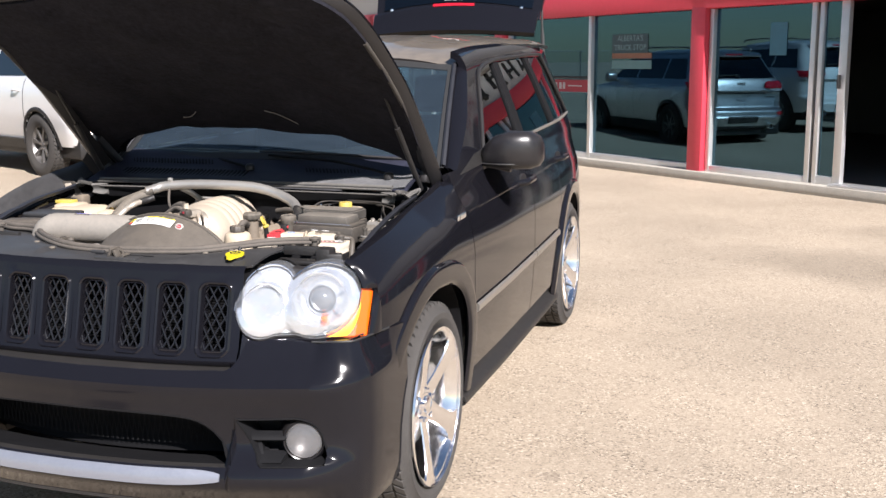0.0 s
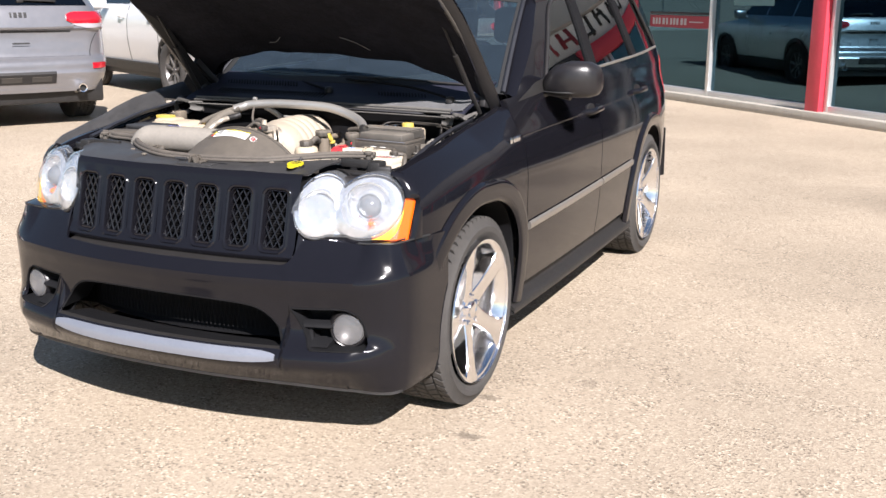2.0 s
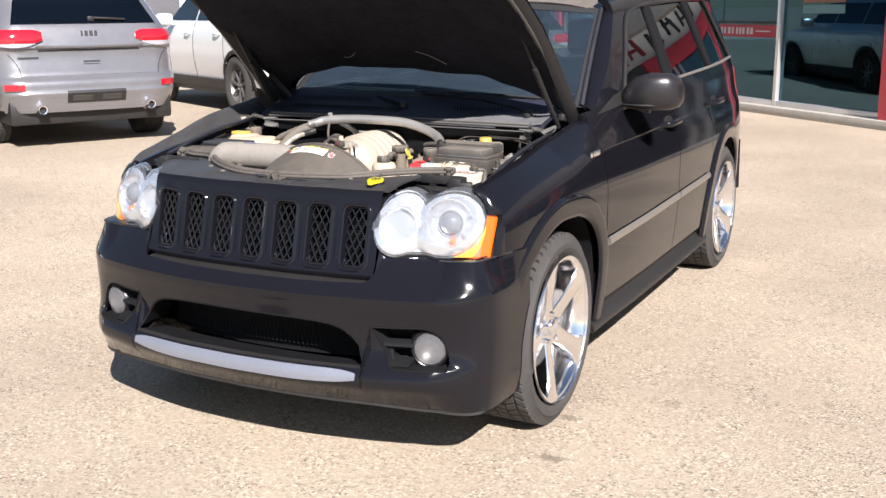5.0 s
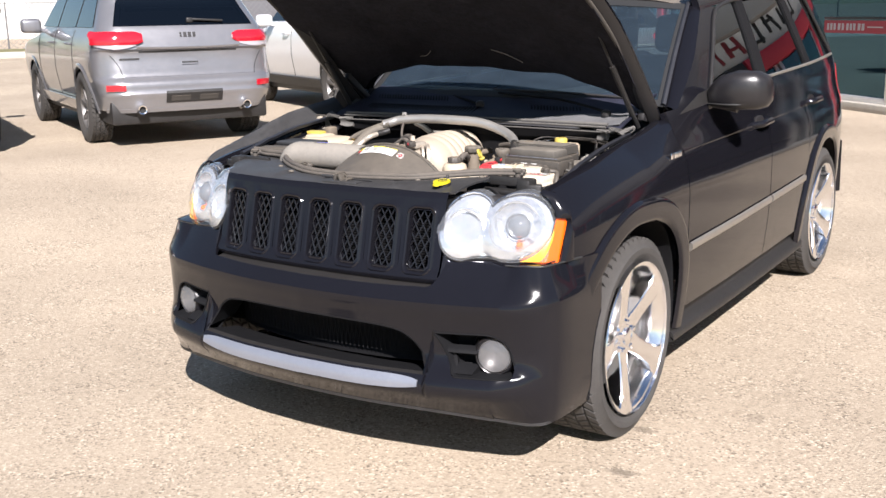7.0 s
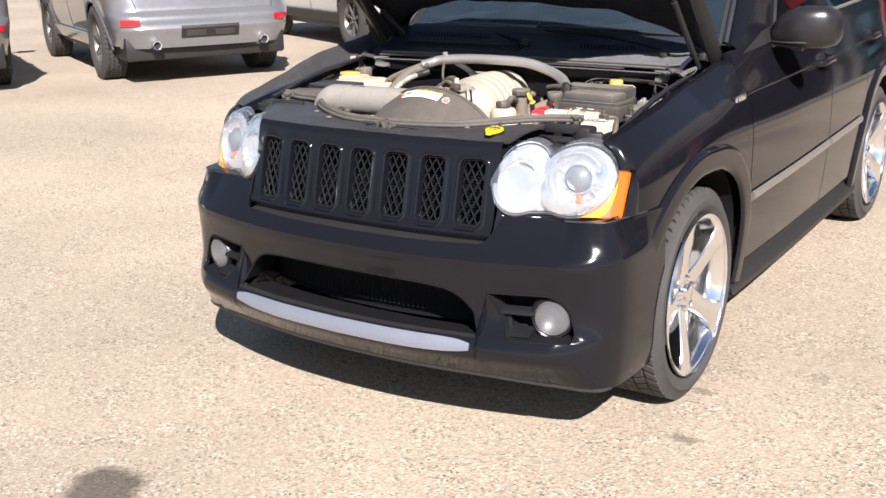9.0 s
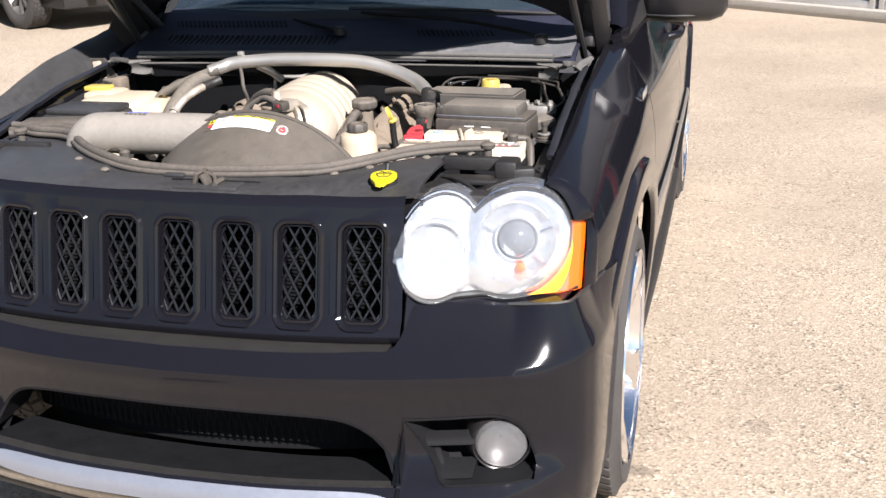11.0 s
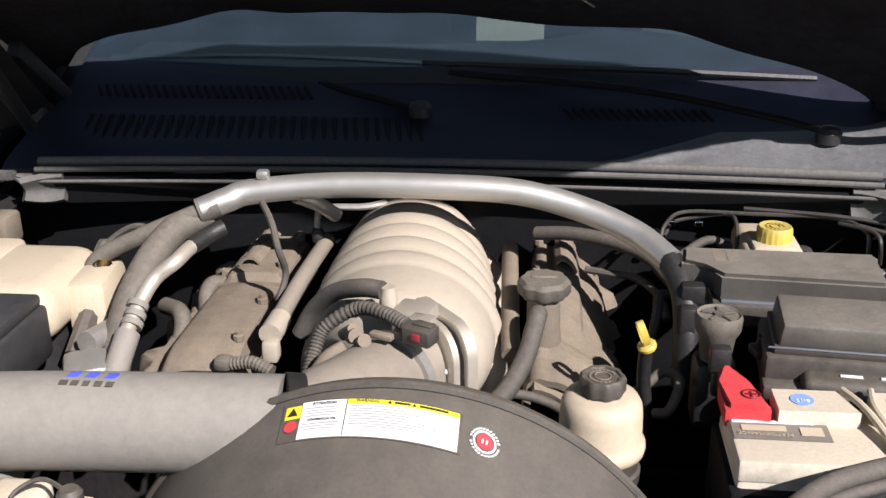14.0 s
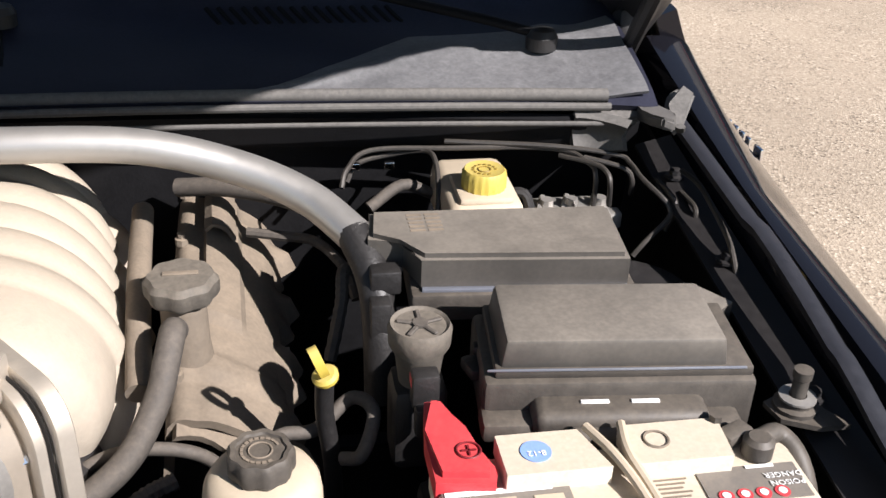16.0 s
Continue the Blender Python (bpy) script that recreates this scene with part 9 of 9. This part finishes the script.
tube(bm, [(0.505, 0.245, 1.01), (0.535, 0.24, 1.015), (0.545, 0.225, 0.98)], 0.006, 8, 5)
part("reservoir_hose", bm, M_PLASTIC, res)
for pts in ([(0.327, 0.253, 1.025), (0.335, 0.270, 1.040), (0.364, 0.297, 1.050), (0.452, 0.296, 1.050), (0.578, 0.284, 1.050), (0.612, 0.253, 1.045), (0.617, 0.236, 1.035), (0.616, 0.229, 1.0)],
            [(0.336, 0.288, 1.015), (0.350, 0.302, 1.032), (0.392, 0.307, 1.040), (0.428, 0.295, 1.048), (0.436, 0.270, 1.045), (0.434, 0.235, 1.025), (0.429, 0.211, 0.995)],
            [(0.452, 0.305, 1.055), (0.576, 0.280, 1.055), (0.648, 0.260, 1.050), (0.661, 0.246, 1.045), (0.665, 0.218, 1.040), (0.679, 0.189, 1.030), (0.687, 0.180, 1.020), (0.684, 0.172, 1.010), (0.655, 0.158, 0.990), (0.641, 0.154, 0.975)],
            [(0.583, 0.273, 1.046), (0.617, 0.241, 1.048), (0.627, 0.224, 1.043), (0.629, 0.218, 1.030), (0.635, 0.230, 1.000)],
            [(0.612, 0.270, 1.044), (0.647, 0.258, 1.038), (0.662, 0.251, 1.032), (0.667, 0.248, 1.020), (0.670, 0.256, 1.000)],
            [(0.690, 0.232, 1.030), (0.696, 0.208, 1.025), (0.702, 0.195, 1.015), (0.699, 0.193, 1.000), (0.690, 0.190, 0.985)],
            [(0.712, 0.210, 1.023), (0.713, 0.172, 1.024), (0.712, 0.164, 1.014), (0.708, 0.174, 0.998)],
            [(0.716, 0.225, 1.043), (0.718, 0.179, 1.047), (0.718, 0.136, 1.039), (0.718, 0.086, 1.024), (0.718, 0.056, 0.998)]):
    bm = bmesh.new()
    tube(bm, pts, 0.0031, 8, 6)
    part("brake_line", bm, M_LINE, car, "thin steel brake line")
bm = bmesh.new()
tube(bm, [(0.36, 0.27, 0.99), (0.40, 0.285, 1.01), (0.435, 0.28, 1.0)], 0.007, 8, 5)
part("servo_hose", bm, M_RUBBER, car)
bm = bmesh.new()
box(bm, (0.600, 0.262, 0.965), (0.095, 0.055, 0.040), 0.005)
for x in (0.57, 0.60, 0.635):
    cyl(bm, (x, 0.262, 0.98), (x, 0.262, 0.995), 0.008, seg=8)
    cyl(bm, (x - 0.015, 0.248, 0.98), (x - 0.002, 0.275, 0.992), 0.004, seg=6)
box(bm, (0.648, 0.245, 0.975), (0.016, 0.02, 0.02), 0.003)
part("brake_unit", bm, M_ALU, car, "metal brake valve block")

# ---- driver-side apron: stud with plate, rail ----
bm = bmesh.new()
revolve(bm, [(0.020, 0), (0.020, 0.004), (0.015, 0.006), (0.015, 0.010), (0.007, 0.012), (0.007, 0.030), (0.0085, 0.032), (0.0085, 0.040), (0.001, 0.041)], 14, pose(0.690, -0.135, 0.985))
stud = part("strut_stud", bm, M_DUSTPLASTIC, car, "bolt with washer on a bracket")
bm = bmesh.new()
prism(bm, [(0.665, -0.125), (0.690, -0.112), (0.712, -0.135), (0.728, -0.165), (0.700, -0.165), (0.670, -0.150)], lambda x, y, h: (x, y, h), 0.005, 0.980)
part("stud_plate", bm, M_DUSTPLASTIC, stud)
bm = bmesh.new()
revolve(bm, [(0.008, 0.9955), (0.0165, 0.9955), (0.0165, 0.9975), (0.008, 0.9985)], 18, pose(0.690, -0.135, 0.0), caps=False)
part("stud_washer", bm, M_ALU, stud, "pale washer")
for s in (1, -1):
    bm = bmesh.new()
    revolve(bm, [(0.115, 0.80), (0.110, 0.90), (0.095, 0.955), (0.07, 0.975), (0.03, 0.980), (0.001, 0.981)], 28, pose(s * 0.61, 0.08, 0))
    part("strut_tower", bm, M_METALDARK, car)

# ---- passenger side: coolant bottle, air box, fluid cans ----
bm = bmesh.new()
box(bm, (-0.590, 0.075, 0.985), (0.200, 0.200, 0.085), 0.036, seg=4)
box(bm, (-0.660, 0.120, 1.015), (0.10, 0.10, 0.035), 0.012)
box(bm, (-0.478, 0.100, 0.965), (0.060, 0.120, 0.10), 0.018, Matrix.Rotation(radians(8), 4, "Z"))
cool = part("coolant_bottle", bm, M_TANPLASTIC, car, "yellowed coolant bottle")
bm = bmesh.new()
box(bm, (-0.690, 0.130, 1.036), (0.075, 0.045, 0.014), 0.003)
part("yellow_tag", bm, M_YELLOW, cool, "yellow plastic tag")
bm = bmesh.new()
box(bm, (-0.665, 0.205, 1.030), (0.035, 0.05, 0.05), 0.008)
part("bottle_bracket", bm, M_COVER, cool)
bm = bmesh.new()
box(bm, (-0.590, -0.085, 0.975), (0.200, 0.130, 0.075), 0.008, seg=2)
box(bm, (-0.590, -0.085, 1.020), (0.190, 0.120, 0.018), 0.006)
part("air_box", bm, M_PANEL, car, "dusty black air box")
bm = bmesh.new()
box(bm, (-0.60, -0.185, 1.000), (0.22, 0.07, 0.03), 0.012, Matrix.Rotation(radians(14), 4, "Z"), seg=3)
tube(bm, [(-0.70, -0.28, 0.99), (-0.60, -0.24, 1.005), (-0.50, -0.25, 0.995)], 0.012, 8, 5)
part("air_snorkel", bm, M_DUSTPLASTIC, car)
bm = bmesh.new()
revolve(bm, [(0.030, 0.90), (0.033, 0.905), (0.033, 0.955), (0.028, 0.962), (0.012, 0.965), (0.012, 0.975), (0.001, 0.976)], 20, pose(-0.292, -0.395, 0))
can = part("washer_can", bm, M_WHITEPLASTIC, car, "small white plastic canister")
bm = bmesh.new()
revolve(bm, [(0.013, 0.965), (0.013, 0.985), (0.009, 0.990), (0.001, 0.990)], 12, pose(-0.292, -0.395, 0))
tube(bm, [(-0.292, -0.395, 0.985), (-0.325, -0.385, 0.992), (-0.350, -0.40, 0.98), (-0.33, -0.425, 0.97), (-0.30, -0.42, 0.965)], 0.0025, 6, 6)
part("can_cap", bm, M_DUSTPLASTIC, can)
bm = bmesh.new()
box(bm, (-0.362, -0.372, 0.955), (0.060, 0.050, 0.030), 0.010, seg=3)
part("white_fitting", bm, M_WHITEPLASTIC, car)
bm = bmesh.new()
tube(bm, [(-0.335, 0.150, 1.070), (-0.365, 0.14, 1.068), (-0.40, 0.150, 1.055), (-0.44, 0.160, 1.055), (-0.478, 0.150, 1.030), (-0.475, 0.10, 1.0), (-0.470, 0.055, 0.970), (-0.47, -0.01, 0.93)], lambda u: 0.005 if u < 0.55 else 0.014, 8, 6)
part("return_hose", bm, M_RUBBER, car)
bm = bmesh.new()
cyl(bm, (-0.476, 0.12, 1.012), (-0.474, 0.105, 1.000), 0.0155, seg=12)
part("hose_clamp", bm, mat("brass", (0.55, 0.38, 0.14), 0.3, 1.0), car)
bm = bmesh.new()
tube(bm, [(-0.405, 0.16, 0.93), (-0.372, 0.13, 0.935), (-0.362, 0.11, 0.92), (-0.360, 0.08, 0.90)], 0.013, 10, 5)
part("side_hose", bm, M_DUSTIER, car)
bm = bmesh.new()
tube(bm, [(-0.32, 0.235, 0.93), (-0.345, 0.215, 0.945), (-0.352, 0.195, 0.935), (-0.350, 0.18, 0.91)], 0.013, 10, 5)
part("side_hose", bm, M_DUSTIER, car)
bm = bmesh.new()
box(bm, (-0.43, -0.06, 0.93), (0.06, 0.07, 0.05), 0.012, Matrix.Rotation(radians(25), 4, "Z"))
cyl(bm, (-0.44, -0.03, 0.96), (-0.425, 0.03, 0.955), 0.016, seg=12)
part("pump_body", bm, M_ALU, car, "dusty cast pump body")
bm = bmesh.new()
tube(bm, [(-0.238, -0.052, 0.950), (-0.208, -0.058, 0.956), (-0.180, -0.066, 0.948)], 0.0080, 10, 14, rib=0.0015)
box(bm, (-0.248, -0.050, 0.950), (0.024, 0.022, 0.018), 0.006)
part("vent_hose", bm, M_DUSTIER, car)
